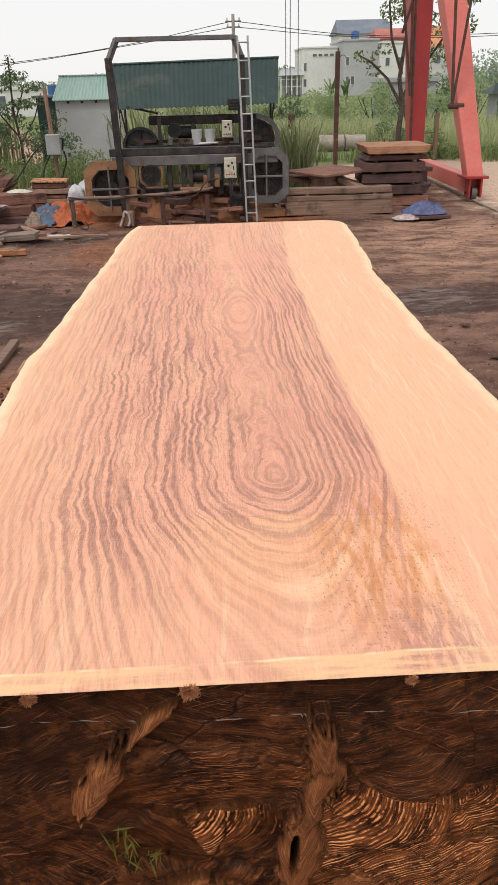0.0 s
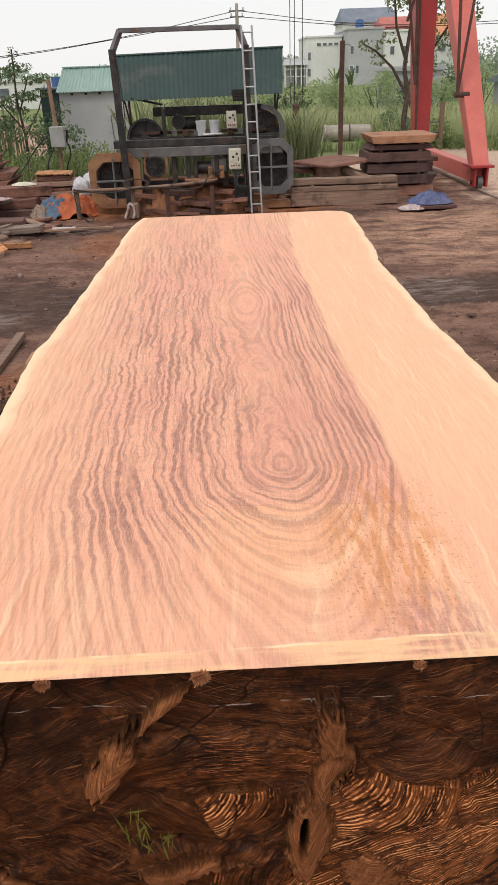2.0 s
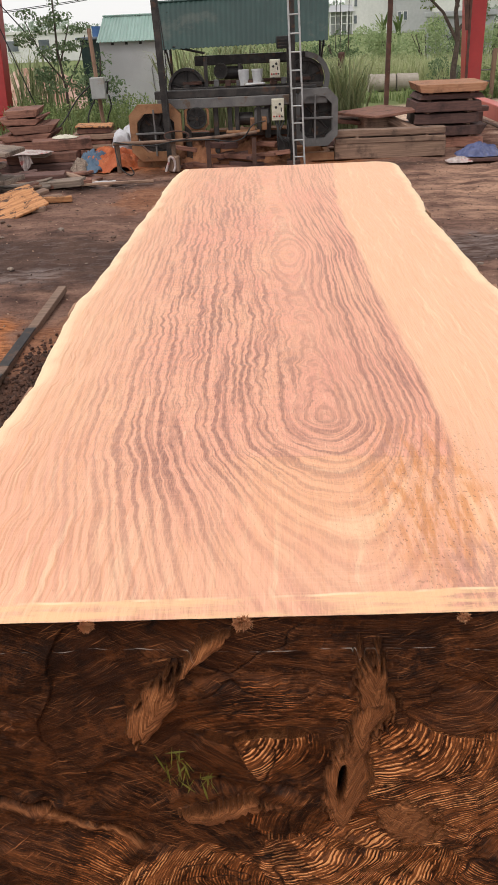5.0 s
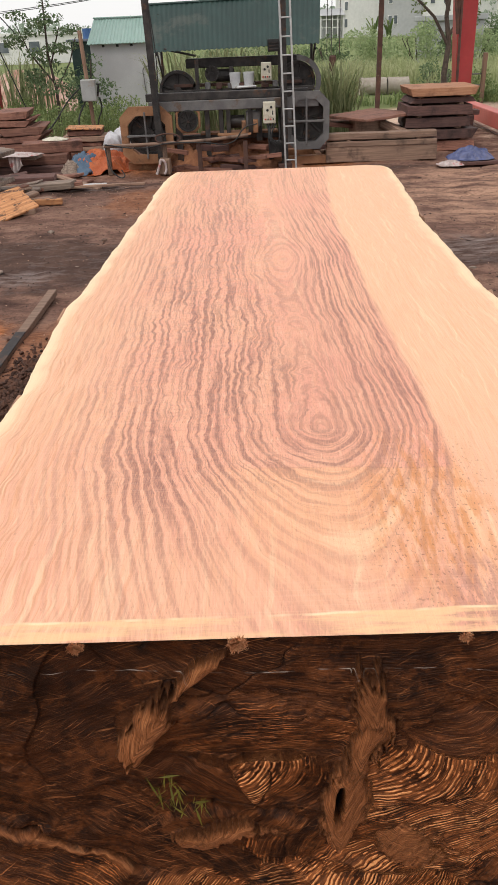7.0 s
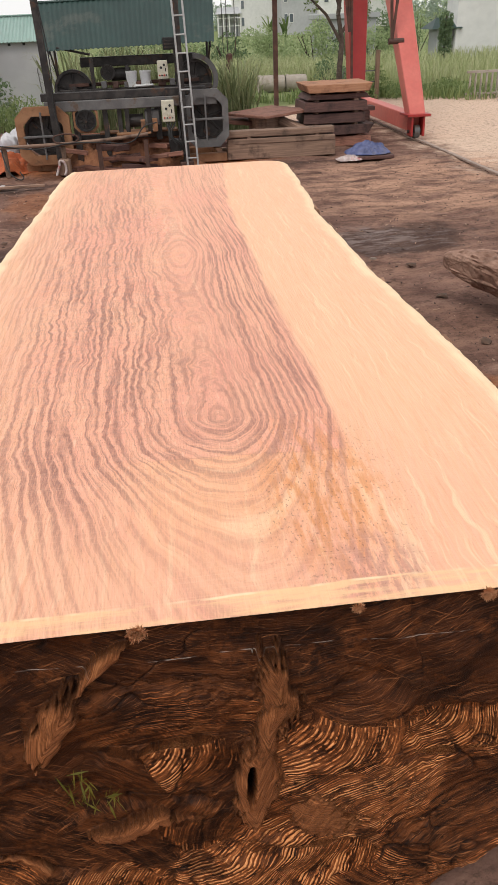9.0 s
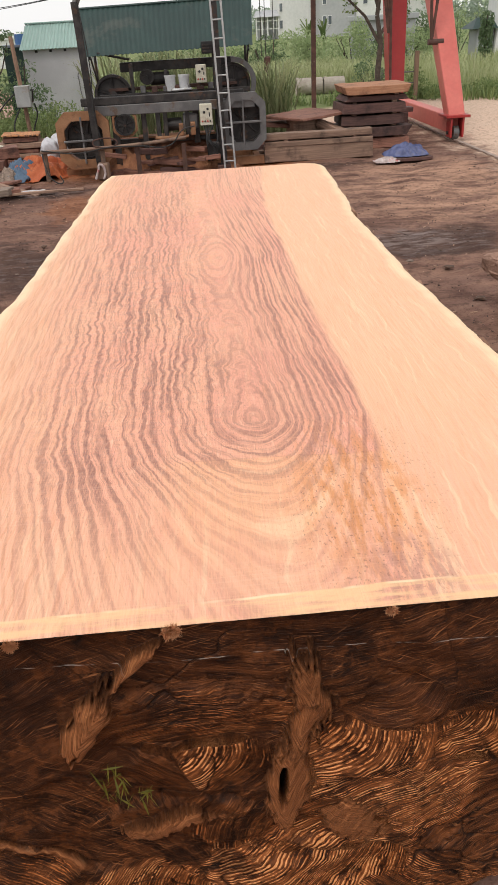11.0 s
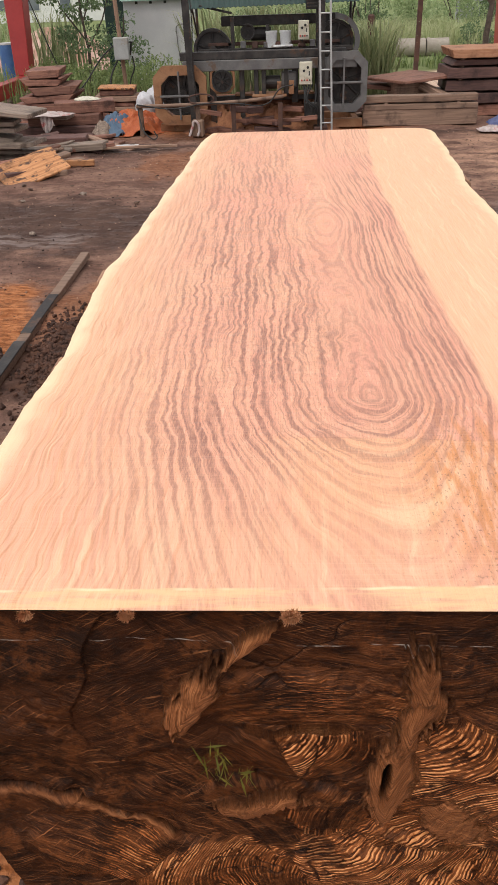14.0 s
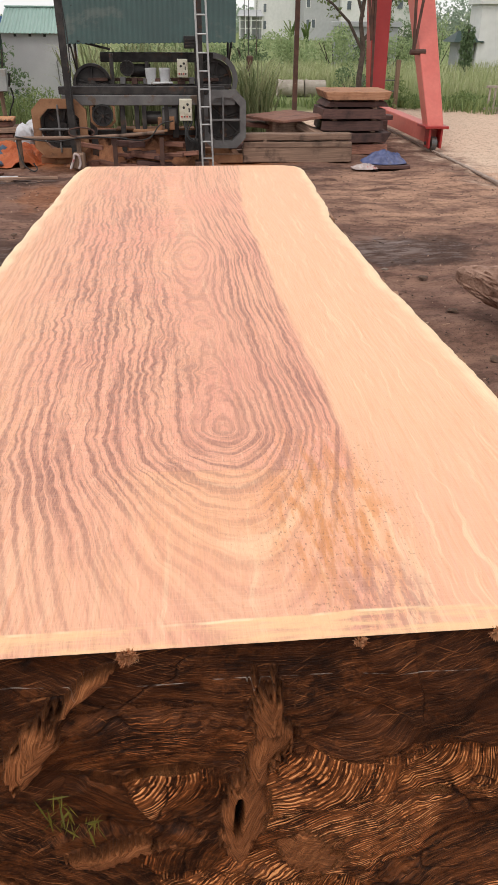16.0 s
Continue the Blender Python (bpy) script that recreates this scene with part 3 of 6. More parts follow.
def value_noise(x, y, freq, seed):
    table = noise_table(seed)
    u, v = np.asarray(x) * freq, np.asarray(y) * freq
    i, j = np.floor(u).astype(int), np.floor(v).astype(int)
    a, b = u - i, v - j
    a, b = a * a * (3 - 2 * a), b * b * (3 - 2 * b)
    t = lambda p, q: table[p % 64, q % 64]
    return (t(i, j) * (1 - a) + t(i + 1, j) * a) * (1 - b) + (t(i, j + 1) * (1 - a) + t(i + 1, j + 1) * a) * b - 0.5


def fractal(x, y, freq, seed, octaves=4):
    return sum(value_noise(x, y, freq * 2**k, seed + k) / 1.8**k for k in range(octaves))


def grid_faces(nu, nv):
    i = np.arange(nu * nv).reshape(nv, nu)
    return np.stack([i[:-1, :-1], i[:-1, 1:], i[1:, 1:], i[1:, :-1]], -1).reshape(-1, 4).tolist()


def set_attr(me, name, values):
    at = me.attributes.new(name, "FLOAT", "POINT")
    at.data.foreach_set("value", np.ascontiguousarray(values, dtype=np.float32).ravel())


def smoothstep(v, lo, hi):
    q = np.clip((v - lo) / (hi - lo), 0, 1)
    return q * q * (3 - 2 * q)


# ---- ground: one sheet to the horizon ----
def ground_height(X, Y):
    near = smoothstep(-np.abs(X - 0.5), -9, -6) * smoothstep(-np.abs(Y - 8), -12, -8)
    h = 0.04 * fractal(X, Y, 0.9, 3) + 0.028 * fractal(X, Y, 4.0, 7, 3)
    h += 0.03 * np.abs(fractal(X, Y, 9.0, 17, 2)) * smoothstep(-np.hypot((X + 1.35) / 0.5, (Y - 4.6) / 1.2), -1.2, -0.5)
    h = (h - 0.012) * near
    drift = lambda cx, cy, rx, ry: np.exp(-((X - cx) / rx) ** 2 - ((Y - cy) / ry) ** 2)
    h += 0.08 * drift(-1.38, 4.6, 0.22, 0.5) * (1 + fractal(X, Y, 11, 5, 2)) + 0.09 * drift(-0.95, 1.3, 0.45, 0.7) + 0.05 * drift(-2.3, 5.1, 0.5, 0.9) + 0.05 * drift(1.8, 2.6, 0.5, 1.0)
    return h


def build_ground():
    xs = np.concatenate([np.linspace(-900, -40, 14), np.linspace(-34, -8, 14), np.linspace(-7.5, 9, 190), np.linspace(10, 34, 14), np.linspace(40, 900, 14)])
    ys = np.concatenate([np.linspace(-900, -40, 12), np.linspace(-34, -4, 10), np.linspace(-3, 18, 260), np.linspace(19, 40, 24), np.linspace(46, 1500, 24)])
    X, Y = np.meshgrid(xs, ys)
    h = ground_height(X, Y)
    me_v = np.stack([X, Y, h], -1).reshape(-1, 3).tolist()
    ob = raw("ground", me_v, grid_faces(len(xs), len(ys)), M_GROUND, smooth=True)
    tagged(ob, "dark trodden earth yard with sawdust drifts and tan sand", "ground", kind="structure")


build_ground()


# ---- the big log ----
LEFT_Y, LEFT_X = [1.09, 1.70, 2.00, 2.15, 2.37, 2.62, 2.92, 3.11, 3.28, 3.73, 4.29, 5.02, 5.60, 6.20, 6.33], [-0.73, -0.712, -0.708, -0.688, -0.695, -0.705, -0.715, -0.718, -0.695, -0.673, -0.653, -0.613, -0.60, -0.565, -0.54]
RIGHT_Y, RIGHT_X = [1.09, 1.95, 2.12, 2.37, 2.68, 3.04, 3.16, 3.26, 3.50, 4.08, 4.45, 4.60, 4.83, 5.21, 5.92, 6.25, 6.33], [1.13, 1.136, 1.139, 1.126, 1.112, 1.105, 1.088, 1.090, 1.088, 1.085, 1.075, 1.083, 1.116, 1.134, 1.176, 1.185, 1.16]
SIDE_Z, SIDE_L, SIDE_R = [0.0, 0.13, 0.26, 0.40, 0.62, 0.85, 1.10], [-0.46, -0.60, -0.655, -0.70, -0.725, -0.728, -0.73], [0.55, 0.76, 0.88, 0.98, 1.07, 1.12, 1.12]


def edges_at(y):
    rough = 0.014 * fractal(y, 0 * y + 3.3, 6, 21, 5)
    return np.interp(y, LEFT_Y, LEFT_X) + rough, np.interp(y, RIGHT_Y, RIGHT_X) + 0.014 * fractal(y, 0 * y + 8.1, 6, 31, 5)


def ring_field(X, Y):
    """Distance from the tree's pith, which dips under the sawn plane away from the two knots."""
    centre = 0.29 - 0.065 * smoothstep(Y, 1.9, 3.6) - 0.06 * smoothstep(Y, 3.6, 6.3) + 0.015 * np.sin(Y * 2.1)
    back = np.maximum(1.92 - Y, 0)
    depth = 0.28 * (1 - np.exp(-back * 2.8)) + 0.14 * back
    ahead = np.maximum(Y - 1.92, 0)
    depth = depth + 0.10 * (1 - np.exp(-ahead * 1.6)) * (1 - 0.75 * np.exp(-(((Y - 3.68) / 0.28) ** 2))) + 0.02
    side = X - centre
    side = np.where(side > 0, side * 1.25, side)
    ring = np.sqrt(side**2 + depth**2 + 1e-5)
    knot2 = np.exp(-(((X - 0.19) / 0.13) ** 2) - ((Y - 3.68) / 0.30) ** 2)
    ring = ring - knot2 * 0.02
    return ring


def build_log():
    log = thing("log", "huge sawn hardwood log with smooth pale red top", "log")
    nu, nv = 150, 460
    ys = 1.09 + (6.33 - 1.09) * np.linspace(0, 1, nv) ** 1.25
    lo, hi = edges_at(ys)
    s = np.linspace(0, 1, nu)
    X = lo[:, None] + (hi - lo)[:, None] * s
    Y = np.repeat(ys[:, None], nu, 1)
    inset = np.minimum(s, 1 - s)[None] * (hi - lo)[:, None]
    Z = 1.10 - 0.016 * (1 - smoothstep(inset, 0.0, 0.03)) + 0.0012 * fractal(X, Y, 5, 11, 3)
    corner = smoothstep(X, 1.0, 1.17) * smoothstep(Y, 6.1, 6.34)
    Y = Y - 0.07 * corner
    top = raw("sawn_top", np.stack([X, Y, Z], -1).reshape(-1, 3).tolist(), grid_faces(nu, nv), M_TOP, log, "pale peach sawn face with dark wavy rings", True)
    bound = np.interp(Y, [1.09, 1.35, 1.55, 1.75, 2.2, 3.05, 3.6, 4.15, 4.9, 6.3], [0.545, 0.54, 0.565, 0.592, 0.602, 0.573, 0.578, 0.572, 0.575, 0.69])
    bound = bound + 0.012 * fractal(X, Y, 5, 51, 3)
    left = np.interp(Y, [1.09, 1.5, 2.2, 3.2, 6.3], [-0.22, -0.30, -0.36, -0.40, -0.40])
    heart = (1 - smoothstep(X, bound - 0.012, bound + 0.012)) * (0.12 + 0.88 * smoothstep(X, left - 0.28, left + 0.16))
    heart = heart * (0.62 + 0.38 * smoothstep(Y, 1.15, 1.75)) * (1 - 0.5 * smoothstep(Y, 3.6, 6.0))
    sap = np.clip(smoothstep(X, bound - 0.012, bound + 0.012) * (0.45 + 0.55 * smoothstep(Y, 1.15, 2.3)) + 0.75 * (1 - smoothstep(X, left - 0.25, left + 0.2)) * (0.25 + 0.75 * smoothstep(Y, 1.1, 2.4)) + 0.35 * smoothstep(Y, 4.6, 6.2), 0, 1)
    arcs = np.exp(-(((X - 0.27) / 0.25) ** 4) - ((Y - 1.50) / 0.21) ** 4)
    heart = heart * (1 - 0.54 * np.exp(-(((X - 0.28) / 0.27) ** 4) - ((Y - 1.40) / 0.32) ** 4)) * (0.72 + 0.28 * smoothstep(Y, 1.2, 1.7))
    for kx, ky in ((0.19, 3.68), (0.27, 5.0)):
        heart = heart * (1 - 0.5 * np.exp(-(((X - kx) / 0.16) ** 2) - ((Y - ky) / 0.3) ** 2))
    heart = heart * (1 - 0.5 * np.exp(-(((X - 0.31) / 0.07) ** 2) - ((Y - 1.96) / 0.12) ** 2))
    pith = 0.29 - 0.065 * smoothstep(Y, 1.9, 3.6) - 0.06 * smoothstep(Y, 3.6, 6.3)
    heart = heart * (1 - 0.62 * np.exp(-(((X - pith) / 0.10) ** 2)) * smoothstep(Y, 2.02, 2.3))
    core = np.exp(-(((X - 0.32) / 0.24) ** 2) - ((Y - 2.35) / 0.75) ** 2)
    wavy = smoothstep(X, -0.55, -0.3) * (1 - smoothstep(X, 0.1, 0.32)) * smoothstep(Y, 1.25, 1.9)
    for name, v in (("ring", ring_field(X, Y)), ("heart", heart), ("edge", inset + 0.02 * fractal(X, Y, 9, 61, 2)), ("wavy", wavy), ("core", core), ("sap", sap), ("arcs", arcs)):
        set_attr(top.data, name, v)
    # rounded flanks and underside, bark on
    ny, nz = 150, 44
    q = np.linspace(0, 1, ny)
    yy = 1.09 + 5.24 * q
    lo, hi = edges_at(yy)
    prof_l = np.stack([np.interp(np.linspace(1.084, 0, nz // 2), SIDE_Z, SIDE_L), np.linspace(1.084, 0, nz // 2)], -1)
    prof_r = np.stack([np.interp(np.linspace(0, 1.084, nz // 2), SIDE_Z, SIDE_R), np.linspace(0, 1.084, nz // 2)], -1)
    prof = np.concatenate([prof_l, prof_r])
    w = (prof[:, 0] + 0.73) / 1.85
    PX = lo[:, None] + w[None] * (hi - lo)[:, None]
    PZ = np.repeat(prof[None, :, 1], ny, 0)
    PY = np.repeat(yy[:, None], nz, 1)
    amp = smoothstep(1.084 - PZ, 0.0, 0.08) * smoothstep(PY, 1.09, 1.16)
    PX = PX + amp * 0.03 * fractal(PY * 1.0, PZ, 3, 71, 4) * np.where(w < 0.5, -1, 1)[None]
    raw("flank", np.stack([PX, PY, PZ], -1).reshape(-1, 3).tolist(), grid_faces(nz, ny), M_BARK, log, "dark barky flank", True)
    # far end, plain chainsaw cut
    far = [(float(x), 6.33 - 0.07 * (x > 1.05), float(z)) for x, z in zip(PX[-1], PZ[-1])]
    raw("far_end", far, [list(range(len(far)))], M_BARK, log)
    # near end: chainsaw strokes cut in facets, each with its own sweep
    nx, nz = 700, 420
    zz = np.linspace(0, 1.0985, nz)
    xl, xr = np.interp(zz, SIDE_Z, SIDE_L), np.interp(zz, SIDE_Z, SIDE_R)
    FX = xl[:, None] + (xr - xl)[:, None] * np.linspace(0, 1, nx)
    FZ = np.repeat(zz[:, None], nx, 1)
    H, *marks = chainsaw_relief(FX, FZ)
    rim = smoothstep(1.0985 - FZ, 0.0, 0.012)
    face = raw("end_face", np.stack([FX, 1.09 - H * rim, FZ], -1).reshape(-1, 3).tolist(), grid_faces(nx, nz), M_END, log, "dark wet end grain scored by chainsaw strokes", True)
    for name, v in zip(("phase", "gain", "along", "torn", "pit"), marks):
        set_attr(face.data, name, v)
    return log


def sweep(X, Z, x, z, turn, bow, freq):
    """Running phase across, and length along, bowed chainsaw strokes."""
    t = radians(turn)
    u = (X - x) * math.cos(t) + (Z - z) * math.sin(t)
    v = -(X - x) * math.sin(t) + (Z - z) * math.cos(t)
    return (v + bow * u * u) * freq, u, v


# scored patches: x, z, half width, half height, then stroke turn, bow, strokes per metre, depth
FANS = [(-0.06, 0.635, 0.13, 0.10, -38, 1.5, 130, 0.42), (0.11, 0.685, 0.10, 0.095, 58, -5.0, 52, 1.1), (0.44, 0.70, 0.19, 0.085, 56, -4.0, 50, 1.1), (0.50, 0.80, 0.12, 0.08, 15, -5.0, 80, 0.35), (0.70, 0.675, 0.12, 0.06, 48, -6.0, 70, 0.9), (0.78, 0.42, 0.24, 0.22, 24, 0.4, 75, 0.62)]
LOW_FANS = [(-0.14, 0.20, 0.22, 0.13, 82, 3.0, 62, 1.1), (0.26, 0.26, 0.24, 0.11, 42, -2.0, 62, 0.95), (0.10, 0.46, 0.11, 0.09, 70, 2.0, 60, 0.8), (-0.40, 0.33, 0.15, 0.11, -34, 1.0, 78, 0.72), (-0.25, 0.55, 0.10, 0.09, -38, 1.2, 76, 0.62), (0.35, 0.41, 0.16, 0.06, 22, 1.0, 65, 0.8), (-0.56, 0.64, 0.14, 0.14, -26, 0.8, 80, 0.35), (0.09, 0.82, 0.22, 0.09, 4, 1.2, 95, 0.50)]


def chainsaw_relief(X, Z):
    rs = np.random.RandomState(12)
    wx, wz = X + 0.05 * fractal(X, Z, 4, 93, 3), Z + 0.05 * fractal(X, Z, 4, 103, 3)
    n = 15
    cx, cz = rs.uniform(-0.75, 1.15, n), rs.uniform(0.0, 1.06, n)
    near = np.argmin((wx[..., None] - cx) ** 2 + ((wz[..., None] - cz) * 2.0) ** 2, -1)
    phase, gain, along, H = 0 * X, 0 * X, 0 * X, 0 * X
    for k in range(n):
        on = near == k
        p, u, v = sweep(X, Z, cx[k], cz[k], rs.uniform(-9, 7) if cz[k] > 0.78 else rs.uniform(-35, 30), rs.uniform(-0.8, 1.2), rs.uniform(70, 110))
        phase, along = np.where(on, p + k * 5.3, phase), np.where(on, u + k * 1.7, along)
        gain = np.where(on, rs.uniform(0.12, 0.30) if cz[k] > 0.6 or cx[k] < -0.1 else rs.uniform(0.5, 0.8), gain)
        H = np.where(on, u * rs.uniform(-0.02, 0.02) + v * rs.uniform(-0.02, 0.02), H)
    best = 0 * X
    rag = 0.65 * fractal(X + 0.4 * Z, Z - 0.4 * X, 8, 113, 5)
    for k, (x, z, rx, rz, turn, bow, freq, depth) in enumerate(FANS + LOW_FANS):
        score = 1 - np.hypot((X - x) / (1.22 * rx), (Z - z) / (1.22 * rz)) + rag + 0.1 * (depth > 0.7)
        p, u, v = sweep(X, Z, x, z, turn, bow, freq)
        on = score > best
        soft = smoothstep(score, 0.0, 0.4)
        phase, along = np.where(on, p + k * 3.7, phase), np.where(on, u + k * 2.3, along)
        gain = np.where(on, gain * (1 - soft) + depth * soft, gain)
        H = np.where(on, 0.02 * smoothstep(score, 0, 0.5) * np.sin(v * 14 + k), H)
        best = np.maximum(best, score)
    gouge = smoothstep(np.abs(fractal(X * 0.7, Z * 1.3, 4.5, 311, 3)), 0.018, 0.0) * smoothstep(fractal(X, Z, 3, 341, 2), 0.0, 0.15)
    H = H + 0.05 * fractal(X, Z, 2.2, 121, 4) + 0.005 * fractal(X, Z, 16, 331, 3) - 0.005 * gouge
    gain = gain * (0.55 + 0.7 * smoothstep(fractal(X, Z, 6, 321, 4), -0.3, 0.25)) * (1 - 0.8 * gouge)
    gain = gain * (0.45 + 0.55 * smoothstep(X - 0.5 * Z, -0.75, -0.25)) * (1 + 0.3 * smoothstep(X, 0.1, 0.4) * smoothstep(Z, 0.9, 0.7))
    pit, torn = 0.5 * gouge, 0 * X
    # torn fibre flaps, the crotch with its slit, a pale shelf
    for fx, fz, rx, rz, deg, lift, f in ((-0.165, 0.835, 0.034, 0.125, -24, 0.035, 1.0), (-0.06, 0.985, 0.017, 0.095, -42, 0.02, 0.85), (0.310, 0.865, 0.056, 0.13, 8, 0.03, 0.8), (0.255, 0.61, 0.050, 0.16, -3, 0.035, 0.9), (0.285, 0.75, 0.036, 0.10, -14, 0.03, 0.85), (0.43, 0.45, 0.11, 0.06, -32, 0.03, 0.8), (-0.04, 0.485, 0.13, 0.024, 16, 0.025, 1.0)):
        t = radians(deg)
        p, q = (X - fx) * math.cos(t) + (Z - fz) * math.sin(t), -(X - fx) * math.sin(t) + (Z - fz) * math.cos(t)
        p, q = p + 0.022 * fractal(X, Z, 9, 171, 3), q + 0.05 * fractal(X, Z, 7, 181, 3)
        m = 1 - smoothstep(np.hypot(p / rx, q / rz) + 0.5 * fractal(p * 1.6, q, 16, 131 + int(fx * 50), 4) + 0.35 * fractal(p * 3.0, q * 0.7, 60, 231, 2), 0.68, 0.98)
        H = H * (1 - m) + m * (lift * (1 - (p / rx) ** 2) * 0.7 + 0.004 * fractal(p * 5, q, 20, 141, 3))
        slant = np.abs(p) * 0.9 + q if rx < rz else q * 1.2 + p * 0.3
        phase = np.where(m > 0.25, (np.abs(p) - 0.35 * q if rx < rz else q * 1.4 - 0.2 * p) * 620 + 2 * fractal(X, Z, 18, 191, 2), phase)
        along = np.where(m > 0.25, slant * 1.2, along)
        torn = np.maximum(torn, m * f)
        # dark rim of painted shade along each flap's edge
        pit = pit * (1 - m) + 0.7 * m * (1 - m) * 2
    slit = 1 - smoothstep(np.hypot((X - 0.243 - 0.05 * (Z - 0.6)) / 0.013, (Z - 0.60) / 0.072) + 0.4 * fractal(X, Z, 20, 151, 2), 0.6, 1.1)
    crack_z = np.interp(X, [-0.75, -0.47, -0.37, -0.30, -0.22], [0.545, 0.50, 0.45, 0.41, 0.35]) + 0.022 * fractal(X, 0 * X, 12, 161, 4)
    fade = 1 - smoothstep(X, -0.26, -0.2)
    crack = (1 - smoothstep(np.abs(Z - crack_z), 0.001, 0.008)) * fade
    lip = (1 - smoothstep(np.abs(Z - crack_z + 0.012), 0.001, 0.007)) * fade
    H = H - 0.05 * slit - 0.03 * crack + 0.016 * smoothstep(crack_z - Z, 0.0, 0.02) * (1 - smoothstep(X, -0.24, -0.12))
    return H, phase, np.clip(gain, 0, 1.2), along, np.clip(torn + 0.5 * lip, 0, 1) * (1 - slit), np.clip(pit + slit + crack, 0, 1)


big_log = build_log()


def splinter_tuft(x, r):
    """A matted knob of fibres with short ends standing out."""
    verts, faces = [], []
    for _ in range(420):
        a, e = random.uniform(0, 2 * math.pi), random.gauss(0, 0.5)
        d = Vector((math.cos(a) * math.cos(e), -abs(math.sin(e)), math.sin(a) * math.cos(e) * 0.75))
        o = Vector((x, 1.084, 1.095)) + d * r * random.uniform(0.1, 0.62)
        d = (d + Vector([random.uniform(-0.9, 0.9) for _ in range(3)])).normalized() * r * random.uniform(0.15, 0.42)
        side = d.cross(Vector((0.3, 1, 0.2))).normalized() * r * 0.05
        k = len(verts)
        verts += [tuple(o - side), tuple(o + side), tuple(o + d + side * 0.3), tuple(o + d * 0.5 + Vector((0, -0.002, 0.002)))]
        faces += [(k, k + 1, k + 2), (k, k + 2, k + 3), (k + 1, k + 3, k + 2)]
    raw("splinter_tuft", verts, faces, M_TUFT, big_log, "frayed orange wood fibres")


M_TUFT = surf("frayed_orange_fibres", (0.60, 0.27, 0.12), (0.82, 0.46, 0.25), 60, 0.85)
for sx, sr in ((-0.465, 0.022), (-0.272, 0.024), (0.038, 0.030), (0.472, 0.020), (0.738, 0.026)):
    splinter_tuft(sx, sr)


# ---- timber pieces ----
def slab(name, x, y, z, lx, ly, lz, deg, material, label, group="", bevel_ends=0.0, tilt=0.0, category="timber"):
    """One loose piece of sawn timber lying at (x, y, z), its underside at z."""
    bm = bmesh.new()
    n = 9
    rows = []
    for i in range(n + 1):
        q = i / n * 2 - 1
        wob = 0.5 * ly * (1 + random.uniform(-0.025, 0.025)) * (1 - 0.06 * abs(q) ** 6)
        dz = random.uniform(-0.004, 0.004)
        px = q * lx / 2
        cut = bevel_ends * (i in (0, n)) * (1 if i else -1)
        rows.append([bm.verts.new((px - cut * 0.5, -wob, dz)), bm.verts.new((px - cut * 0.5, wob, dz)), bm.verts.new((px + cut * 0.5, wob * 0.985, lz + dz)), bm.verts.new((px + cut * 0.5, -wob * 0.985, lz + dz))])
    for a, b in zip(rows, rows[1:]):
        for k in range(4):
            bm.faces.new((a[k], a[(k + 1) % 4], b[(k + 1) % 4], b[k]))
    bm.faces.new(rows[0])
    bm.faces.new(rows[-1][::-1])
    bmesh.ops.recalc_face_normals(bm, faces=bm.faces)
    long_edges = [e for e in bm.edges if len(e.link_faces) == 2 and e.calc_face_angle(0) > 0.9]
    bmesh.ops.bevel(bm, geom=long_edges, offset=min(0.008, lz * 0.2), segments=1, affect="EDGES")
    ob = part(name, bm, material, None, label)
    tagged(ob, category=category, group=group)
    ob.matrix_world = pose(x, y, z, 0, tilt, deg)
    return ob


# stack of thick dark slabs by the crane, parted by stickers
zz = 0.0
for k, (dx, lx, ly, th, deg, mat, cut) in enumerate(((0.08, 1.08, 0.95, 0.17, 0, M_REDSLAB, -0.02), (-0.07, 1.34, 1.05, 0.155, 2, M_DARKSLAB, 0.10), (-0.05, 1.12, 0.95, 0.165, -2, M_DARKSLAB, -0.02), (-0.05, 1.14, 1.0, 0.16, 1, M_DARKSLAB, -0.02), (0.00, 1.08, 0.9, 0.085, 2, M_DARKSLAB, -0.08), (0.0, 1.14, 1.1, 0.13, 0, M_LIDSLAB, 0.06))):
    slab("timber_slab", 3.46 + dx, 14.75, zz, lx, ly, th, deg, mat, "fresh red-brown slab on top of the stack" if mat is M_LIDSLAB else "thick dark sawn slab stacked with others" if mat is M_DARKSLAB else "red-brown slab at the foot of the stack", "slabs stacked by the crane", cut)
    zz += th
    if k < 5:
        for ex in (-0.36, 0.36):
            slab("sticker", 3.46 + dx * 0.5 + ex, 14.75, zz - 0.002, 0.09, 0.85, 0.038, 0, M_BEAM, "small brown wooden spacer between slabs", "stickers in the stack")
        zz += 0.034
# long beams in front of the stack
slab("timber_beam", 2.29, 13.55, 0.0, 1.86, 0.24, 0.245, -1.0, M_BEAM, "heavy weathered squared beam lying on earth", "long beams")
slab("timber_beam", 2.29, 13.52, 0.245, 1.84, 0.20, 0.085, -1.5, M_BEAM, "long weathered plank on the heavy beam", "long beams")
for ex in (-0.55, 0.62):
    slab("sticker", 2.28 + ex, 13.54, 0.329, 0.07, 0.2, 0.03, 0, M_BEAM, "small brown wooden spacer between planks", "stickers between planks")
slab("timber_beam", 2.28, 13.54, 0.357, 1.84, 0.22, 0.098, -0.6, M_BEAM, "long weathered plank on top of beams", "long beams")
slab("timber_block", 2.20, 14.6, 0.0, 0.55, 0.5, 0.58, 8, M_BEAM, "squared brown wooden block under a slab", category="block")
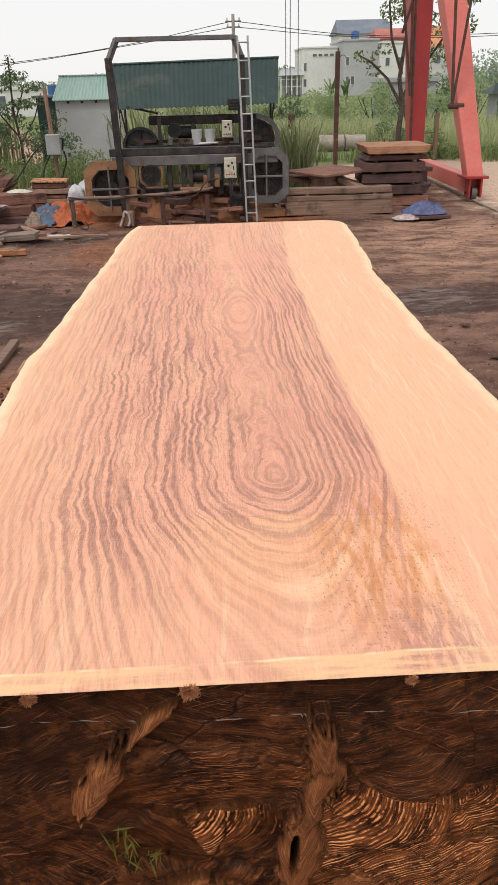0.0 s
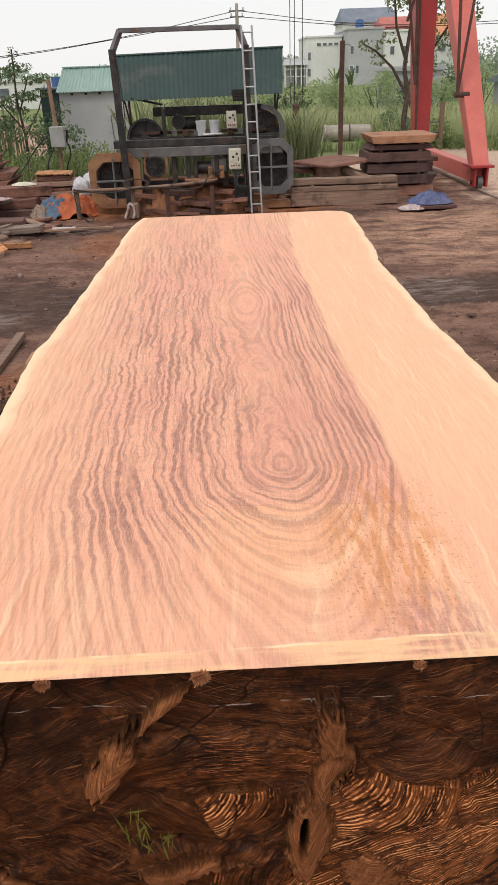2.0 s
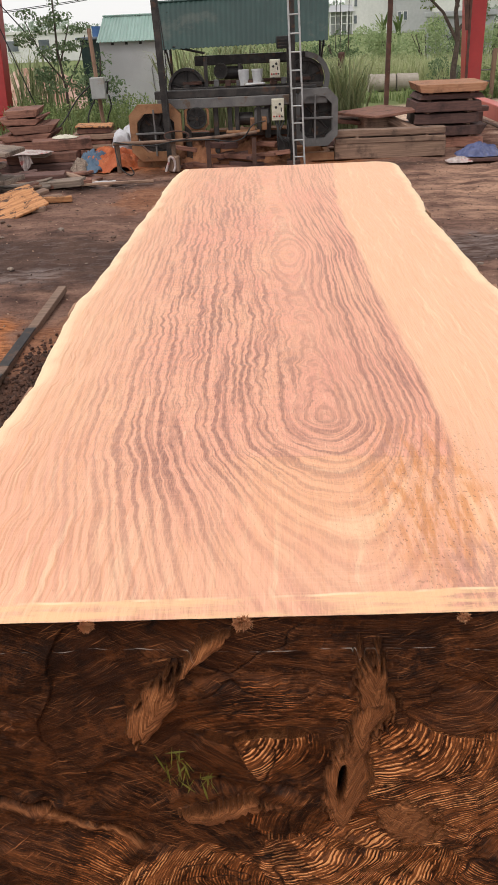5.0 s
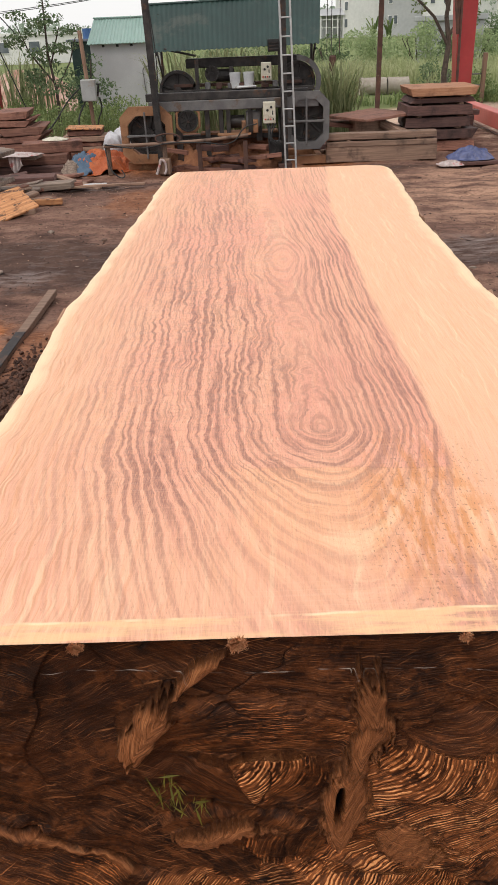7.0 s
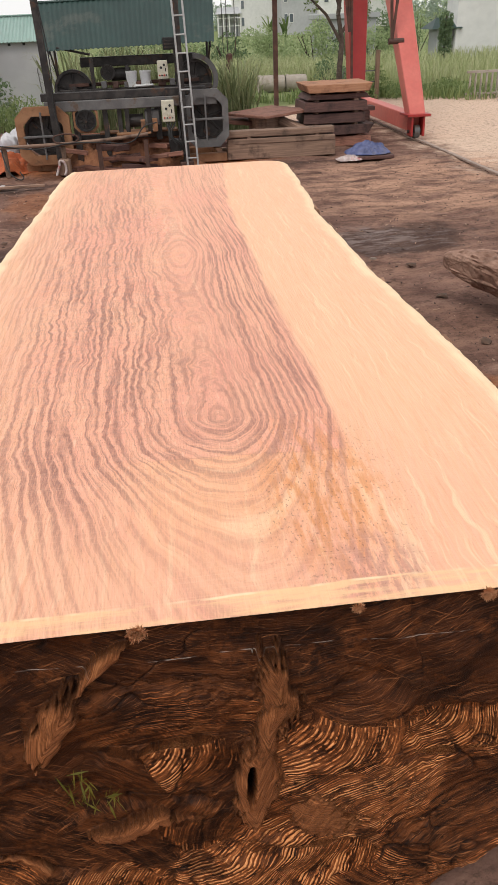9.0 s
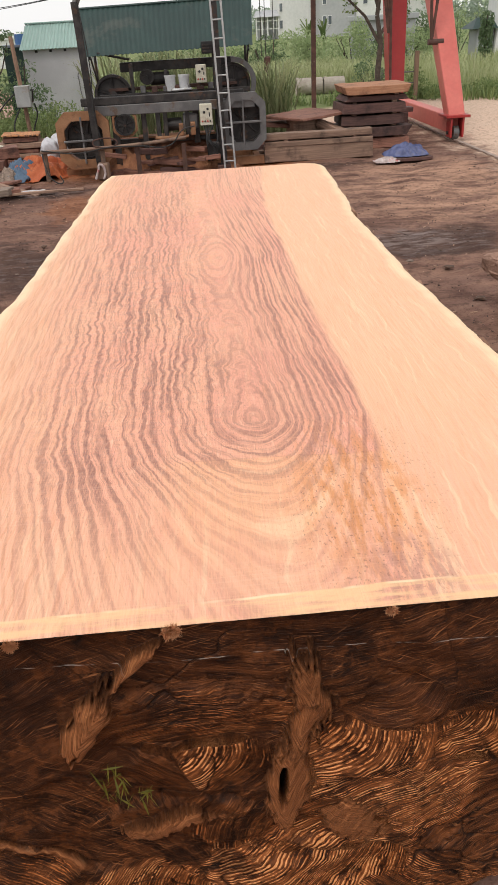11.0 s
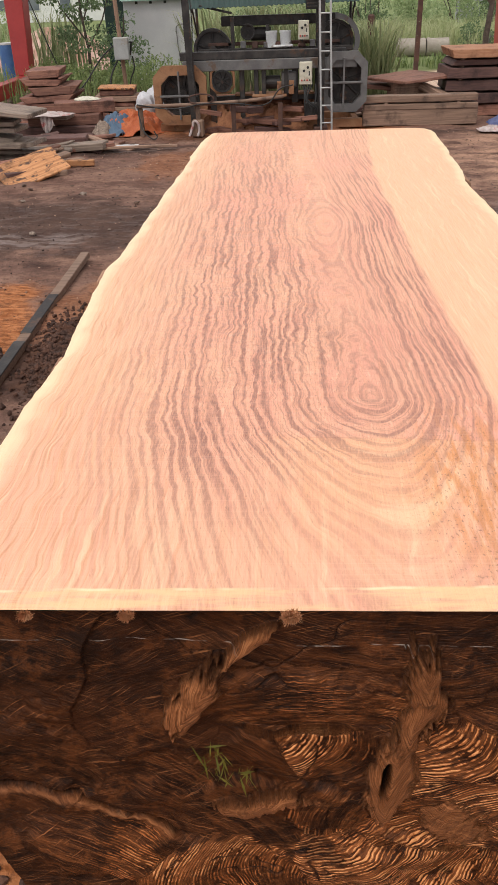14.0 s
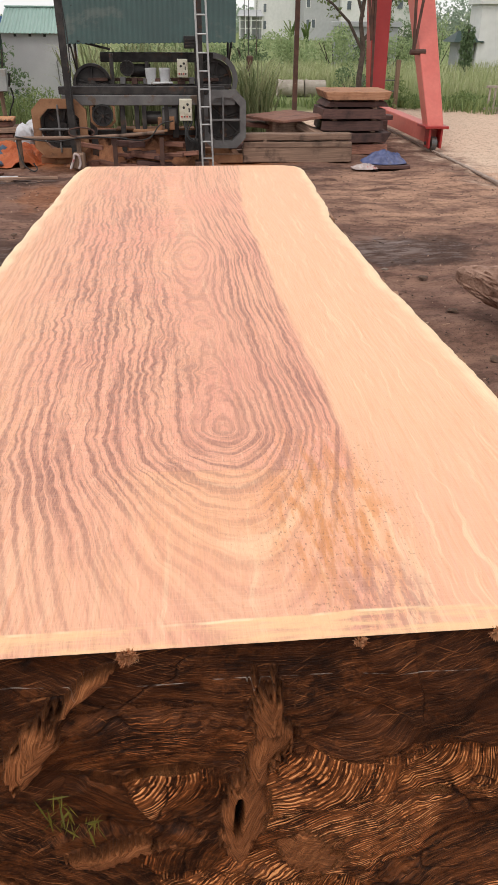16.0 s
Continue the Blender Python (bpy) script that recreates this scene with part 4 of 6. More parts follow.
slab("timber_slab", 2.24, 14.62, 0.585, 1.10, 1.15, 0.045, 33, M_REDSLAB, "broad thin red-brown slab lying flat on a block", tilt=-1.5)
slab("timber_brace", 2.66, 14.28, 0.42, 0.75, 0.16, 0.11, -42, M_BEAM, "squared brown brace leaning under the slab", category="brace").matrix_world = pose(2.70, 14.22, 0.30, 0, 24, -28)
slab("timber_slab", 1.75, 14.9, 0.42, 0.95, 0.6, 0.07, -12, M_REDSLAB, "red-brown board leaning among offcuts", tilt=5)
slab("timber_slab", 1.62, 14.5, 0.10, 1.0, 0.7, 0.09, 9, M_DARKSLAB, "dark rough board among the offcuts", tilt=4)
slab("timber_slab", 1.70, 14.4, 0.22, 0.85, 0.35, 0.06, -16, M_REDSLAB, "narrow red-brown offcut board", tilt=-7)
slab("timber_slab", 2.62, 14.35, 0.33, 0.62, 0.22, 0.12, -38, M_BEAM, "short squared brown offcut lying aslant", tilt=18)
slab("timber_slab", 2.05, 13.95, 0.0, 1.3, 0.5, 0.16, 5, M_DARKSLAB, "dark rough board on the earth")
slab("timber_slab", 4.45, 16.6, 0.34, 0.55, 0.3, 0.09, 5, M_DARKSLAB, "short dark board end beside the stack")
slab("timber_block", 4.45, 16.6, 0.0, 0.35, 0.3, 0.34, 0, M_DARKSLAB, "dark block under a board end", category="block")

# left yard: red slabs in a stepped stack
zz = 0.0
for k in range(7):
    th = random.uniform(0.095, 0.135)
    slab("timber_slab", -4.15 + random.uniform(-0.09, 0.09), 14.9, zz, 1.22 - 0.11 * k, 0.95, th, random.uniform(-9, 9), M_REDSLAB, "red-brown slab in a stepped stack", "red slabs stacked", 0.11 if k < 6 else 0.05, tilt=random.uniform(-2, 2))
    zz += th + 0.018
    if k < 6:
        for ex in (-0.28, 0.28):
            slab("sticker", -4.15 + ex, 14.9, zz - 0.020, 0.06, 0.9, 0.022, 0, M_REDSLAB, "small red-brown spacer between slabs", "stickers in the red stack")
# lower heap in front of it
for k, (x, y, z, lx, ly, th, deg, tilt, mat) in enumerate(((-3.75, 13.6, 0.0, 1.5, 0.55, 0.14, -4, 0, M_DARKSLAB), (-3.65, 13.7, 0.145, 1.2, 0.5, 0.15, 3, 0, M_REDSLAB), (-3.35, 13.9, 0.30, 1.0, 0.45, 0.17, 14, 0, M_REDSLAB), (-3.2, 14.2, 0.02, 0.8, 0.6, 0.12, 28, 6, M_DARKSLAB), (-3.9, 13.3, 0.30, 0.9, 0.4, 0.07, -6, 3, M_GREYBOARD), (-3.05, 13.5, 0.0, 0.7, 0.3, 0.10, -20, 0, M_REDSLAB))):
    slab("timber_slab", x, y, z, lx, ly, th, deg, mat, "rough red-brown slab in a low heap" if mat is M_REDSLAB else "dark slab in a low heap" if mat is M_DARKSLAB else "grey board on a low heap", "low heap of slabs", tilt=tilt)
# second stack of thin boards
zz = 0.0
for k in range(6):
    th = random.uniform(0.05, 0.09)
    slab("board", -2.98 + random.uniform(-0.06, 0.06), 15.1 + random.uniform(-0.05, 0.05), zz, random.uniform(0.62, 0.85), 0.6, th, random.uniform(-9, 9), M_REDSLAB if k % 2 else M_BEAM, "short thick board in an untidy stack", "boards stacked by the sack", tilt=random.uniform(-2, 2))
    zz += th + 0.012
slab("board", -2.98, 15.05, zz + 0.005, 0.66, 0.55, 0.03, 5, M_NEWBOARD, "fresh tan board on top of an untidy stack", "boards stacked by the sack", tilt=2)
# grey curled slabwood at the yard's edge
for k in range(9):
    slab("slabwood", -4.15 + random.uniform(-0.25, 0.2), 11.3 + random.uniform(-0.2, 0.3), 0.085 * k, random.uniform(1.0, 1.5), random.uniform(0.4, 0.7), 0.06, random.uniform(-14, 14), M_GREYBOARD, "grey weathered slabwood piece in a leaning pile", "slabwood pile", tilt=random.uniform(-7, 7))
# fresh orange slabs and sticks lying nearer
for x, y, z, lx, ly, lz, rx, ry, rz, mat, lab in ((-3.22, 10.15, 0.07, 0.90, 0.40, 0.035, 24, -10, 44, M_NEWBOARD, "broad fresh orange bark slab lying aslant"), (-3.36, 10.42, 0.17, 0.80, 0.15, 0.04, 20, -9, 44, M_NEWBOARD, "narrow fresh orange slab on the heap"), (-3.32, 10.32, 0.10, 0.8, 0.26, 0.04, 24, -8, 44, M_DARKSLAB, "dark torn bark between orange slabs"), (-3.95, 10.3, 0.04, 0.95, 0.3, 0.05, 12, -6, 24, M_REDSLAB, "red-brown bark slab on the heap"), (-3.34, 10.25, 0.0, 0.7, 0.30, 0.10, 0, 0, 44, M_DARKSLAB, "dark bark chunk at the heap's foot")):
    slab("slabwood", x, y, z, lx, ly, lz, 0, mat, lab, "orange slabs").matrix_world = pose(x, y, z, rx, ry, rz)
slab("batten", -2.78, 10.85, 0.0, 0.40, 0.09, 0.08, 4, M_NEWBOARD, "short tan square batten on earth", "battens")
slab("batten", -2.98, 10.25, 0.0, 0.34, 0.08, 0.07, 2, M_BEAM, "short pale square batten on earth", "battens")
slab("slabwood", -3.25, 11.95, 0.0, 1.3, 0.3, 0.10, -8, M_GREYBOARD, "grey-brown bark slab near the puddle", tilt=-4)
slab("slabwood", -3.6, 12.3, 0.0, 1.2, 0.4, 0.16, 6, M_DARKSLAB, "dark bark slab near the puddle")
slab("pole_timber", -2.4, 11.9, 0.02, 1.7, 0.05, 0.04, 5, M_BEAM, "thin wooden strip lying by the puddle", category="strip")
for k in range(9):
    slab("litter_strip", -2.9 + random.uniform(-0.8, 1.0), 12.2 + random.uniform(-0.4, 0.3), 0.006, random.uniform(0.2, 0.5), random.uniform(0.05, 0.14), 0.012, random.uniform(-30, 30), M_WHITE if k % 2 else M_GREYBOARD, "pale plastic scrap on wet earth" if k % 2 else "small wood scrap on wet earth", "litter by the puddle", category="litter")

# iron-shod plank lying along the log
plank = thing("plank", "long worn plank with dark steel straps on earth", "plank")
bm = box_bm(-1.81, -1.738, 3.2, 6.72, 0.005, 0.055, 0.004, 0.004)
part("board", bm, M_BEAM, plank)
for y0, y1 in ((4.86, 5.62), (4.0, 4.72), (3.25, 3.9)):
    part("strap", box_bm(-1.815, -1.735, y0, y1, 0.045, 0.064, 0.003), M_STEEL, plank, "dark steel strap")


# ---- band saw ----
def ring_plate(cx, cz, outer, inner, y0, y1):
    """A plate with an eight-sided opening: outer and inner are half width, half height and corner cut."""
    def octagon(w, h, c):
        return [(w, h - c), (w - c, h), (c - w, h), (-w, h - c), (-w, c - h), (c - w, -h), (w - c, -h), (w, c - h)]
    bm = bmesh.new()
    a, b = octagon(*outer), octagon(*inner)
    vs = {(i, k, f): bm.verts.new((cx + p[0], y, cz + p[1])) for k, pts in enumerate((a, b)) for i, p in enumerate(pts) for f, y in enumerate((y0, y1))}
    for i in range(8):
        j = (i + 1) % 8
        for f in (0, 1):
            q = [vs[i, 0, f], vs[j, 0, f], vs[j, 1, f], vs[i, 1, f]]
            bm.faces.new(q if f else q[::-1])
        bm.faces.new([vs[i, 0, 0], vs[j, 0, 0], vs[j, 0, 1], vs[i, 0, 1]])
        bm.faces.new([vs[i, 1, 1], vs[j, 1, 1], vs[j, 1, 0], vs[i, 1, 0]])
    bmesh.ops.recalc_face_normals(bm, faces=bm.faces)
    return bm


def disc_wheel(parent, cx, cy, cz, r, w, mat, spokes=6, name="wheel"):
    bm = bmesh.new()
    prof = [(r, -w), (r, w), (r * 0.86, w), (r * 0.84, w * 0.5), (r * 0.84, -w * 0.5), (r * 0.86, -w)]
    n = 36
    vs = [[bm.verts.new((cx + p * math.cos(2 * math.pi * i / n), cy + q, cz + p * math.sin(2 * math.pi * i / n))) for p, q in prof] for i in range(n)]
    for i in range(n):
        for k in range(6):
            bm.faces.new((vs[i][k], vs[(i + 1) % n][k], vs[(i + 1) % n][(k + 1) % 6], vs[i][(k + 1) % 6]))
    bmesh.ops.recalc_face_normals(bm, faces=bm.faces)
    wheel = part(name, bm, mat, parent)
    part("hub", rod_bm((cx, cy - w * 1.3, cz), (cx, cy + w, cz), r * 0.2, seg=14), M_STEEL, wheel)
    for i in range(spokes):
        a = 2 * math.pi * i / spokes + 0.3
        part("spoke", rod_bm((cx, cy, cz), (cx + 0.87 * r * math.cos(a), cy, cz + 0.87 * r * math.sin(a)), r * 0.06, seg=6), mat, wheel)
    part("web", rod_bm((cx, cy + w * 0.2, cz), (cx, cy + w * 0.4, cz), r * 0.85, seg=28), M_STEEL, wheel)
    return wheel


saw = thing("band_saw", "old oily horizontal band saw with rusty wheel guards", "sawmill")
part("wheel_guard", ring_plate(-1.62, 0.56, (0.43, 0.44, 0.16), (0.31, 0.30, 0.14), 13.32, 13.42), M_RUST, saw, "rust-orange eight-sided guard plate")
part("wheel_guard", ring_plate(1.03, 0.69, (0.36, 0.44, 0.16), (0.26, 0.32, 0.12), 13.32, 13.42), M_GREYSTEEL, saw, "grey eight-sided guard plate")
disc_wheel(saw, -1.60, 13.56, 0.58, 0.36, 0.05, M_STEEL)
disc_wheel(saw, 1.04, 13.56, 0.69, 0.36, 0.05, M_STEEL)
for gx, gz in ((-1.62, 0.56), (1.03, 0.69)):
    part("guard_bar", box_bm(gx - 0.03, gx + 0.0, 13.30, 13.33, gz - 0.36, gz + 0.36), M_GREYSTEEL, saw)
    part("guard_bar", box_bm(gx - 0.33, gx + 0.28, 13.29, 13.32, gz - 0.02, gz + 0.015), M_GREYSTEEL, saw)
part("main_beam", box_bm(-1.56, 1.22, 13.36, 13.62, 0.90, 1.055, 0.01), M_GREYSTEEL, saw, "long grey box beam")
part("upper_rail", box_bm(-1.60, 1.05, 13.40, 13.56, 1.058, 1.175, 0.008), M_STEEL, saw)
for px, z0, z1, w in ((-1.1, 0.0, 0.9, 0.05), (-0.62, 0.0, 0.9, 0.04), (0.24, 0.4, 0.9, 0.05), (0.62, 0.0, 0.9, 0.06)):
    part("stanchion", box_bm(px - w, px + w, 13.45, 13.55, z0, z1), M_STEEL, saw)
part("lower_rail", box_bm(-1.45, 1.25, 13.62, 13.74, 0.42, 0.50), M_STEEL, saw)
part("foot_beam", box_bm(-2.0, 1.35, 13.45, 13.60, 0.0, 0.13), M_RUST, saw)
part("foot_beam", box_bm(-2.0, 1.35, 14.25, 14.40, 0.0, 0.13), M_RUST, saw)
for px in (-1.9, -0.6, 0.55, 1.25):
    part("cross_tie", box_bm(px - 0.05, px + 0.05, 13.5, 14.3, 0.0, 0.12), M_RUST, saw)
# hydraulic and drive bits between the wheels
part("gear_case", box_bm(0.02, 0.27, 13.42, 13.66, 0.62, 0.86, 0.02), M_GREYSTEEL, saw)
part("motor", rod_bm((-0.28, 13.55, 0.70), (0.0, 13.55, 0.70), 0.10, seg=18), M_STEEL, saw)
disc_wheel(saw, -0.93, 13.34, 0.76, 0.165, 0.045, M_BLACK, 8, "drive_pulley")
part("pulley_shroud", ring_plate(-0.93, 0.77, (0.20, 0.20, 0.09), (0.165, 0.165, 0.07), 13.37, 13.42), M_RUST, saw)
for bx in (-0.42, -0.3, 0.06):
    part("bracket", box_bm(bx, bx + 0.07, 13.4, 13.5, 0.52, 0.90, 0.004), M_STEEL, saw)
part("tray", box_bm(-0.45, 0.1, 13.2, 13.5, 0.52, 0.545, 0.004), M_RUST, saw)
part("vise_block", box_bm(0.14, 0.22, 13.24, 13.38, 0.55, 0.74, 0.004), M_RUST, saw)
part("vise_block", box_bm(-0.05, 0.02, 13.24, 13.38, 0.55, 0.73, 0.004), M_RUST, saw)
part("slide_plate", box_bm(-0.75, 0.55, 13.6, 13.9, 0.50, 0.53, 0.004), M_RUST, saw)
# upper head: dark spoked wheel, half-round guard, long cover, drive parts
part("head_cover", box_bm(-0.98, 0.98, 14.35, 14.5, 1.48, 1.63, 0.012), M_STEEL, saw, "long dark cover")
disc_wheel(saw, -1.13, 14.25, 1.15, 0.32, 0.05, M_STEEL, 5)
disc_wheel(saw, 0.92, 14.3, 1.23, 0.31, 0.05, M_STEEL, 6)
bm = bmesh.new()
arc = [(0.92 + r * math.cos(a), y, 1.23 + r * math.sin(a)) for a in [radians(k * 12 - 40) for k in range(12)] for r in (0.32, 0.40) for y in (14.12, 14.2)]
av = [bm.verts.new(p) for p in arc]
for k in range(11):
    o, q = k * 4, k * 4 + 4
    for i, j in ((0, 2), (2, 3), (3, 1), (1, 0)):
        bm.faces.new((av[o + i], av[o + j], av[q + j], av[q + i]))
bmesh.ops.recalc_face_normals(bm, faces=bm.faces)
part("arched_guard", bm, M_GREYSTEEL, saw, "grey half-round wheel guard")
part("head_rail", box_bm(-1.35, 1.2, 14.0, 14.12, 1.10, 1.17, 0.006), M_STEEL, saw)
part("head_rail", box_bm(-1.2, 1.0, 14.2, 14.3, 1.20, 1.25, 0.006), M_RUSTPOLE, saw)
for hx, z1 in ((-0.78, 1.62), (-0.2, 1.5), (0.35, 1.5), (0.62, 1.78)):
    part("head_post", box_bm(hx - 0.03, hx + 0.03, 14.05, 14.13, 0.9, z1, 0.004), M_STEEL, saw)
disc_wheel(saw, -0.53, 14.15, 1.40, 0.12, 0.04, M_STEEL, 5, "small_pulley")
part("head_motor", rod_bm((-0.48, 14.3, 1.36), (-0.15, 14.3, 1.36), 0.10, seg=16), M_STEEL, saw)
part("brace_arm", rod_bm((-1.3, 14.0, 1.80), (-0.78, 14.05, 1.68), 0.018, seg=8), M_STEEL, saw)
for k in range(7):
    x0 = -0.65 + 0.19 * k
    part("machine_fitting", box_bm(x0, x0 + random.uniform(0.06, 0.15), 13.98, 14.1, 1.17, 1.17 + random.uniform(0.05, 0.16), 0.008), M_RUSTPOLE if k % 2 else M_GREYSTEEL, saw)
part("rag", box_bm(-0.12, 0.22, 13.9, 14.02, 1.175, 1.21, 0.015, 0.01), M_WHITE, saw, "dirty pale rag on the rail")
# gear on the near side of the right wheel: hoses and valves
for k in range(5):
    tube("hose", [(0.36 + 0.05 * k, 13.2, 0.69), (random.uniform(0.3, 0.6), 13.14, 0.48), (random.uniform(0.35, 0.62), 13.14, 0.3), (random.uniform(0.3, 0.7), 13.2, 0.14)], 0.012, M_BLACK, saw)
part("valve_block", box_bm(0.40, 0.60, 13.18, 13.32, 0.18, 0.42, 0.015), M_STEEL, saw)


def control_panel(name, x0, x1, z0, z1, y, label):
    ob = thing(name, label, "electric cabinet")
    part("case", box_bm(x0, x1, y, y + 0.11, z0, z1, 0.006), M_CREAM, ob)
    w, h = x1 - x0, z1 - z0
    part("door_seam", box_bm(x0 + 0.012, x1 - 0.012, y - 0.004, y + 0.002, z0 + 0.012, z1 - 0.012, 0.002), M_CREAM, ob)
    for k in range(4):
        part("push_button", rod_bm((x0 + w * (0.18 + 0.21 * k), y - 0.016, z0 + h * 0.2), (x0 + w * (0.18 + 0.21 * k), y, z0 + h * 0.2), 0.013, seg=10), M_BLACK if k % 2 else M_REDBTN, ob)
    for k in range(2):
        part("dial", rod_bm((x0 + w * (0.35 + 0.3 * k), y - 0.014, z0 + h * (0.62 + 0.14 * k)), (x0 + w * (0.35 + 0.3 * k), y, z0 + h * (0.62 + 0.14 * k)), 0.02, seg=12), M_BLACK, ob)
    part("maker_plate", box_bm(x0 + w * 0.72, x0 + w * 0.82, y - 0.006, y, z0 + h * 0.4, z0 + h * 0.6, 0.001), M_STEEL, ob)


control_panel("electric_cabinet", 0.305, 0.505, 0.69, 1.01, 13.16, "cream metal control panel with buttons on the saw")
control_panel("electric_cabinet", 0.30, 0.47, 1.28, 1.55, 13.86, "smaller cream control panel on the saw head")
part("arm", box_bm(0.36, 0.44, 13.27, 13.40, 0.88, 0.96), M_STEEL, saw)
part("arm", box_bm(0.34, 0.42, 13.97, 14.06, 1.38, 1.44), M_STEEL, saw)


def bucket(x, y, z, r, h):
    bm = bmesh.new()
    bmesh.ops.create_cone(bm, cap_ends=True, segments=24, radius1=r * 0.86, radius2=r, depth=h, matrix=Matrix.Translation((0, 0, h / 2)))
    ob = thing("bucket", "dirty white plastic bucket on the saw head", "bucket", "white buckets", (x, y, z))
    part("tub", bm, M_WHITE, ob)
    part("rim", rod_bm((0, 0, h - 0.025), (0, 0, h + 0.004), r * 1.05, seg=24), M_WHITE, ob)


bucket(-0.14, 14.03, 1.172, 0.092, 0.235)
bucket(0.09, 14.03, 1.172, 0.092, 0.235)

# portal frame over the saw
portal = thing("portal_frame", "dark steel portal frame standing over the saw", "frame")
for px, lean in ((-1.40, -0.055), (0.655, -0.02)):
    bm = bmesh.new()
    add_box(bm, (0.105, 0.10, 2.52), Matrix.Translation((px + lean / 2, 13.24, 1.26)) @ Matrix.Shear("XY", 4, (lean / 2.52, 0)), 0.006)
    part("post", bm, M_STEEL, portal)
part("knee", rod_bm((-1.45, 13.24, 2.48), (-1.30, 13.24, 2.78), 0.052, seg=4), M_GREYSTEEL, portal)
part("knee", rod_bm((0.635, 13.24, 2.48), (0.52, 13.24, 2.78), 0.052, seg=4), M_GREYSTEEL, portal)
part("crossbeam", box_bm(-1.32, 0.53, 13.19, 13.29, 2.735, 2.805, 0.006), M_GREYSTEEL, portal, "grey box-section crossbeam")
tube("cable", [(-1.40, 13.17, 2.5), (-1.345, 13.16, 1.6), (-1.38, 13.16, 0.9), (-1.30, 13.14, 0.5)], 0.008, M_BLACK, portal)
part("foot", box_bm(-1.50, -1.28, 13.1, 13.36, 0.0, 0.07, 0.01), M_RUSTPOLE, portal)
part("foot", box_bm(0.54, 0.76, 13.1, 13.36, 0.0, 0.07, 0.01), M_RUSTPOLE, portal)

lad = thing("ladder", "narrow aluminium ladder leaning on the portal frame", "ladder")
for x0, x1 in ((0.655, 0.575), (0.825, 0.735)):
    part("rail", rod_bm((x0, 13.02, 0.0), (x1, 13.12, 2.78), 0.016, seg=8), M_ALU, lad)
for k in range(11):
    q = (0.14 + 0.255 * k) / 2.78
    part("rung", rod_bm((0.655 - 0.08 * q, 13.02 + 0.1 * q, 2.78 * q), (0.825 - 0.09 * q, 13.02 + 0.1 * q, 2.78 * q), 0.012, seg=8), M_ALU, lad)

# corrugated canopy over the saw
canopy = thing("canopy", "green corrugated roof sheet over the saw", "roof")
cv, cf = [], []
nr = 150
for i in range(nr + 1):
    q = i / nr
    z = 0.008 * math.sin(q * 2 * math.pi * 34)
    cv += [(-1.50 + 2.77 * q, 13.95, 1.76 + 0.035 * q + z), (-1.60 + 2.96 * q, 14.95, 2.455 + 0.05 * q + z)]
cf = [(2 * i, 2 * i + 2, 2 * i + 3, 2 * i + 1) for i in range(nr)]
sheet = raw("roof_sheet", cv, cf, M_GREENROOF, canopy, "dark green corrugated steel sheet")
sheet.modifiers.new("thick", "SOLIDIFY").thickness = 0.004
part("ridge_strip", rod_bm((-1.61, 14.95, 2.462), (1.37, 14.95, 2.512), 0.022, seg=8), M_GREENROOF, canopy)
for px in (-1.42, 1.2):
    part("post", rod_bm((px, 14.75, 0.0), (px, 14.75, 2.31), 0.022, seg=8), M_STEEL, canopy)
    part("rafter", rod_bm((px, 13.97, 1.72), (px * 1.04, 14.93, 2.41), 0.018, seg=8), M_STEEL, canopy)
    part("strut", rod_bm((px, 14.75, 1.3), (px, 14.0, 1.80), 0.014, seg=8), M_STEEL, canopy)
part("purlin", rod_bm((-1.46, 14.1, 1.84), (1.24, 14.1, 1.86), 0.018, seg=8), M_STEEL, canopy)
part("purlin", rod_bm((-1.5, 14.75, 2.27), (1.26, 14.75, 2.31), 0.018, seg=8), M_STEEL, canopy)
lampbox = thing("lamp_box", "black louvred lamp box hung under the canopy", "lamp")
part("case", box_bm(0.42, 0.66, 13.92, 14.06, 1.70, 1.885, 0.008), M_BLACK, lampbox)
for k in range(3):
    part("louvre", box_bm(0.44, 0.64, 13.905, 13.925, 1.73 + 0.045 * k, 1.75 + 0.045 * k, 0.002), M_STEEL, lampbox)

# log in the saw bed, half cut, red-brown
bm = bmesh.new()
bmesh.ops.create_cone(bm, cap_ends=True, segments=40, radius1=0.33, radius2=0.30, depth=2.1, matrix=Matrix.Translation((-0.35, 14.0, 0.24)) @ Matrix.Rotation(radians(90), 4, "Y"))
bmesh.ops.subdivide_edges(bm, edges=[e for e in bm.edges if abs(e.verts[0].co.x - e.verts[1].co.x) > 0.5], cuts=30)
for v in bm.verts:
    n3 = noise.noise(v.co * 3.1) * 0.07 + noise.noise(v.co * 11) * 0.025
    v.co += Vector((0, v.co.y - 14.0, v.co.z - 0.24)).normalized() * n3
    v.co.z = max(0.0, min(v.co.z, 0.46 + 0.03 * noise.noise(v.co * 4)))
M_SAWLOG = surf("torn_red_timber", (0.17, 0.062, 0.032), (0.31, 0.125, 0.066), 5, 0.85, bump=0.9, fine=30, stain=(0.09, 0.04, 0.03), lift=0.02)
saw_log = tagged(part("log", bm, M_SAWLOG, None, "", True), "ragged red-brown log lying in the saw bed", "log")
u = np.linspace(-1, 1, 60)
U, V = np.meshgrid(u, u)
Zh = 0.36 * np.clip(1 - np.abs(U) ** 3, 0, 1) * np.exp(-V**2 * 3.0) * (1 + 0.8 * fractal(U * 3, V, 2.0, 403, 4)) - 0.03
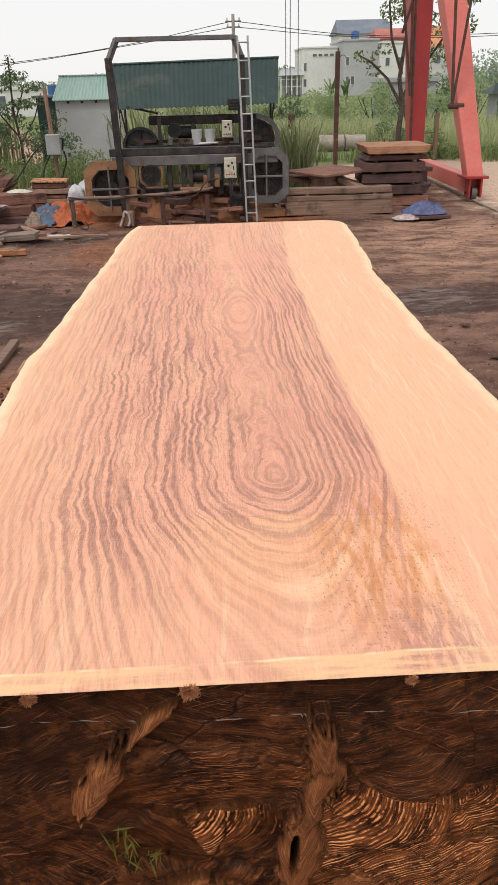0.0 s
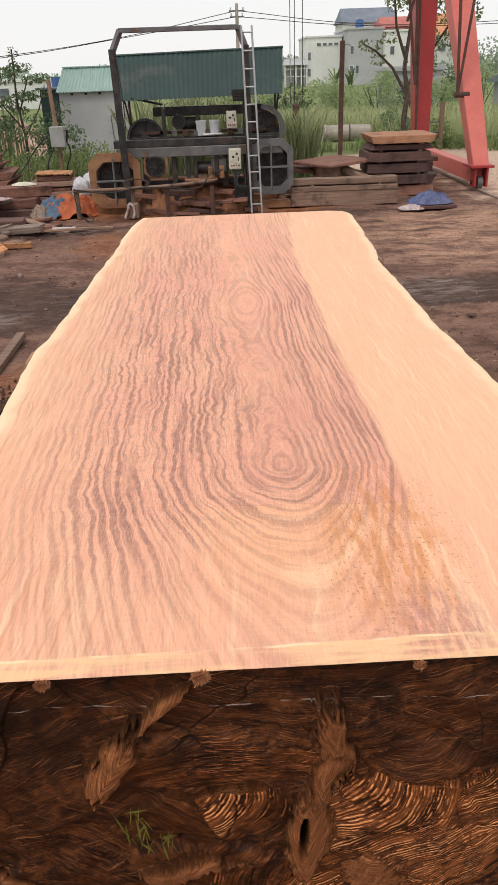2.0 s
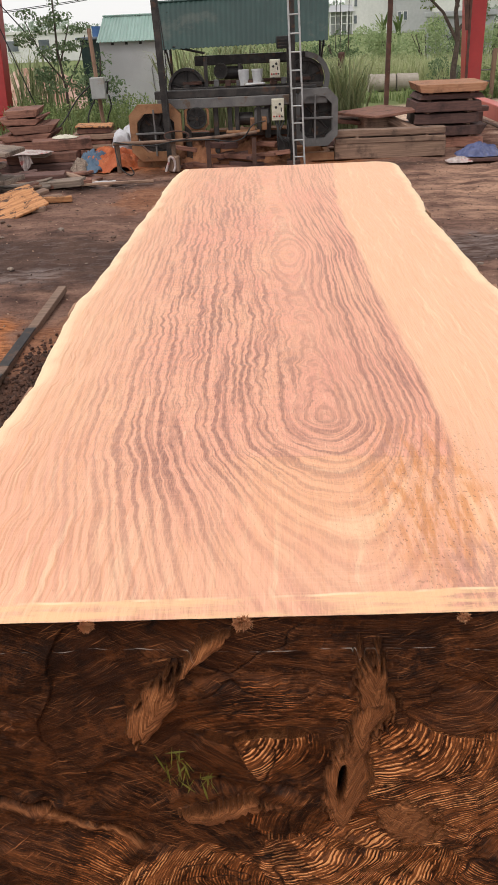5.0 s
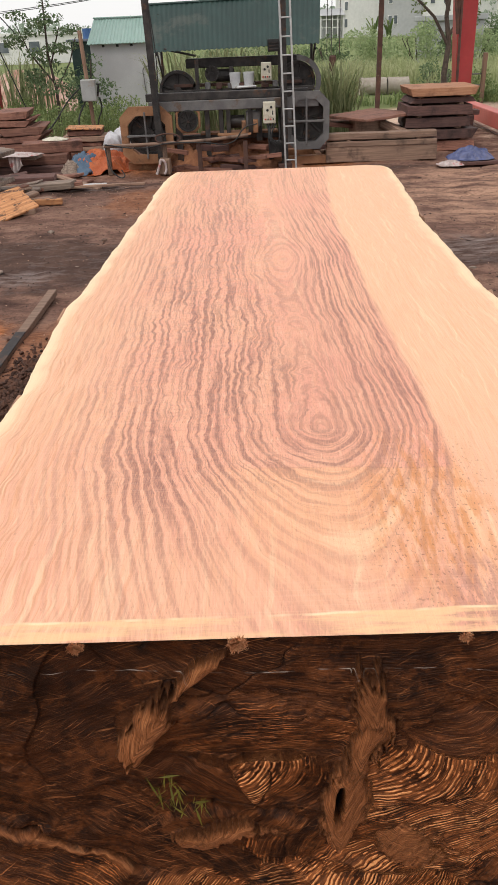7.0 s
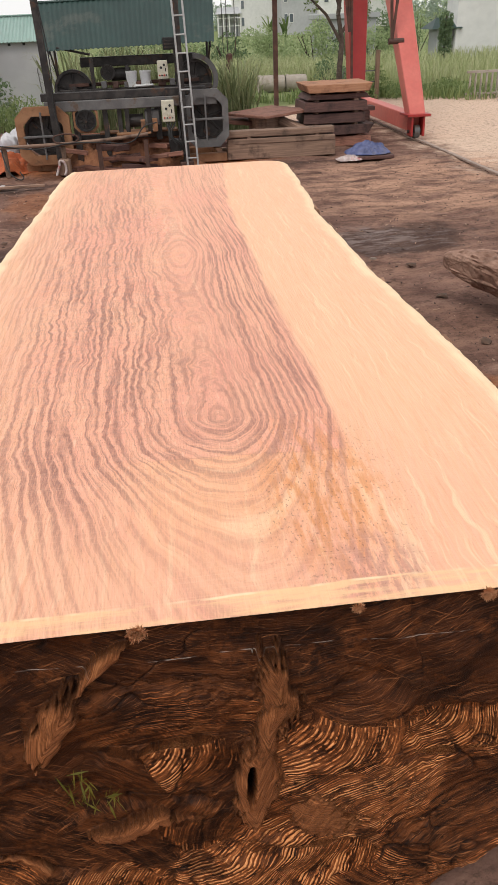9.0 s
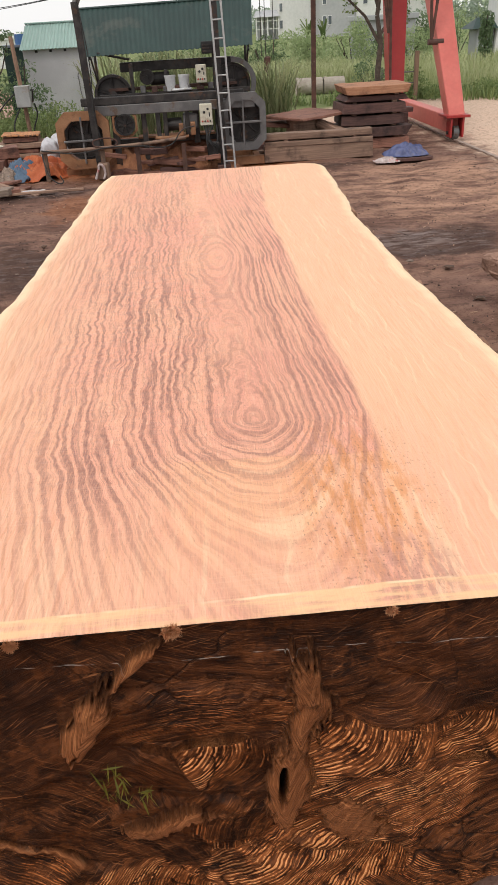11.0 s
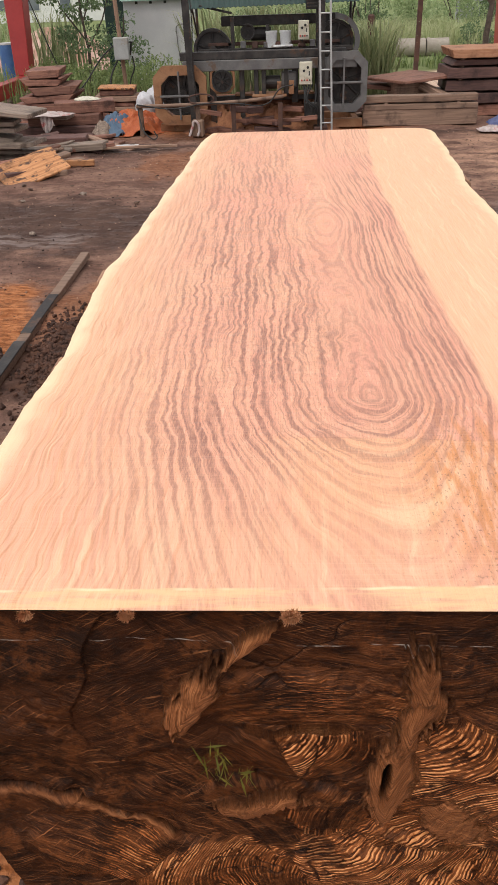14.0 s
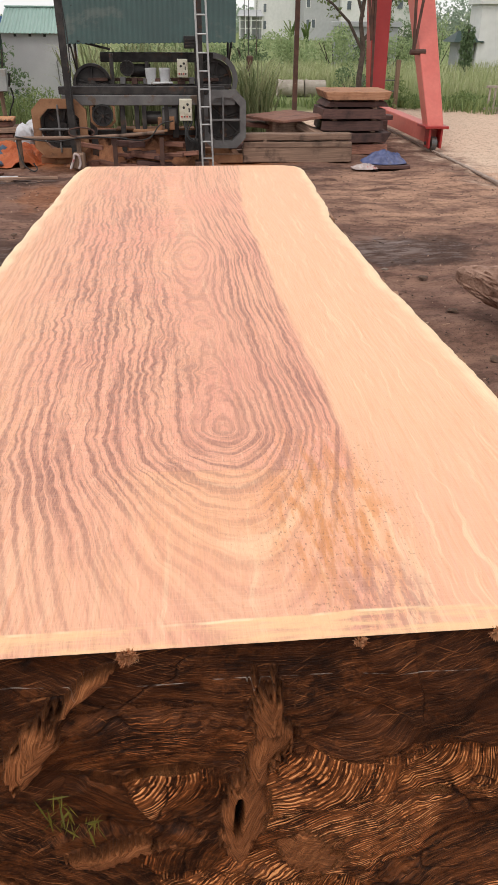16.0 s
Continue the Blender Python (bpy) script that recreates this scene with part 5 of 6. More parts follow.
M_DUSTHEAP = surf("red_sawdust_heap", (0.25, 0.10, 0.05), (0.44, 0.20, 0.10), 6, 0.95, bump=0.9, fine=40, stain=(0.16, 0.075, 0.05), lift=0.02)
tagged(raw("sawdust_heap", np.stack([-0.35 + 1.35 * U, 13.62 + 0.42 * V, Zh], -1).reshape(-1, 3).tolist(), grid_faces(60, 60), M_DUSTHEAP, None, "long heap of red-brown sawdust under the saw", True), category="sawdust", kind="stuff")
for k in range(22):
    slab("offcut", random.uniform(-1.2, 0.5), random.uniform(13.05, 13.5), 0.0 if k < 8 else random.uniform(0.1, 0.3), random.uniform(0.2, 0.6), random.uniform(0.06, 0.16), random.uniform(0.03, 0.1), random.uniform(-40, 40), M_REDSLAB if k % 3 else M_DARKSLAB, "red-brown offcut lying under the saw" if k % 3 else "dark offcut lying under the saw", "offcuts under the saw", tilt=random.uniform(-6, 6))

# feed pole with hoses in front of the saw
pole = thing("feed_pole", "bent wooden pole on posts with hoses wound round", "pole")
tube("rail", [(-2.3, 13.0, 0.46), (-1.4, 12.98, 0.47), (-0.6, 12.98, 0.50), (0.05, 13.0, 0.55)], 0.028, M_BEAM, pole)
tube("hose", [(-2.28, 12.96, 0.49), (-1.7, 12.94, 0.42), (-1.2, 12.94, 0.48), (-0.7, 12.94, 0.47), (-0.2, 12.96, 0.46), (0.0, 13.0, 0.66), (0.2, 13.1, 0.70)], 0.010, M_BLACK, pole)
tube("coil", [(-1.25 + 0.2 * math.cos(a * 0.7), 12.95, 0.55 + 0.07 * math.sin(a * 0.7)) for a in range(20)], 0.011, M_RUSTPOLE, pole)
tube("drop_hose", [(-2.28, 13.0, 0.47), (-2.25, 12.9, 0.3), (-2.12, 12.75, 0.06), (-1.98, 12.75, 0.02), (-2.02, 12.8, 0.12)], 0.010, M_BLACK, pole)
for px, py in ((-2.25, 13.05), (-1.32, 13.02), (-0.75, 13.02), (0.0, 13.04)):
    part("post", box_bm(px - 0.035, px + 0.035, py - 0.03, py + 0.04, 0.0, 0.46, 0.006), M_RUSTPOLE if px > -1 else M_WOODPOST, pole)
part("stump_block", box_bm(-1.42, -1.24, 12.88, 13.06, 0.0, 0.24, 0.02, 0.015), M_WOODPOST, pole)
tube("rope", [(-1.46, 12.86, 0.02), (-1.40, 12.85, 0.16), (-1.36, 12.84, 0.24), (-1.30, 12.85, 0.10), (-1.33, 12.84, 0.02)], 0.02, M_CLOTH, pole)


# ---- crane: two portal ends on rails, girder above ----
crane = thing("gantry_crane", "red painted gantry crane on rails with tapered legs", "crane")


def tapered_leg(name, foot, head, w0, w1, d0, d1, mat_front, parent, label):
    a, b = Vector(foot), Vector(head)
    bm = bmesh.new()
    lo = [bm.verts.new((a.x + sx * w0 / 2, a.y + sy * d0 / 2, a.z)) for sx, sy in ((-1, -1), (1, -1), (1, 1), (-1, 1))]
    hi = [bm.verts.new((b.x + sx * w1 / 2, b.y + sy * d1 / 2, b.z)) for sx, sy in ((-1, -1), (1, -1), (1, 1), (-1, 1))]
    for k in range(4):
        bm.faces.new((lo[k], lo[(k + 1) % 4], hi[(k + 1) % 4], hi[k]))
    bm.faces.new(lo[::-1])
    bm.faces.new(hi)
    bmesh.ops.bevel(bm, geom=list(bm.edges), offset=0.012, segments=1, affect="EDGES")
    return part(name, bm, mat_front, parent, label)


for cx, near_leg in ((5.02, True), (-5.95, False)):
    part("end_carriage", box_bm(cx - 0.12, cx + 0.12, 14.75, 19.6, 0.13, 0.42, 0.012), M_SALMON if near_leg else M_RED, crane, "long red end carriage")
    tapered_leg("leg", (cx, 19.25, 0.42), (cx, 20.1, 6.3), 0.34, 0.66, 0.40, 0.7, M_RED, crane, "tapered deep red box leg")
    tapered_leg("leg", (cx, 14.72, 0.42), (cx, 19.2, 6.3), 0.30, 0.62, 0.34, 0.6, M_SALMON, crane, "tapered red box leg coloured as lit")
    for wy in (14.62, 19.5):
        wheel = part("wheel", rod_bm((cx - 0.05, wy, 0.135), (cx + 0.05, wy, 0.135), 0.115, seg=22), M_GREYSTEEL, crane, "grey steel crane wheel")
        part("axle", rod_bm((cx - 0.16, wy, 0.14), (cx + 0.16, wy, 0.14), 0.03, seg=10), M_STEEL, wheel)
        for s in (-1, 1):
            part("wheel_cheek", box_bm(cx + s * 0.11 - 0.02, cx + s * 0.11 + 0.02, wy - 0.13, wy + 0.13, 0.06, 0.42, 0.008), M_RED, crane)
    part("foot_flange", box_bm(cx - 0.22, cx + 0.22, 14.45, 14.98, 0.40, 0.445, 0.006), M_RED, crane)
    part("head_block", box_bm(cx - 0.4, cx + 0.4, 18.7, 20.6, 6.28, 6.6, 0.02), M_RED, crane)
part("girder", box_bm(-7.2, 6.2, 19.3, 19.95, 6.6, 7.3, 0.02), M_RED, crane, "long red box girder")
# stay bars on the legs
for ax, ay, az, bx, by, bz in ((4.72, 15.45, 1.62, 4.56, 15.5, 5.0), (4.72, 15.45, 1.62, 5.10, 15.5, 5.0)):
    part("stay_bar", rod_bm((ax, ay, az), (bx, by, bz), 0.028, seg=8), M_RUSTPOLE, crane, "dark brown stay bar")
part("stay_lug", rod_bm((4.66, 15.46, 1.62), (4.95, 15.46, 1.62), 0.05, seg=10), M_RUSTPOLE, crane)
for x0, x1 in ((1.92, 1.92), (2.02, 2.03), (2.21, 2.21)):
    part("hoist_rope", rod_bm((x0, 19.6, 1.42), (x1, 19.6, 6.6), 0.009, seg=6), M_STEEL, crane, "thin steel hoist rope")
hook = part("hook_block", box_bm(1.98, 2.13, 19.54, 19.66, 1.06, 1.40, 0.03), M_RUSTPOLE, crane, "dark red hoist hook block")
tube("hook", [(2.07, 19.6, 1.12), (2.07, 19.6, 0.98), (2.13, 19.6, 0.88), (2.06, 19.6, 0.82), (1.99, 19.6, 0.90)], 0.025, M_STEEL, hook)
for rx in (5.02, -5.95):
    rail = thing("crane_rail", "worn steel crane rail on the earth", "rail", kind="structure")
    part("rail_head", box_bm(rx - 0.03, rx + 0.03, -12, 34, 0.0, 0.03, 0.004), M_RAILTOP, rail)

# lattice mast with lights beside the crane
mast = thing("stay_mast", "slender dark steel mast of crossing bars", "mast")
for a, b in (((4.72, 18.4, 0.0), (4.60, 18.4, 4.6)), ((4.62, 18.4, 1.75), (4.22, 18.4, 4.6)), ((4.62, 18.4, 1.75), (4.52, 18.4, 4.6)), ((4.36, 18.4, 3.0), (4.55, 18.4, 3.6))):
    part("bar", rod_bm(a, b, 0.03, seg=8), M_RUSTPOLE, mast)

# rusty pole standing behind the timber
rp = thing("steel_post", "rusty square steel post in the ground", "post")
part("shaft", box_bm(3.235, 3.345, 20.5, 20.6, 0.0, 2.74, 0.006), M_RUSTPOLE, rp)
tube("wire_end", [(3.3, 20.5, 2.6), (3.42, 20.5, 2.66), (3.5, 20.5, 2.6)], 0.008, M_BLACK, rp)


# ---- cloth heaps and sacks ----
def crumple(name, cx, cy, rx, ry, h, mat, label, seed, z0=0.0, deg=0, category="tarpaulin"):
    n = 46
    u = np.linspace(-1, 1, n)
    U, V = np.meshgrid(u, u)
    R = np.hypot(U, V)
    edge = 1 + 0.25 * fractal(U, V, 1.7, seed, 3)
    q = np.clip(1 - (R / edge) ** 2.2, 0, 1)
    fold = np.abs(fractal(U + 0.4 * V, V, 1.4, seed + 5, 2))
    crease = np.abs(fractal(U * 0.6 + 0.9 * V, 1.6 * V - U, 2.6, seed + 9, 2))
    Z = z0 + 0.012 + h * q * (0.70 + 0.6 * fold) + 0.30 * h * q**0.4 * (1 - smoothstep(crease, 0.0, 0.22))
    X, Y = U * rx * edge, V * ry * edge
    keep = (R <= 1.12).reshape(-1)
    faces = [f for f in grid_faces(n, n) if all(keep[i] for i in f)]
    ob = raw(name, np.stack([X, Y, Z], -1).reshape(-1, 3).tolist(), faces, mat, None, label, True)
    ob.modifiers.new("thick", "SOLIDIFY").thickness = 0.006
    tagged(ob, category=category)
    ob.matrix_world = pose(cx, cy, 0, 0, 0, deg)
    return ob


crumple("tarpaulin", -2.42, 13.6, 0.62, 0.48, 0.30, M_ORANGE, "crumpled orange tarpaulin heaped on the earth", 5, deg=20)
crumple("cloth", -2.74, 13.5, 0.30, 0.42, 0.30, M_DENIM, "slate blue cloth thrown over the orange tarpaulin", 9, deg=-25, category="cloth")
crumple("cloth", -2.95, 13.2, 0.16, 0.22, 0.22, M_GREYBOARD, "dirty tan rag beside the tarpaulin", 21, category="cloth")
crumple("cloth", -3.82, 13.05, 0.48, 0.22, 0.05, M_CLOTH, "pale red-striped cloth spread over slabs", 13, z0=0.36, category="cloth")
u = np.linspace(0, 1, 24)
U, V = np.meshgrid(u, u)
hang = raw("cloth", np.stack([-3.86 + 0.20 * U + 0.03 * V, 12.93 - 0.05 * np.sin(V * 2.2) - 0.02 * np.sin(U * 19 + V * 3), 0.40 - 0.29 * V * (0.8 + 0.2 * np.sin(U * 5))], -1).reshape(-1, 3).tolist(), grid_faces(24, 24), M_CLOTH, None, "pale red-striped cloth hanging over slab ends", True)
hang.modifiers.new("thick", "SOLIDIFY").thickness = 0.006
tagged(hang, category="cloth")
crumple("tarpaulin", 3.66, 13.0, 0.36, 0.30, 0.17, M_BLUETARP, "crumpled blue-grey tarpaulin on the earth", 17, z0=0.06)
crumple("cloth", 3.30, 12.75, 0.20, 0.14, 0.07, M_CLOTH, "pale dirty rag beside the blue tarpaulin", 25, category="cloth")
slab("board", 3.72, 12.9, 0.0, 0.66, 0.42, 0.055, 2, M_DARKSLAB, "black board under the blue tarpaulin")
crumple("cloth", 4.08, 15.7, 0.16, 0.2, 0.75, M_DRUM, "dark blue cloth bundle hung behind the slabs", 33, category="cloth")


def sack(x, y, r, h, tilt, mat, label):
    bm = bmesh.new()
    bmesh.ops.create_uvsphere(bm, u_segments=40, v_segments=26, radius=1)
    for v in bm.verts:
        p = v.co.copy()
        n3 = noise.noise(p * 1.7 + Vector((x * 9, y, 0))) * 0.28 + abs(noise.noise(p * 4.0 + Vector((x, 0, y)))) * 0.22
        k = math.copysign(abs(p.z) ** 0.7, p.z)
        v.co = Vector((p.x * r * (1 + n3), p.y * r * (1 + n3), max(0.0, h / 2 + k * h / 2 * (1 + n3 * 0.5))))
    ob = tagged(part("sack", bm, mat, None, label, True), category="sack")
    ob.matrix_world = pose(x, y, 0, 0, tilt, 0)


sack(-2.47, 14.6, 0.15, 0.50, 8, M_SACK, "stuffed white woven sack by the boards")
sack(-2.24, 15.0, 0.15, 0.56, -6, M_SACK, "white plastic sack behind the saw guard")
crumple("cloth", -3.3, 13.95, 0.22, 0.14, 0.04, M_CREAM, "dirty white sheet lying on slabs", 29, z0=0.47, category="cloth")

# split stump lying on the crane side
bm = bmesh.new()
bmesh.ops.create_uvsphere(bm, u_segments=70, v_segments=46, radius=1)
for v in bm.verts:
    p = v.co.copy()
    n3 = noise.noise(p * 1.6) * 0.25 + abs(noise.noise(Vector((p.x * 6, p.y * 2, p.z * 9)))) * 0.3 + abs(noise.noise(p * 7)) * 0.25
    q = 0.35 + 0.65 * (p.x * 0.5 + 0.5)
    v.co = Vector((p.x * 1.05, p.y * 0.44 * q * (1 + n3), p.z * 0.30 * q * (1 + n3)))
    v.co.z = v.co.z + 0.36 - 0.14 * (p.x * 0.5 + 0.5) + (0.06 if p.z > 0 else 0)
M_STUMP = surf("split_stump_wood", (0.24, 0.13, 0.09), (0.47, 0.29, 0.215), 6, 0.9, bump=1.0, fine=26, stain=(0.13, 0.075, 0.055), lift=0.03)
stump = tagged(part("stump", bm, M_STUMP, None, "weathered split stump lying on bare earth"), category="stump")
stump.matrix_world = pose(3.13, 5.06, -0.05, 0, 0, -46)
slab("timber_block", 3.2, 4.85, 0.0, 0.5, 0.4, 0.12, -40, M_DARKSLAB, "dark wooden block propping the stump", category="block")
for k in range(46):
    x, y = (random.uniform(1.35, 2.6), random.uniform(2.6, 8.5)) if k % 2 else (random.uniform(-3.5, -1.0), random.uniform(3.5, 10.5))
    s = random.uniform(0.012, 0.045)
    bm = bmesh.new()
    bmesh.ops.create_icosphere(bm, subdivisions=1, radius=s)
    for v in bm.verts:
        v.co = Vector((v.co.x * random.uniform(0.9, 1.7), v.co.y, v.co.z * 0.5)) * random.uniform(0.8, 1.2)
    ob = tagged(part("wood_chip", bm, M_STONE if k % 3 else M_GREYBOARD, None, "dark earth clod on the yard" if k % 3 else "grey wood chip on the yard"), category="chip", group="chips on the yard")
    ob.matrix_world = pose(x, y, s * 0.2, 0, 0, random.uniform(0, 180))

# shavings and crumbs trodden into the yard
rs3 = np.random.RandomState(29)
cv, cf = [], []
right = np.arange(2600) % 5 < 3
sx, sy = np.where(right, rs3.uniform(1.25, 5.2, 2600), rs3.uniform(-4.2, -0.85, 2600)), rs3.uniform(2.0, 12.8, 2600)
for cx, cy, gz in zip(sx.tolist(), sy.tolist(), ground_height(sx, sy).tolist()):
    a, b, w, hh = rs3.uniform(0, math.pi), rs3.uniform(0.004, 0.011) * (1 + 2.5 * rs3.rand() ** 8), rs3.uniform(0.003, 0.008), rs3.uniform(0.003, 0.008)
    c, sn = math.cos(a), math.sin(a)
    o = len(cv)
    for z in (0.0, 1.0):
        cv += [(cx + c * u * b - sn * v * w * (1 - 0.4 * z), cy + sn * u * b + c * v * w * (1 - 0.4 * z), gz + hh * z * (1 + 0.5 * u) - 0.01 * (1 - z)) for u, v in ((-1, -1), (1, -0.6), (0.8, 1), (-0.7, 0.8))]
    cf += [(o + 4, o + 5, o + 6, o + 7)] + [(o + q, o + (q + 1) % 4, o + 4 + (q + 1) % 4, o + 4 + q) for q in range(4)]
g = Nodes("yard_crumbs")
M_CRUMB = g.done(g.mix(g.step(g.add("ShaderNodeNewGeometry").outputs["Random Per Island"], 0.55, 1.0), (0.05, 0.03, 0.024), (0.42, 0.27, 0.19)), 0.9)
tagged(raw("yard_crumbs", cv, cf, M_CRUMB, None, "wood shavings and crumbs trodden into the yard"), category="litter", kind="stuff")
# bark flakes still clinging to the log's long edges
M_FLAKE = timber("edge_bark_flakes", (0.20, 0.095, 0.055), (0.42, 0.23, 0.14), "y")
for y0, side, ln in ((3.12, 1, 0.09), (3.34, 1, 0.05), (4.12, 1, 0.22), (4.72, 1, 0.30), (5.15, 1, 0.20), (2.42, 1, 0.07), (5.0, -1, 0.12), (5.5, -1, 0.10), (2.2, -1, 0.10), (3.05, -1, 0.14)):
    lo, hi = edges_at(np.array([y0]))
    ex = float(hi[0] if side > 0 else lo[0])
    bm = box_bm(ex - 0.014, ex + 0.014, y0 - ln / 2, y0 + ln / 2, 1.03, 1.082, 0.006, 0.008)
    part("bark_flake", bm, M_FLAKE, big_log, "ragged brown bark flake")

# crumbly mud thrown up beside the log
rs2 = np.random.RandomState(19)
bm = bmesh.new()
bmesh.ops.create_icosphere(bm, subdivisions=1, radius=1)
ball = np.array([v.co[:] for v in bm.verts])
ball_faces = np.array([[v.index for v in f.verts] for f in bm.faces])
bm.free()
n = 2400
far = rs2.rand(n) < 0.8
mx = np.where(far, -1.40 + rs2.normal(0, 0.16, n), -1.0 + rs2.normal(0, 0.2, n))
my = np.where(far, 4.65 + rs2.normal(0, 0.36, n), 1.6 + rs2.normal(0, 0.5, n))
mz = ground_height(mx, my) + rs2.uniform(-0.004, 0.012, n)
size = rs2.uniform(0.006, 0.018, n) * (1 + 0.8 * (rs2.rand(n) > 0.93))
mv = ball[None] * size[:, None, None] * rs2.uniform(0.7, 1.3, (n, len(ball), 1)) + np.stack([mx, my, mz], -1)[:, None]
mf = (np.arange(n) * len(ball))[:, None, None] + ball_faces[None]
M_MUD = surf("crumbly_dark_mud", (0.055, 0.026, 0.018), (0.13, 0.058, 0.036), 14, 0.95, bump=0.8, fine=90)
tagged(raw("mud_clods", mv.reshape(-1, 3).tolist(), mf.reshape(-1, 3).tolist(), M_MUD, None, "crumbly dark mud clods thrown beside the log"), category="mud", kind="stuff")

# bark slabs and splinters strewn through the left heaps
for k in range(26):
    x, y = random.uniform(-4.6, -2.7), random.uniform(10.6, 13.4)
    lx = random.uniform(0.35, 1.1)
    slab("slabwood", x, y, 0.02 + max(0.0, (-3.2 - x)) * random.uniform(0.0, 0.18), lx, random.uniform(0.08, 0.28), random.uniform(0.02, 0.06), random.uniform(-70, 70), (M_GREYBOARD, M_REDSLAB, M_DARKSLAB, M_BEAM)[k % 4], ("grey bark slab strewn on the heap", "red-brown slab offcut strewn on the heap", "dark slab offcut strewn on the heap", "brown board offcut strewn on the heap")[k % 4], "strewn slabwood", tilt=random.uniform(-14, 14))
for k in range(14):
    slab("offcut", random.uniform(1.5, 2.9), random.uniform(13.8, 14.6), random.uniform(0.02, 0.25), random.uniform(0.3, 0.8), random.uniform(0.06, 0.2), random.uniform(0.03, 0.08), random.uniform(-50, 50), (M_REDSLAB, M_DARKSLAB, M_BEAM)[k % 3], ("red-brown offcut behind the beams", "dark offcut behind the beams", "brown offcut behind the beams")[k % 3], "offcuts behind the beams", tilt=random.uniform(-15, 15))


# ---- plants ----
def blades(name, spots, h0, h1, width, bend, material, label, parent=None, seed=1, base_z=0.0):
    """Grass-like blades, each a bent strip; spots is an (n, 2) array of feet."""
    rs = np.random.RandomState(seed)
    n = len(spots)
    h, a = rs.uniform(h0, h1, n), rs.uniform(0, 2 * math.pi, n)
    out = rs.uniform(0.3, 1.0, n) * bend * h
    d = np.stack([np.cos(a), np.sin(a)], -1)
    s = np.stack([-d[:, 1], d[:, 0]], -1) * width * rs.uniform(0.6, 1.3, n)[:, None]
    verts = np.zeros((n, 7, 3))
    for k, (q, o, w) in enumerate(((0.0, 0.0, 0.7), (0.45, 0.18, 1.0), (0.8, 0.55, 0.7))):
        for e, sg in enumerate((-1, 1)):
            verts[:, 2 * k + e, :2] = spots + d * (out * o)[:, None] + sg * s * w
            verts[:, 2 * k + e, 2] = base_z + h * q
    verts[:, 6, :2] = spots + d * out[:, None]
    verts[:, 6, 2] = base_z + h * (0.98 - 0.25 * np.minimum(out / h, 1))
    base = (np.arange(n) * 7)[:, None]
    faces = (base + np.array([0, 1, 3, 2])).tolist() + (base + np.array([2, 3, 5, 4])).tolist() + (base + np.array([4, 5, 6])).tolist()
    return raw(name, verts.reshape(-1, 3).tolist(), faces, material, parent, label)


def scatter(n, x0, x1, y0, y1, seed, clump=0.0):
    rs = np.random.RandomState(seed)
    p = np.stack([rs.uniform(x0, x1, n), rs.uniform(y0, y1, n)], -1)
    if clump:
        keep = fractal(p[:, 0], p[:, 1], 0.7, seed + 3, 3) > -clump
        p = p[keep]
    return p


def leaf_cloud(name, lobes, count, size, material, parent, label="", seed=1, droop=0.3, long=1.8):
    """Single leaves strewn through several lobes (x, y, z, rx, ry, rz), denser towards their skins."""
    rs = np.random.RandomState(seed)
    lob = np.array(lobes)
    vol = lob[:, 3] * lob[:, 4] * lob[:, 5]
    pick = rs.choice(len(lob), count, p=vol / vol.sum())
    d = rs.normal(size=(count, 3))
    d /= np.linalg.norm(d, axis=1)[:, None]
    r = rs.uniform(0.35, 1.05, count) ** 0.5
    c = lob[pick, :3] + d * r[:, None] * lob[pick, 3:]
    a = rs.normal(size=(count, 3)) + d * 0.6
    a[:, 2] -= droop
    a /= np.linalg.norm(a, axis=1)[:, None]
    b = np.cross(a, rs.normal(size=(count, 3)))
    b /= np.linalg.norm(b, axis=1)[:, None]
    sz = size * rs.uniform(0.6, 1.3, count)[:, None]
    v = np.stack([c - a * sz * long / 2, c + b * sz * 0.42, c + a * sz * long / 2, c - b * sz * 0.42], 1)
    faces = (np.arange(count) * 4)[:, None] + np.array([0, 1, 2, 3])
    return raw(name, v.reshape(-1, 3).tolist(), faces.tolist(), material, parent, label)


def tree(name, x, y, limbs, lobes, count, leaf, material, label, seed, r0=0.05, group=""):
    """limbs: polylines from the ground up; lobes: where leaves sit."""
    ob = thing(name, label, "tree", group, (x, y, 0))
    bm = bmesh.new()
    for k, pts in enumerate(limbs):
        r = r0 if k == 0 else r0 * 0.5
        for i, (p, q) in enumerate(zip(pts, pts[1:])):
            f0, f1 = 1 - 0.75 * i / len(pts), 1 - 0.75 * (i + 1) / len(pts)
            rod_bm(p, q, r * f0, r * f1, 8, bm)
    part("trunk", bm, M_TRUNK, ob, "dark thin trunk and limbs")
    leaf_cloud("crown", lobes, count, leaf, material, ob, "", seed)
    return ob


rs0 = np.random.RandomState(5)
# young tree left of the shed
lob = [(rs0.uniform(-0.75, 0.6), rs0.uniform(-0.4, 0.4), rs0.uniform(0.8, 2.5), 0.26, 0.24, 0.10) for _ in range(26)]
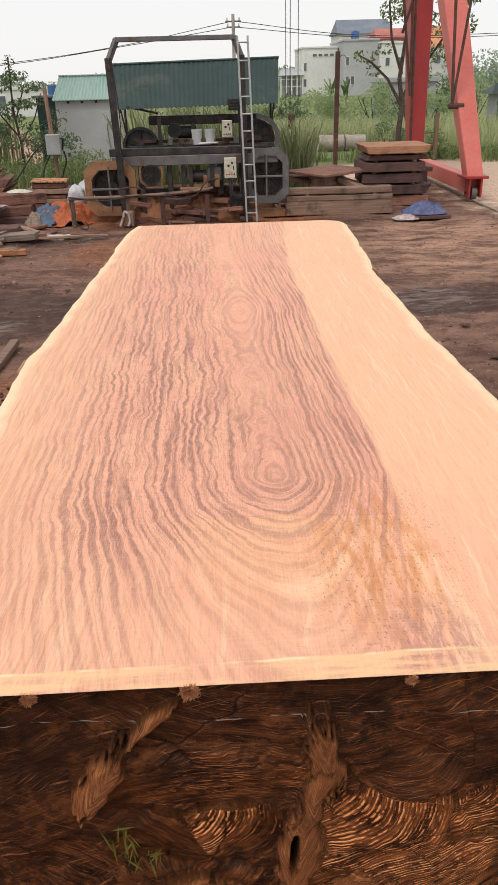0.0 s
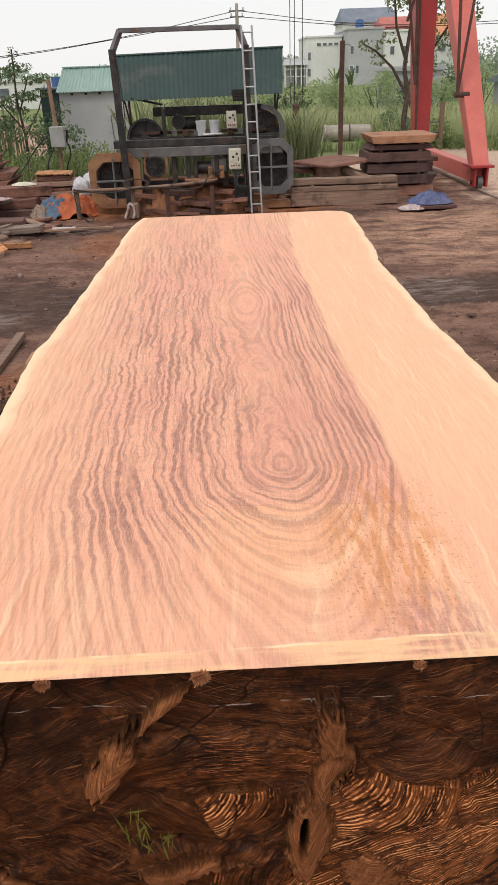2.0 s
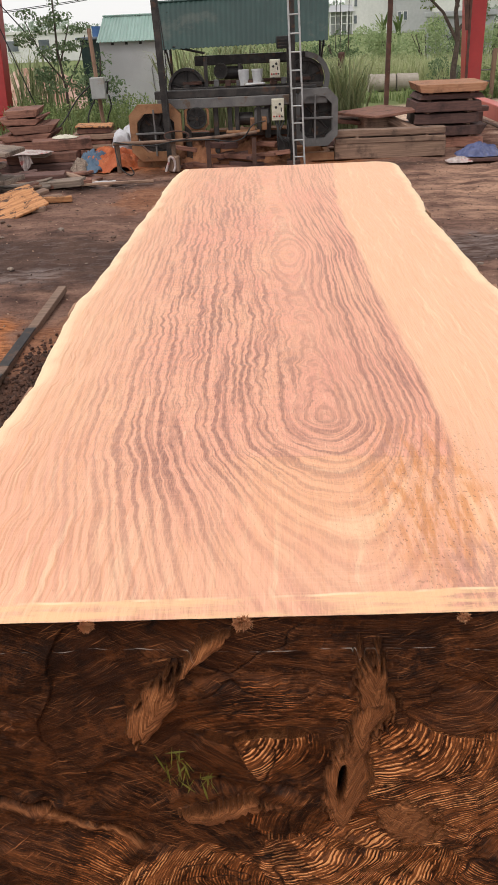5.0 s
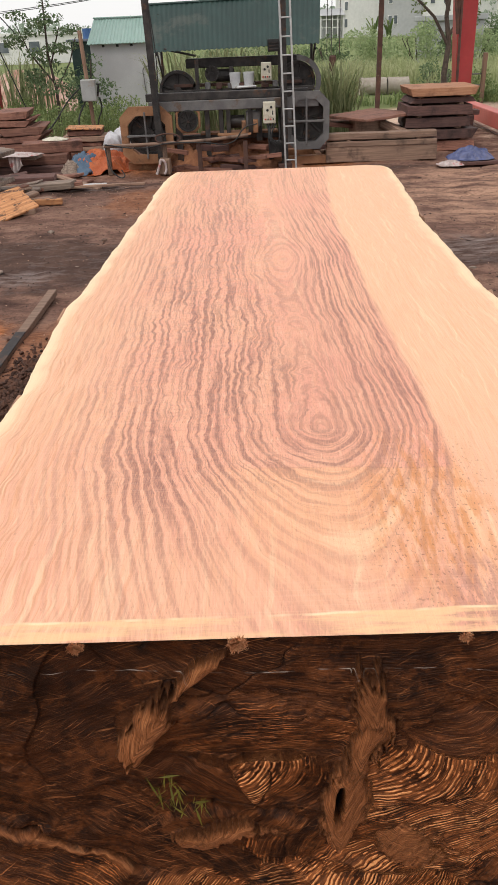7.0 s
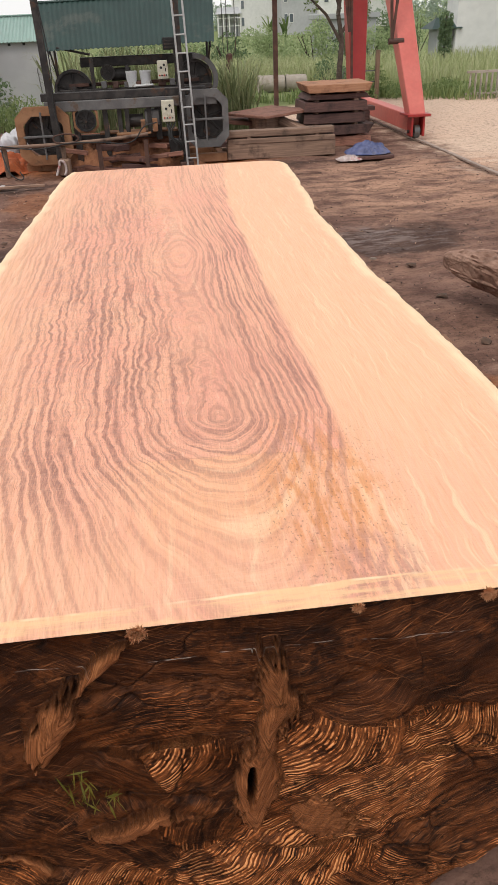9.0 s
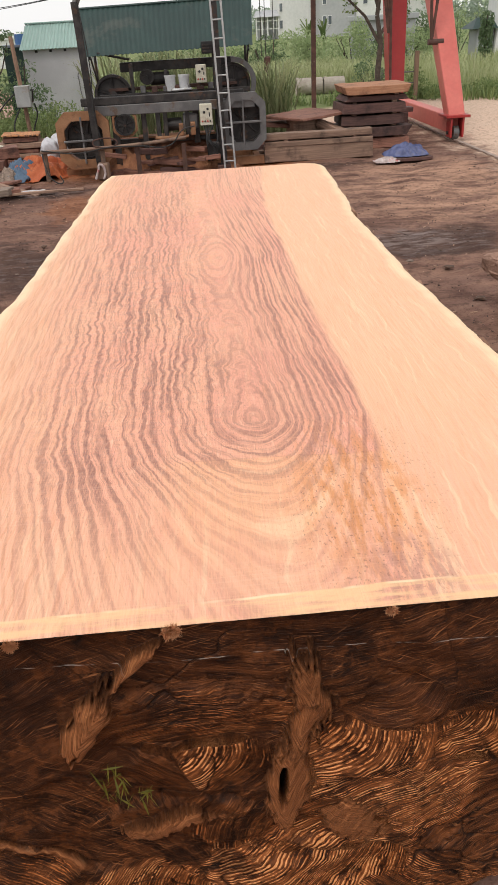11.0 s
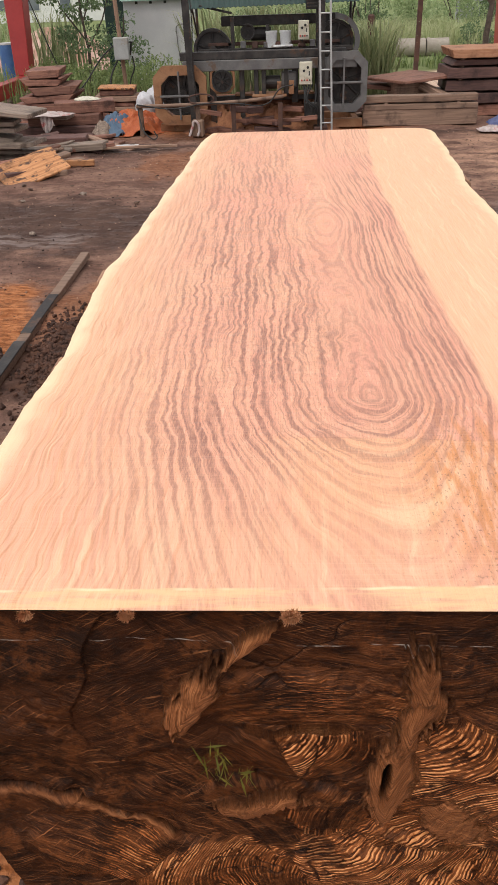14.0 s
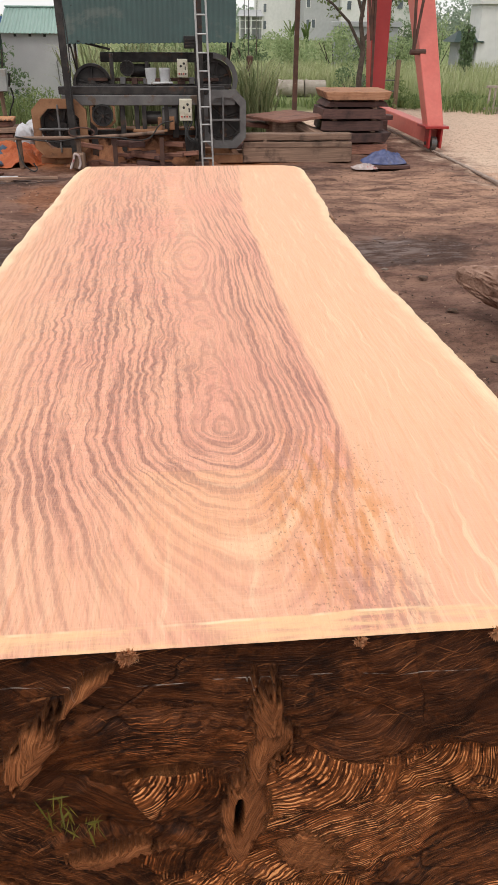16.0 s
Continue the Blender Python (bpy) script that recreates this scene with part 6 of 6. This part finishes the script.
tree("tree", -4.36, 19.0, [[(0, 0, 0), (0.03, 0, 0.9), (-0.05, 0, 1.7), (0.0, 0, 2.75)], [(0, 0, 0.9), (0.4, 0.1, 1.5), (0.6, 0.1, 2.0)], [(0, 0, 1.1), (-0.45, 0, 1.7), (-0.7, 0.1, 2.3)], [(0, 0, 1.5), (0.3, -0.1, 2.2)]], lob + [(0.0, 0, 2.6, 0.14, 0.14, 0.22), (-0.05, 0, 2.3, 0.2, 0.2, 0.15)], 2600, 0.047, M_LEAF, "slender young tree with dark drooping leaves", 8, 0.04)
# shrub beside it
lob = [(rs0.uniform(-0.5, 0.5), rs0.uniform(-0.3, 0.3), rs0.uniform(0.4, 1.5), 0.28, 0.25, 0.2) for _ in range(12)]
tree("tree", -3.75, 20.0, [[(0, 0, 0), (0.0, 0, 0.7), (0.1, 0, 1.5)], [(0, 0, 0.5), (-0.3, 0, 1.2)]], lob, 700, 0.05, M_LEAF, "low dark shrubby tree by the shed", 9, 0.03)
# gnarled tree behind the crane
lob = [(-0.95, 0, 2.62, 0.30, 0.3, 0.16), (-0.7, 0.1, 2.3, 0.22, 0.2, 0.14), (-0.45, 0, 2.75, 0.25, 0.2, 0.16), (0.55, 0, 2.0, 0.22, 0.2, 0.32), (0.6, 0, 2.6, 0.3, 0.3, 0.35), (0.9, 0, 3.3, 0.4, 0.3, 0.3), (1.25, 0, 2.75, 0.35, 0.3, 0.3), (1.5, 0.1, 3.3, 0.35, 0.3, 0.3), (0.2, 0, 3.6, 0.4, 0.3, 0.3), (-0.35, 0, 3.6, 0.35, 0.3, 0.3), (1.3, 0, 3.9, 0.6, 0.4, 0.3)]
tree("tree", 4.98, 20.9, [[(0.05, 0, 0), (0.0, 0, 0.8), (0.06, 0, 1.5), (-0.05, 0, 2.1), (0.05, 0, 3.0), (0.2, 0, 4.0)], [(0.02, 0, 1.5), (-0.35, 0, 2.1), (-0.8, 0, 2.5), (-1.1, 0, 2.65)], [(0.05, 0, 1.7), (0.5, 0, 2.3), (1.0, 0, 3.0), (1.5, 0, 3.7)], [(0, 0, 2.2), (-0.3, 0, 3.0), (-0.4, 0, 3.8)]], lob, 1500, 0.06, M_LEAFLIGHT, "gnarled dark tree with sparse light leaves", 11, 0.085)
# narrow clipped conifer by the white house
lob = [(0, 0, 0.25 + 0.3 * k, 0.28, 0.28, 0.3) for k in range(6)]
tree("tree", 11.55, 31.5, [[(0, 0, 0), (0, 0, 1.9)]], lob, 2600, 0.06, M_LEAF, "narrow dark green columnar tree", 13, 0.05)

# cane grass behind the saw and beside the crane leg
sp = np.concatenate([scatter(620, -1.7, 1.1, 16.0, 17.6, 3)])
tagged(blades("cane_grass", sp, 1.3, 2.15, 0.018, 0.65, M_CANE, "tall yellow-green cane grass behind the saw", seed=5), category="grass", kind="stuff")
rsb = np.random.RandomState(41)
sp = np.stack([1.85 + rsb.normal(0, 0.17, 260), 16.6 + rsb.normal(0, 0.2, 260)], -1)
tagged(blades("grass_tuft", sp, 0.9, 1.75, 0.016, 0.62, M_CANE, "arching tuft of tall green grass", seed=6), category="grass", kind="stuff")
sp = np.stack([-5.75 + rsb.normal(0, 0.35, 130), 21.3 + rsb.normal(0, 0.3, 130)], -1)
tagged(blades("grass_tuft", sp, 1.0, 2.1, 0.018, 0.55, M_CANE, "arching tuft of tall grass beside the crane leg", seed=7), category="grass", kind="stuff")
sp = np.stack([-7.4 + rsb.normal(0, 0.4, 90), 21.4 + rsb.normal(0, 0.3, 90)], -1)
tagged(blades("grass_tuft", sp, 1.0, 2.0, 0.018, 0.55, M_CANE, "tall grass behind the crane leg", seed=8), category="grass", kind="stuff")
# weeds along the shed
lob = [(x, rs0.uniform(17.6, 20.5), rs0.uniform(0.15, 0.5), 0.38, 0.35, 0.26) for x in np.linspace(-5.6, -1.6, 42)]
tagged(leaf_cloud("weeds", lob, 8200, 0.042, M_WEED, None, "dense low leafy weeds along the shed", 21), category="weeds", kind="stuff")
tagged(blades("weed_grass", scatter(1300, -6.5, -1.4, 16.8, 21.0, 23, 0.2), 0.25, 0.75, 0.010, 0.5, M_WEED, "green grass among weeds by the shed", seed=24), category="grass", kind="stuff")
# field of tall grass behind the lane
sp = np.concatenate([scatter(15000, 5.2, 17.0, 23.0, 34.0, 31, 0.4), scatter(8000, 1.6, 6.2, 26.6, 34.0, 32, 0.35), scatter(1200, -3, 2.0, 24.5, 36, 33, 0.3)])
tagged(blades("field_grass", sp, 0.25, 0.95, 0.010, 0.55, M_GRASS, "tall yellow-green field grass", seed=34), category="grass", kind="stuff")
sp = np.concatenate([scatter(1800, 4.9, 9.5, 21.3, 23.6, 35, 0.1), scatter(900, 1.5, 4.5, 21.8, 23.2, 36, 0.1), scatter(500, 8.0, 12.0, 20.6, 22.0, 37, 0.1)])
tagged(blades("verge_grass", sp, 0.12, 0.42, 0.014, 0.7, M_WEED, "low green grass along the sandy lane", seed=38), category="grass", kind="stuff")
lob = [(rs0.uniform(5.1, 9.0), rs0.uniform(21.9, 23.4), rs0.uniform(0.1, 0.3), 0.3, 0.25, 0.18) for _ in range(22)] + [(6.3, 22.6, 0.5, 0.4, 0.3, 0.4), (6.6, 22.8, 0.3, 0.4, 0.3, 0.3)]
tagged(leaf_cloud("verge_weeds", lob, 3600, 0.045, M_WEED, None, "green weeds at the field's edge", 39), category="weeds", kind="stuff")


def bush(x, y, w, h, count, mat, label, seed, leaf=0.11):
    rs = np.random.RandomState(seed)
    lob = [(rs.uniform(-w, w) * 0.7, rs.uniform(-0.6, 0.6), h * rs.uniform(0.2, 0.85), w * 0.33, 0.5, h * 0.22) for _ in range(11)]
    ob = thing("bush", label, "bush", "bushes behind the field", (x, y, 0))
    for k in range(4):
        part("stem", rod_bm((rs.uniform(-0.2, 0.2), 0, 0), (rs.uniform(-w, w) * 0.5, 0, h * 0.7), 0.03, 0.012, 6), M_TRUNK, ob)
    leaf_cloud("foliage", lob, count, leaf, mat, ob, "", seed)


for k, (x, y, w, h, mat, lab) in enumerate(((5.0, 34, 1.2, 1.75, M_BUSH, "bright green bush behind the grass field"), (6.7, 33, 1.3, 2.0, M_BUSH, "bright green bush behind the grass field"), (8.3, 34.5, 1.2, 1.8, M_LEAF, "darker green bush behind the field"), (9.8, 36, 1.6, 2.1, M_BUSH, "bright green bush behind the grass field"), (3.4, 35, 1.3, 1.6, M_LEAF, "darker green bush behind the field"), (1.6, 36, 1.5, 1.7, M_BUSH, "bright green bush behind the grass field"), (5.6, 25.2, 0.5, 0.95, M_LEAF, "small dark bush in the grass"), (-0.5, 37, 1.8, 1.7, M_LEAF, "darker green bush behind the field"), (12.2, 39, 1.8, 2.4, M_LEAF, "darker green bush behind the field"), (14.6, 44, 2.2, 2.6, M_BUSH, "bright green bush behind the grass field"), (-11.5, 34, 1.2, 1.5, M_BUSH, "pale green bush past the shed"), (5.0, 21.6, 0.5, 0.9, M_LEAF, "small dark bush by the old tree"))):
    bush(x, y, w, h, 2600 if w > 0.6 else 900, mat, lab, 50 + k, 0.06 if w > 0.6 else 0.045)
# banana-like plants with broad blades
for k, (x, y) in enumerate(((6.2, 41), (7.1, 42), (8.6, 41))):
    ob = thing("banana_plant", "broad-leaved banana plant behind the bushes", "plant", "banana plants", (x, y, 0))
    part("stem", rod_bm((0, 0, 0), (0, 0, 1.6), 0.11, 0.07), M_BUSH, ob)
    spots = np.zeros((11, 2)) + np.random.RandomState(70 + k).normal(0, 0.05, (11, 2))
    blades("leaves", spots, 0.7, 1.25, 0.06, 1.0, M_LEAFLIGHT, "", ob, 71 + k, 1.2)
# distant woods on rising land
rs1 = np.random.RandomState(77)
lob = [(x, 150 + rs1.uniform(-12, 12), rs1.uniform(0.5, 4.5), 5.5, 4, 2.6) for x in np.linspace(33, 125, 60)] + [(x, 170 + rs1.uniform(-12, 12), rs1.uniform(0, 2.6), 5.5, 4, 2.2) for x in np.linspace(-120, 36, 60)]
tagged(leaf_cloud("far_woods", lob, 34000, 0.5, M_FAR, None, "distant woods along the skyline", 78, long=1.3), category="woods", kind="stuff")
M_MOUND = surf("pink_earth_mound", (0.42, 0.23, 0.165), (0.66, 0.46, 0.38), 2.5, 0.9, bump=0.8, fine=20, lift=0.03)
u = np.linspace(-1, 1, 40)
U, V = np.meshgrid(u, u)
Zm = 1.25 * np.exp(-(U**2 + V**2) * 3.2) * (1 + 0.5 * fractal(U, V, 2.5, 83, 4)) - 0.06
tagged(raw("earth_mound", np.stack([-7.2 + 3.2 * U, 26.5 + 2.4 * V, Zm], -1).reshape(-1, 3).tolist(), grid_faces(40, 40), M_MOUND, None, "bare pinkish mound of heaped earth", True), category="mound")


# ---- shed and outbuildings ----
shed = thing("shed", "small pale grey shed with mint sheet roof", "shed")
part("wall", box_bm(-3.93, -2.28, 21.6, 23.4, 0.0, 1.83, 0.01), M_PLASTER, shed)
rv = []
for i in range(61):
    q = i / 60
    z = 0.014 * math.sin(q * 2 * math.pi * 20)
    rv += [(-3.98 + 1.78 * q, 21.46, 1.80 + z), (-3.90 + 1.64 * q, 22.5, 2.37 + z), (-3.98 + 1.78 * q, 23.55, 1.80 + z)]
rf = [(3 * i + k, 3 * i + 3 + k, 3 * i + 4 + k, 3 * i + 1 + k) for i in range(60) for k in (0, 1)]
raw("roof", rv, rf, M_MINT, shed, "mint green corrugated roof").modifiers.new("thick", "SOLIDIFY").thickness = 0.01
part("ridge_cap", box_bm(-3.92, -2.24, 22.44, 22.56, 2.365, 2.40, 0.01), M_MINT, shed)
raw("gable", [(-3.93, 21.6, 1.86), (-3.93, 23.4, 1.86), (-3.93, 22.5, 2.34)], [(0, 1, 2)], M_PLASTER, shed)
for k in range(3):
    part("vent", box_bm(-3.62 + 0.36 * k, -3.555 + 0.36 * k, 21.58, 21.605, 1.72, 1.78, 0.002), M_BLACK, shed, "small dark vent hole")
tube("conduit", [(-2.55, 21.55, 0.3), (-2.62, 21.55, 1.0), (-2.6, 21.55, 1.22), (-2.4, 21.55, 1.26)], 0.012, M_GREYSTEEL, shed)
booth = thing("booth", "dark green-grey booth with a blue water tank", "hut")
part("wall", box_bm(-4.75, -4.05, 23.2, 24.4, 0.0, 1.85, 0.01), M_GREENROOF, booth)
part("roof", box_bm(-4.85, -3.98, 23.1, 24.5, 1.85, 1.91, 0.01), M_SLATE, booth)
part("tank", rod_bm((-4.35, 23.7, 1.91), (-4.35, 23.7, 2.16), 0.13, seg=20), M_BLUE, booth, "blue plastic water tank")
drum = thing("drum", "blue plastic drum beside the crane leg", "drum")
part("barrel", rod_bm((-6.72, 20.6, 0.0), (-6.72, 20.6, 0.98), 0.2, seg=22), M_BLUE, drum)
part("lid", rod_bm((-6.72, 20.6, 0.98), (-6.72, 20.6, 1.02), 0.205, seg=22), M_WHITE, drum)

sb = thing("switch_box", "grey electric switch box on a wooden post", "switch box")
bm = rod_bm((-3.20, 17.12, 0.0), (-3.27, 17.12, 2.12), 0.042, seg=8)
part("post", bm, M_WOODPOST, sb)
case = part("case", box_bm(-3.34, -3.04, 16.88, 17.08, 0.84, 1.24, 0.008), M_BOXGREY, sb)
part("door", box_bm(-3.33, -3.05, 16.868, 16.882, 0.85, 1.23, 0.004), M_BOXGREY, sb)
part("lever", rod_bm((-3.03, 16.98, 0.92), (-2.99, 16.98, 1.16), 0.018, seg=8), M_STEEL, sb)
part("lever_arm", rod_bm((-3.05, 16.98, 1.15), (-2.96, 16.98, 1.15), 0.012, seg=8), M_STEEL, sb)
tube("cable", [(-3.3, 17.0, 0.84), (-3.45, 16.9, 0.55), (-3.5, 16.8, 0.2), (-3.7, 16.5, 0.04)], 0.016, M_BLACK, sb)
tube("cable", [(-3.36, 17.0, 1.1), (-3.6, 16.9, 0.9), (-4.0, 16.6, 0.4), (-4.2, 16.4, 0.25)], 0.014, M_BLACK, sb)
tube("cable", [(-3.0, 17.0, 0.9), (-2.98, 17.0, 0.7), (-3.08, 17.0, 0.45), (-3.12, 17.0, 0.1)], 0.014, M_BLACK, sb)

# pipes lying in the field
for x0, x1, r, dz in ((3.55, 4.38, 0.25, 0.06), (4.42, 5.08, 0.245, 0.0)):
    ob = thing("concrete_pipe", "short old concrete pipe lying in grass", "pipe", "concrete pipes")
    bm = bmesh.new()
    n = 28
    ring = [[bm.verts.new((x, 26 + q * math.cos(2 * math.pi * i / n), r + q * math.sin(2 * math.pi * i / n))) for x, q in ((x0, r), (x1, r), (x1, r * 0.8), (x0, r * 0.8))] for i in range(n)]
    for i in range(n):
        for k in range(4):
            bm.faces.new((ring[i][k], ring[(i + 1) % n][k], ring[(i + 1) % n][(k + 1) % 4], ring[i][(k + 1) % 4]))
    bmesh.ops.recalc_face_normals(bm, faces=bm.faces)
    part("shell", bm, M_CONCRETE, ob)
    part("collar", rod_bm((x0 + 0.03, 26, r), (x0 + 0.09, 26, r), r * 1.06, seg=28), M_CONCRETE, ob)

# field fences
fence = thing("railing", "pale low concrete railing at the lane's edge", "fence")
for k in range(7):
    part("baluster", box_bm(8.50 + 0.15 * k, 8.54 + 0.15 * k, 20.95, 21.0, 0.0, 0.66, 0.004), M_CONCRETE, fence)
part("top_rail", box_bm(8.42, 9.6, 20.94, 21.01, 0.62, 0.68, 0.004), M_CONCRETE, fence)
part("low_rail", box_bm(8.42, 9.6, 20.945, 21.005, 0.10, 0.15, 0.004), M_CONCRETE, fence)
crumple("cloth", 9.35, 20.2, 0.35, 0.3, 0.45, M_WHITE, "white sheet thrown over a low heap", 87, category="sheet")
wf = thing("wire_fence", "old grey post with a thin rail fence", "fence")
part("post", box_bm(6.30, 6.41, 22.2, 22.3, 0.0, 1.22, 0.006), M_WOODPOST, wf)
for z in (0.45, 0.72):
    part("rail", rod_bm((5.4, 22.25, z), (6.35, 22.25, z), 0.016, seg=6), M_GREYSTEEL, wf)
part("post", box_bm(5.38, 5.43, 22.22, 22.28, 0.0, 0.8, 0.004), M_GREYSTEEL, wf)


def house(name, label, x0, x1, y0, y1, h, wall, windows=(), flat=True, roof=None, rise=0.0):
    """windows: (x, z, width, height) on the near side."""
    ob = thing(name, label, "house")
    part("wall", box_bm(x0, x1, y0, y1, 0, h, 0.02), wall, ob)
    if flat:
        part("parapet", box_bm(x0 - 0.12, x1 + 0.12, y0 - 0.12, y1 + 0.12, h, h + 0.22, 0.02), wall, ob)
    else:
        yc = (y0 + y1) / 2
        v = [(x0 - 0.3, y0 - 0.3, h), (x1 + 0.3, y0 - 0.3, h), (x1 + 0.1, yc, h + rise), (x0 + 0.1, yc, h + rise), (x0 - 0.3, y1 + 0.3, h), (x1 + 0.3, y1 + 0.3, h)]
        raw("roof", v, [(0, 1, 2, 3), (3, 2, 5, 4), (0, 3, 4), (1, 5, 2), (0, 4, 5, 1)], roof, ob)
    for x, z, w, hh in windows:
        win = part("window", box_bm(x - w / 2 - 0.06, x + w / 2 + 0.06, y0 - 0.05, y0 + 0.05, z - 0.06, z + hh + 0.06, 0.01), M_HOUSE, ob)
        part("pane", box_bm(x - w / 2, x + w / 2, y0 - 0.07, y0 - 0.045, z, z + hh, 0.004), M_GLASSDARK, win)
    return ob


house("house", "plain white flat-roofed town house far off", 12.4, 17.0, 110, 120, 5.7, M_HOUSE, [(14.0 + 0.75 * k, 4.75, 0.5, 0.3) for k in range(4)] + [(12.75, 3.1, 0.35, 0.9), (12.75, 1.2, 0.35, 0.9)])
house("house", "tall pale town house with a grey side wall", 17.2, 21.6, 106, 118, 6.3, M_HOUSEGREY, [(17.7, 3.6, 0.4, 0.9), (18.4, 1.4, 0.4, 0.9), (17.7, 1.4, 0.4, 0.9)])
house("house", "cream town house beside the grey one", 21.65, 26.5, 105, 117, 5.9, M_HOUSE, [(22.6, 3.4, 0.5, 0.9), (24.2, 3.4, 0.5, 0.9), (22.6, 1.2, 0.5, 0.9), (24.2, 1.2, 0.5, 0.9), (25.6, 3.4, 0.5, 0.9)])
house("house", "house with a blue-grey hipped roof far behind", 19.6, 27.5, 126, 134, 8.0, M_HOUSE, [], False, M_SLATE, 2.1)
house("house", "house with a red tiled roof far off", 24.0, 28.5, 119, 125, 7.0, M_TILE, [(25.3, 6.0, 0.9, 0.7), (26.8, 6.0, 0.9, 0.7)], False, M_TILE, 1.4)
tank = thing("water_tank", "blue water tank on a far roof", "tank")
part("barrel", rod_bm((19.6, 112, 6.52), (19.6, 112, 7.6), 0.55, seg=18), M_BLUE, tank)
part("lid", rod_bm((19.6, 112, 7.6), (19.6, 112, 7.72), 0.3, seg=18), M_BLUE, tank)
pav = thing("pavilion", "small white framed pavilion with pale gable roof", "house")
raw("roof", [(9.3, 109.6, 2.6), (12.6, 109.6, 2.6), (12.3, 111, 3.35), (9.6, 111, 3.35), (9.3, 112.4, 2.6), (12.6, 112.4, 2.6)], [(0, 1, 2, 3), (3, 2, 5, 4), (0, 3, 4), (1, 5, 2), (0, 4, 5, 1)], M_HOUSEGREY, pav)
for k in range(5):
    part("column", box_bm(9.45 + 0.72 * k, 9.60 + 0.72 * k, 109.8, 109.95, 0, 2.6, 0.01), M_HOUSE, pav)
part("back_wall", box_bm(9.6, 12.3, 112.0, 112.2, 0, 2.6, 0.01), M_HOUSEGREY, pav)
for k in range(2):
    part("rail", box_bm(9.45, 12.5, 109.78, 109.84, 1.2 + 0.9 * k, 1.28 + 0.9 * k, 0.005), M_HOUSE, pav)
# invented pale block, windows too, in place of bright haze low behind the mound
house("house", "added pale block standing in for haze beyond the mound", -30.0, -9.6, 64, 70, 1.9, M_HOUSE, [(-16.0 - 2.4 * k, 0.8, 0.8, 0.7) for k in range(5)])
wh = house("house", "long low white-washed house beyond the field", 12.9, 20.5, 34, 35.3, 2.75, M_HOUSE, [(15.8, 1.0, 0.7, 1.0)])
house("house", "low grey outbuilding with sloping green roof", 12.15, 12.85, 34.2, 35.2, 1.4, M_HOUSEGREY, [], False, M_GREENROOF, 0.4)
house("house", "low pale wall of an outbuilding past the field", 8.4, 10.6, 38, 42, 1.9, M_HOUSEGREY, [])
house("house", "distant house with an orange tiled roof", 37.5, 42.0, 140, 146, 6.5, M_HOUSE, [(38.6, 4.0, 0.9, 1.2), (40.6, 4.0, 0.9, 1.2)], False, surf("orange_roof_tiles", (0.62, 0.26, 0.13), (0.72, 0.34, 0.18), 0.8, 0.8), 3.2)

# power line
up = thing("utility_pole", "concrete utility pole with cross arms", "pole")
part("shaft", rod_bm((1.32, 40, 0), (1.32, 40, 4.95), 0.11, 0.075, seg=10), M_CONCRETE, up)
for z, w in ((4.62, 0.36), (4.38, 0.32)):
    part("cross_arm", box_bm(1.32 - w, 1.32 + w, 39.95, 40.05, z, z + 0.06, 0.005), M_GREYSTEEL, up)
    for s in (-0.8, 0.8):
        part("insulator", rod_bm((1.32 + s * w, 40, z + 0.06), (1.32 + s * w, 40, z + 0.18), 0.035, seg=8), M_WHITE, up)
for z, dz in ((4.66, 0.0), (4.42, -0.02)):
    pl = thing("power_cable", "black power cable strung from the pole", "cable")
    tube("span", [(-26.0, 40, 2.2 + dz), (-9.7, 40, 3.12 + dz * 3), (-4.0, 40, 3.75 + dz * 2), (1.32, 40, z)], 0.015, M_BLACK, pl)
    tube("span", [(1.32, 40, z), (7.0, 40, 3.98 + dz * 4), (13.9, 40, 3.9 + dz * 5), (30.0, 40, 4.6)], 0.015, M_BLACK, pl)

for a, b in (((-5.95, 19.0, 3.25), (-5.10, 19.0, 0.60)), ((-6.3, 19.4, 3.5), (-5.0, 19.4, 1.9))):
    gw = thing("guy_wire", "thin black guy wire beside the crane leg", "wire", "guy wires")
    tube("strand", [a, [(p + q) / 2 - 0.02 * (k == 2) for k, (p, q) in enumerate(zip(a, b))], b], 0.012, M_BLACK, gw)

# green twig with leaves stuck on the log's end
M_SPRIG = leaf_material("olive_sprig_leaves", (0.11, 0.105, 0.014), (0.34, 0.29, 0.05))
tw = thing("leaf_sprig", "small green sprig caught on the log end", "leaves")
leaf_cloud("leaves", [(-0.125, 1.045, 0.71, 0.035, 0.006, 0.06), (-0.08, 1.045, 0.65, 0.04, 0.006, 0.04)], 46, 0.0055, M_SPRIG, tw, "", 91, 1.6, 9.0)
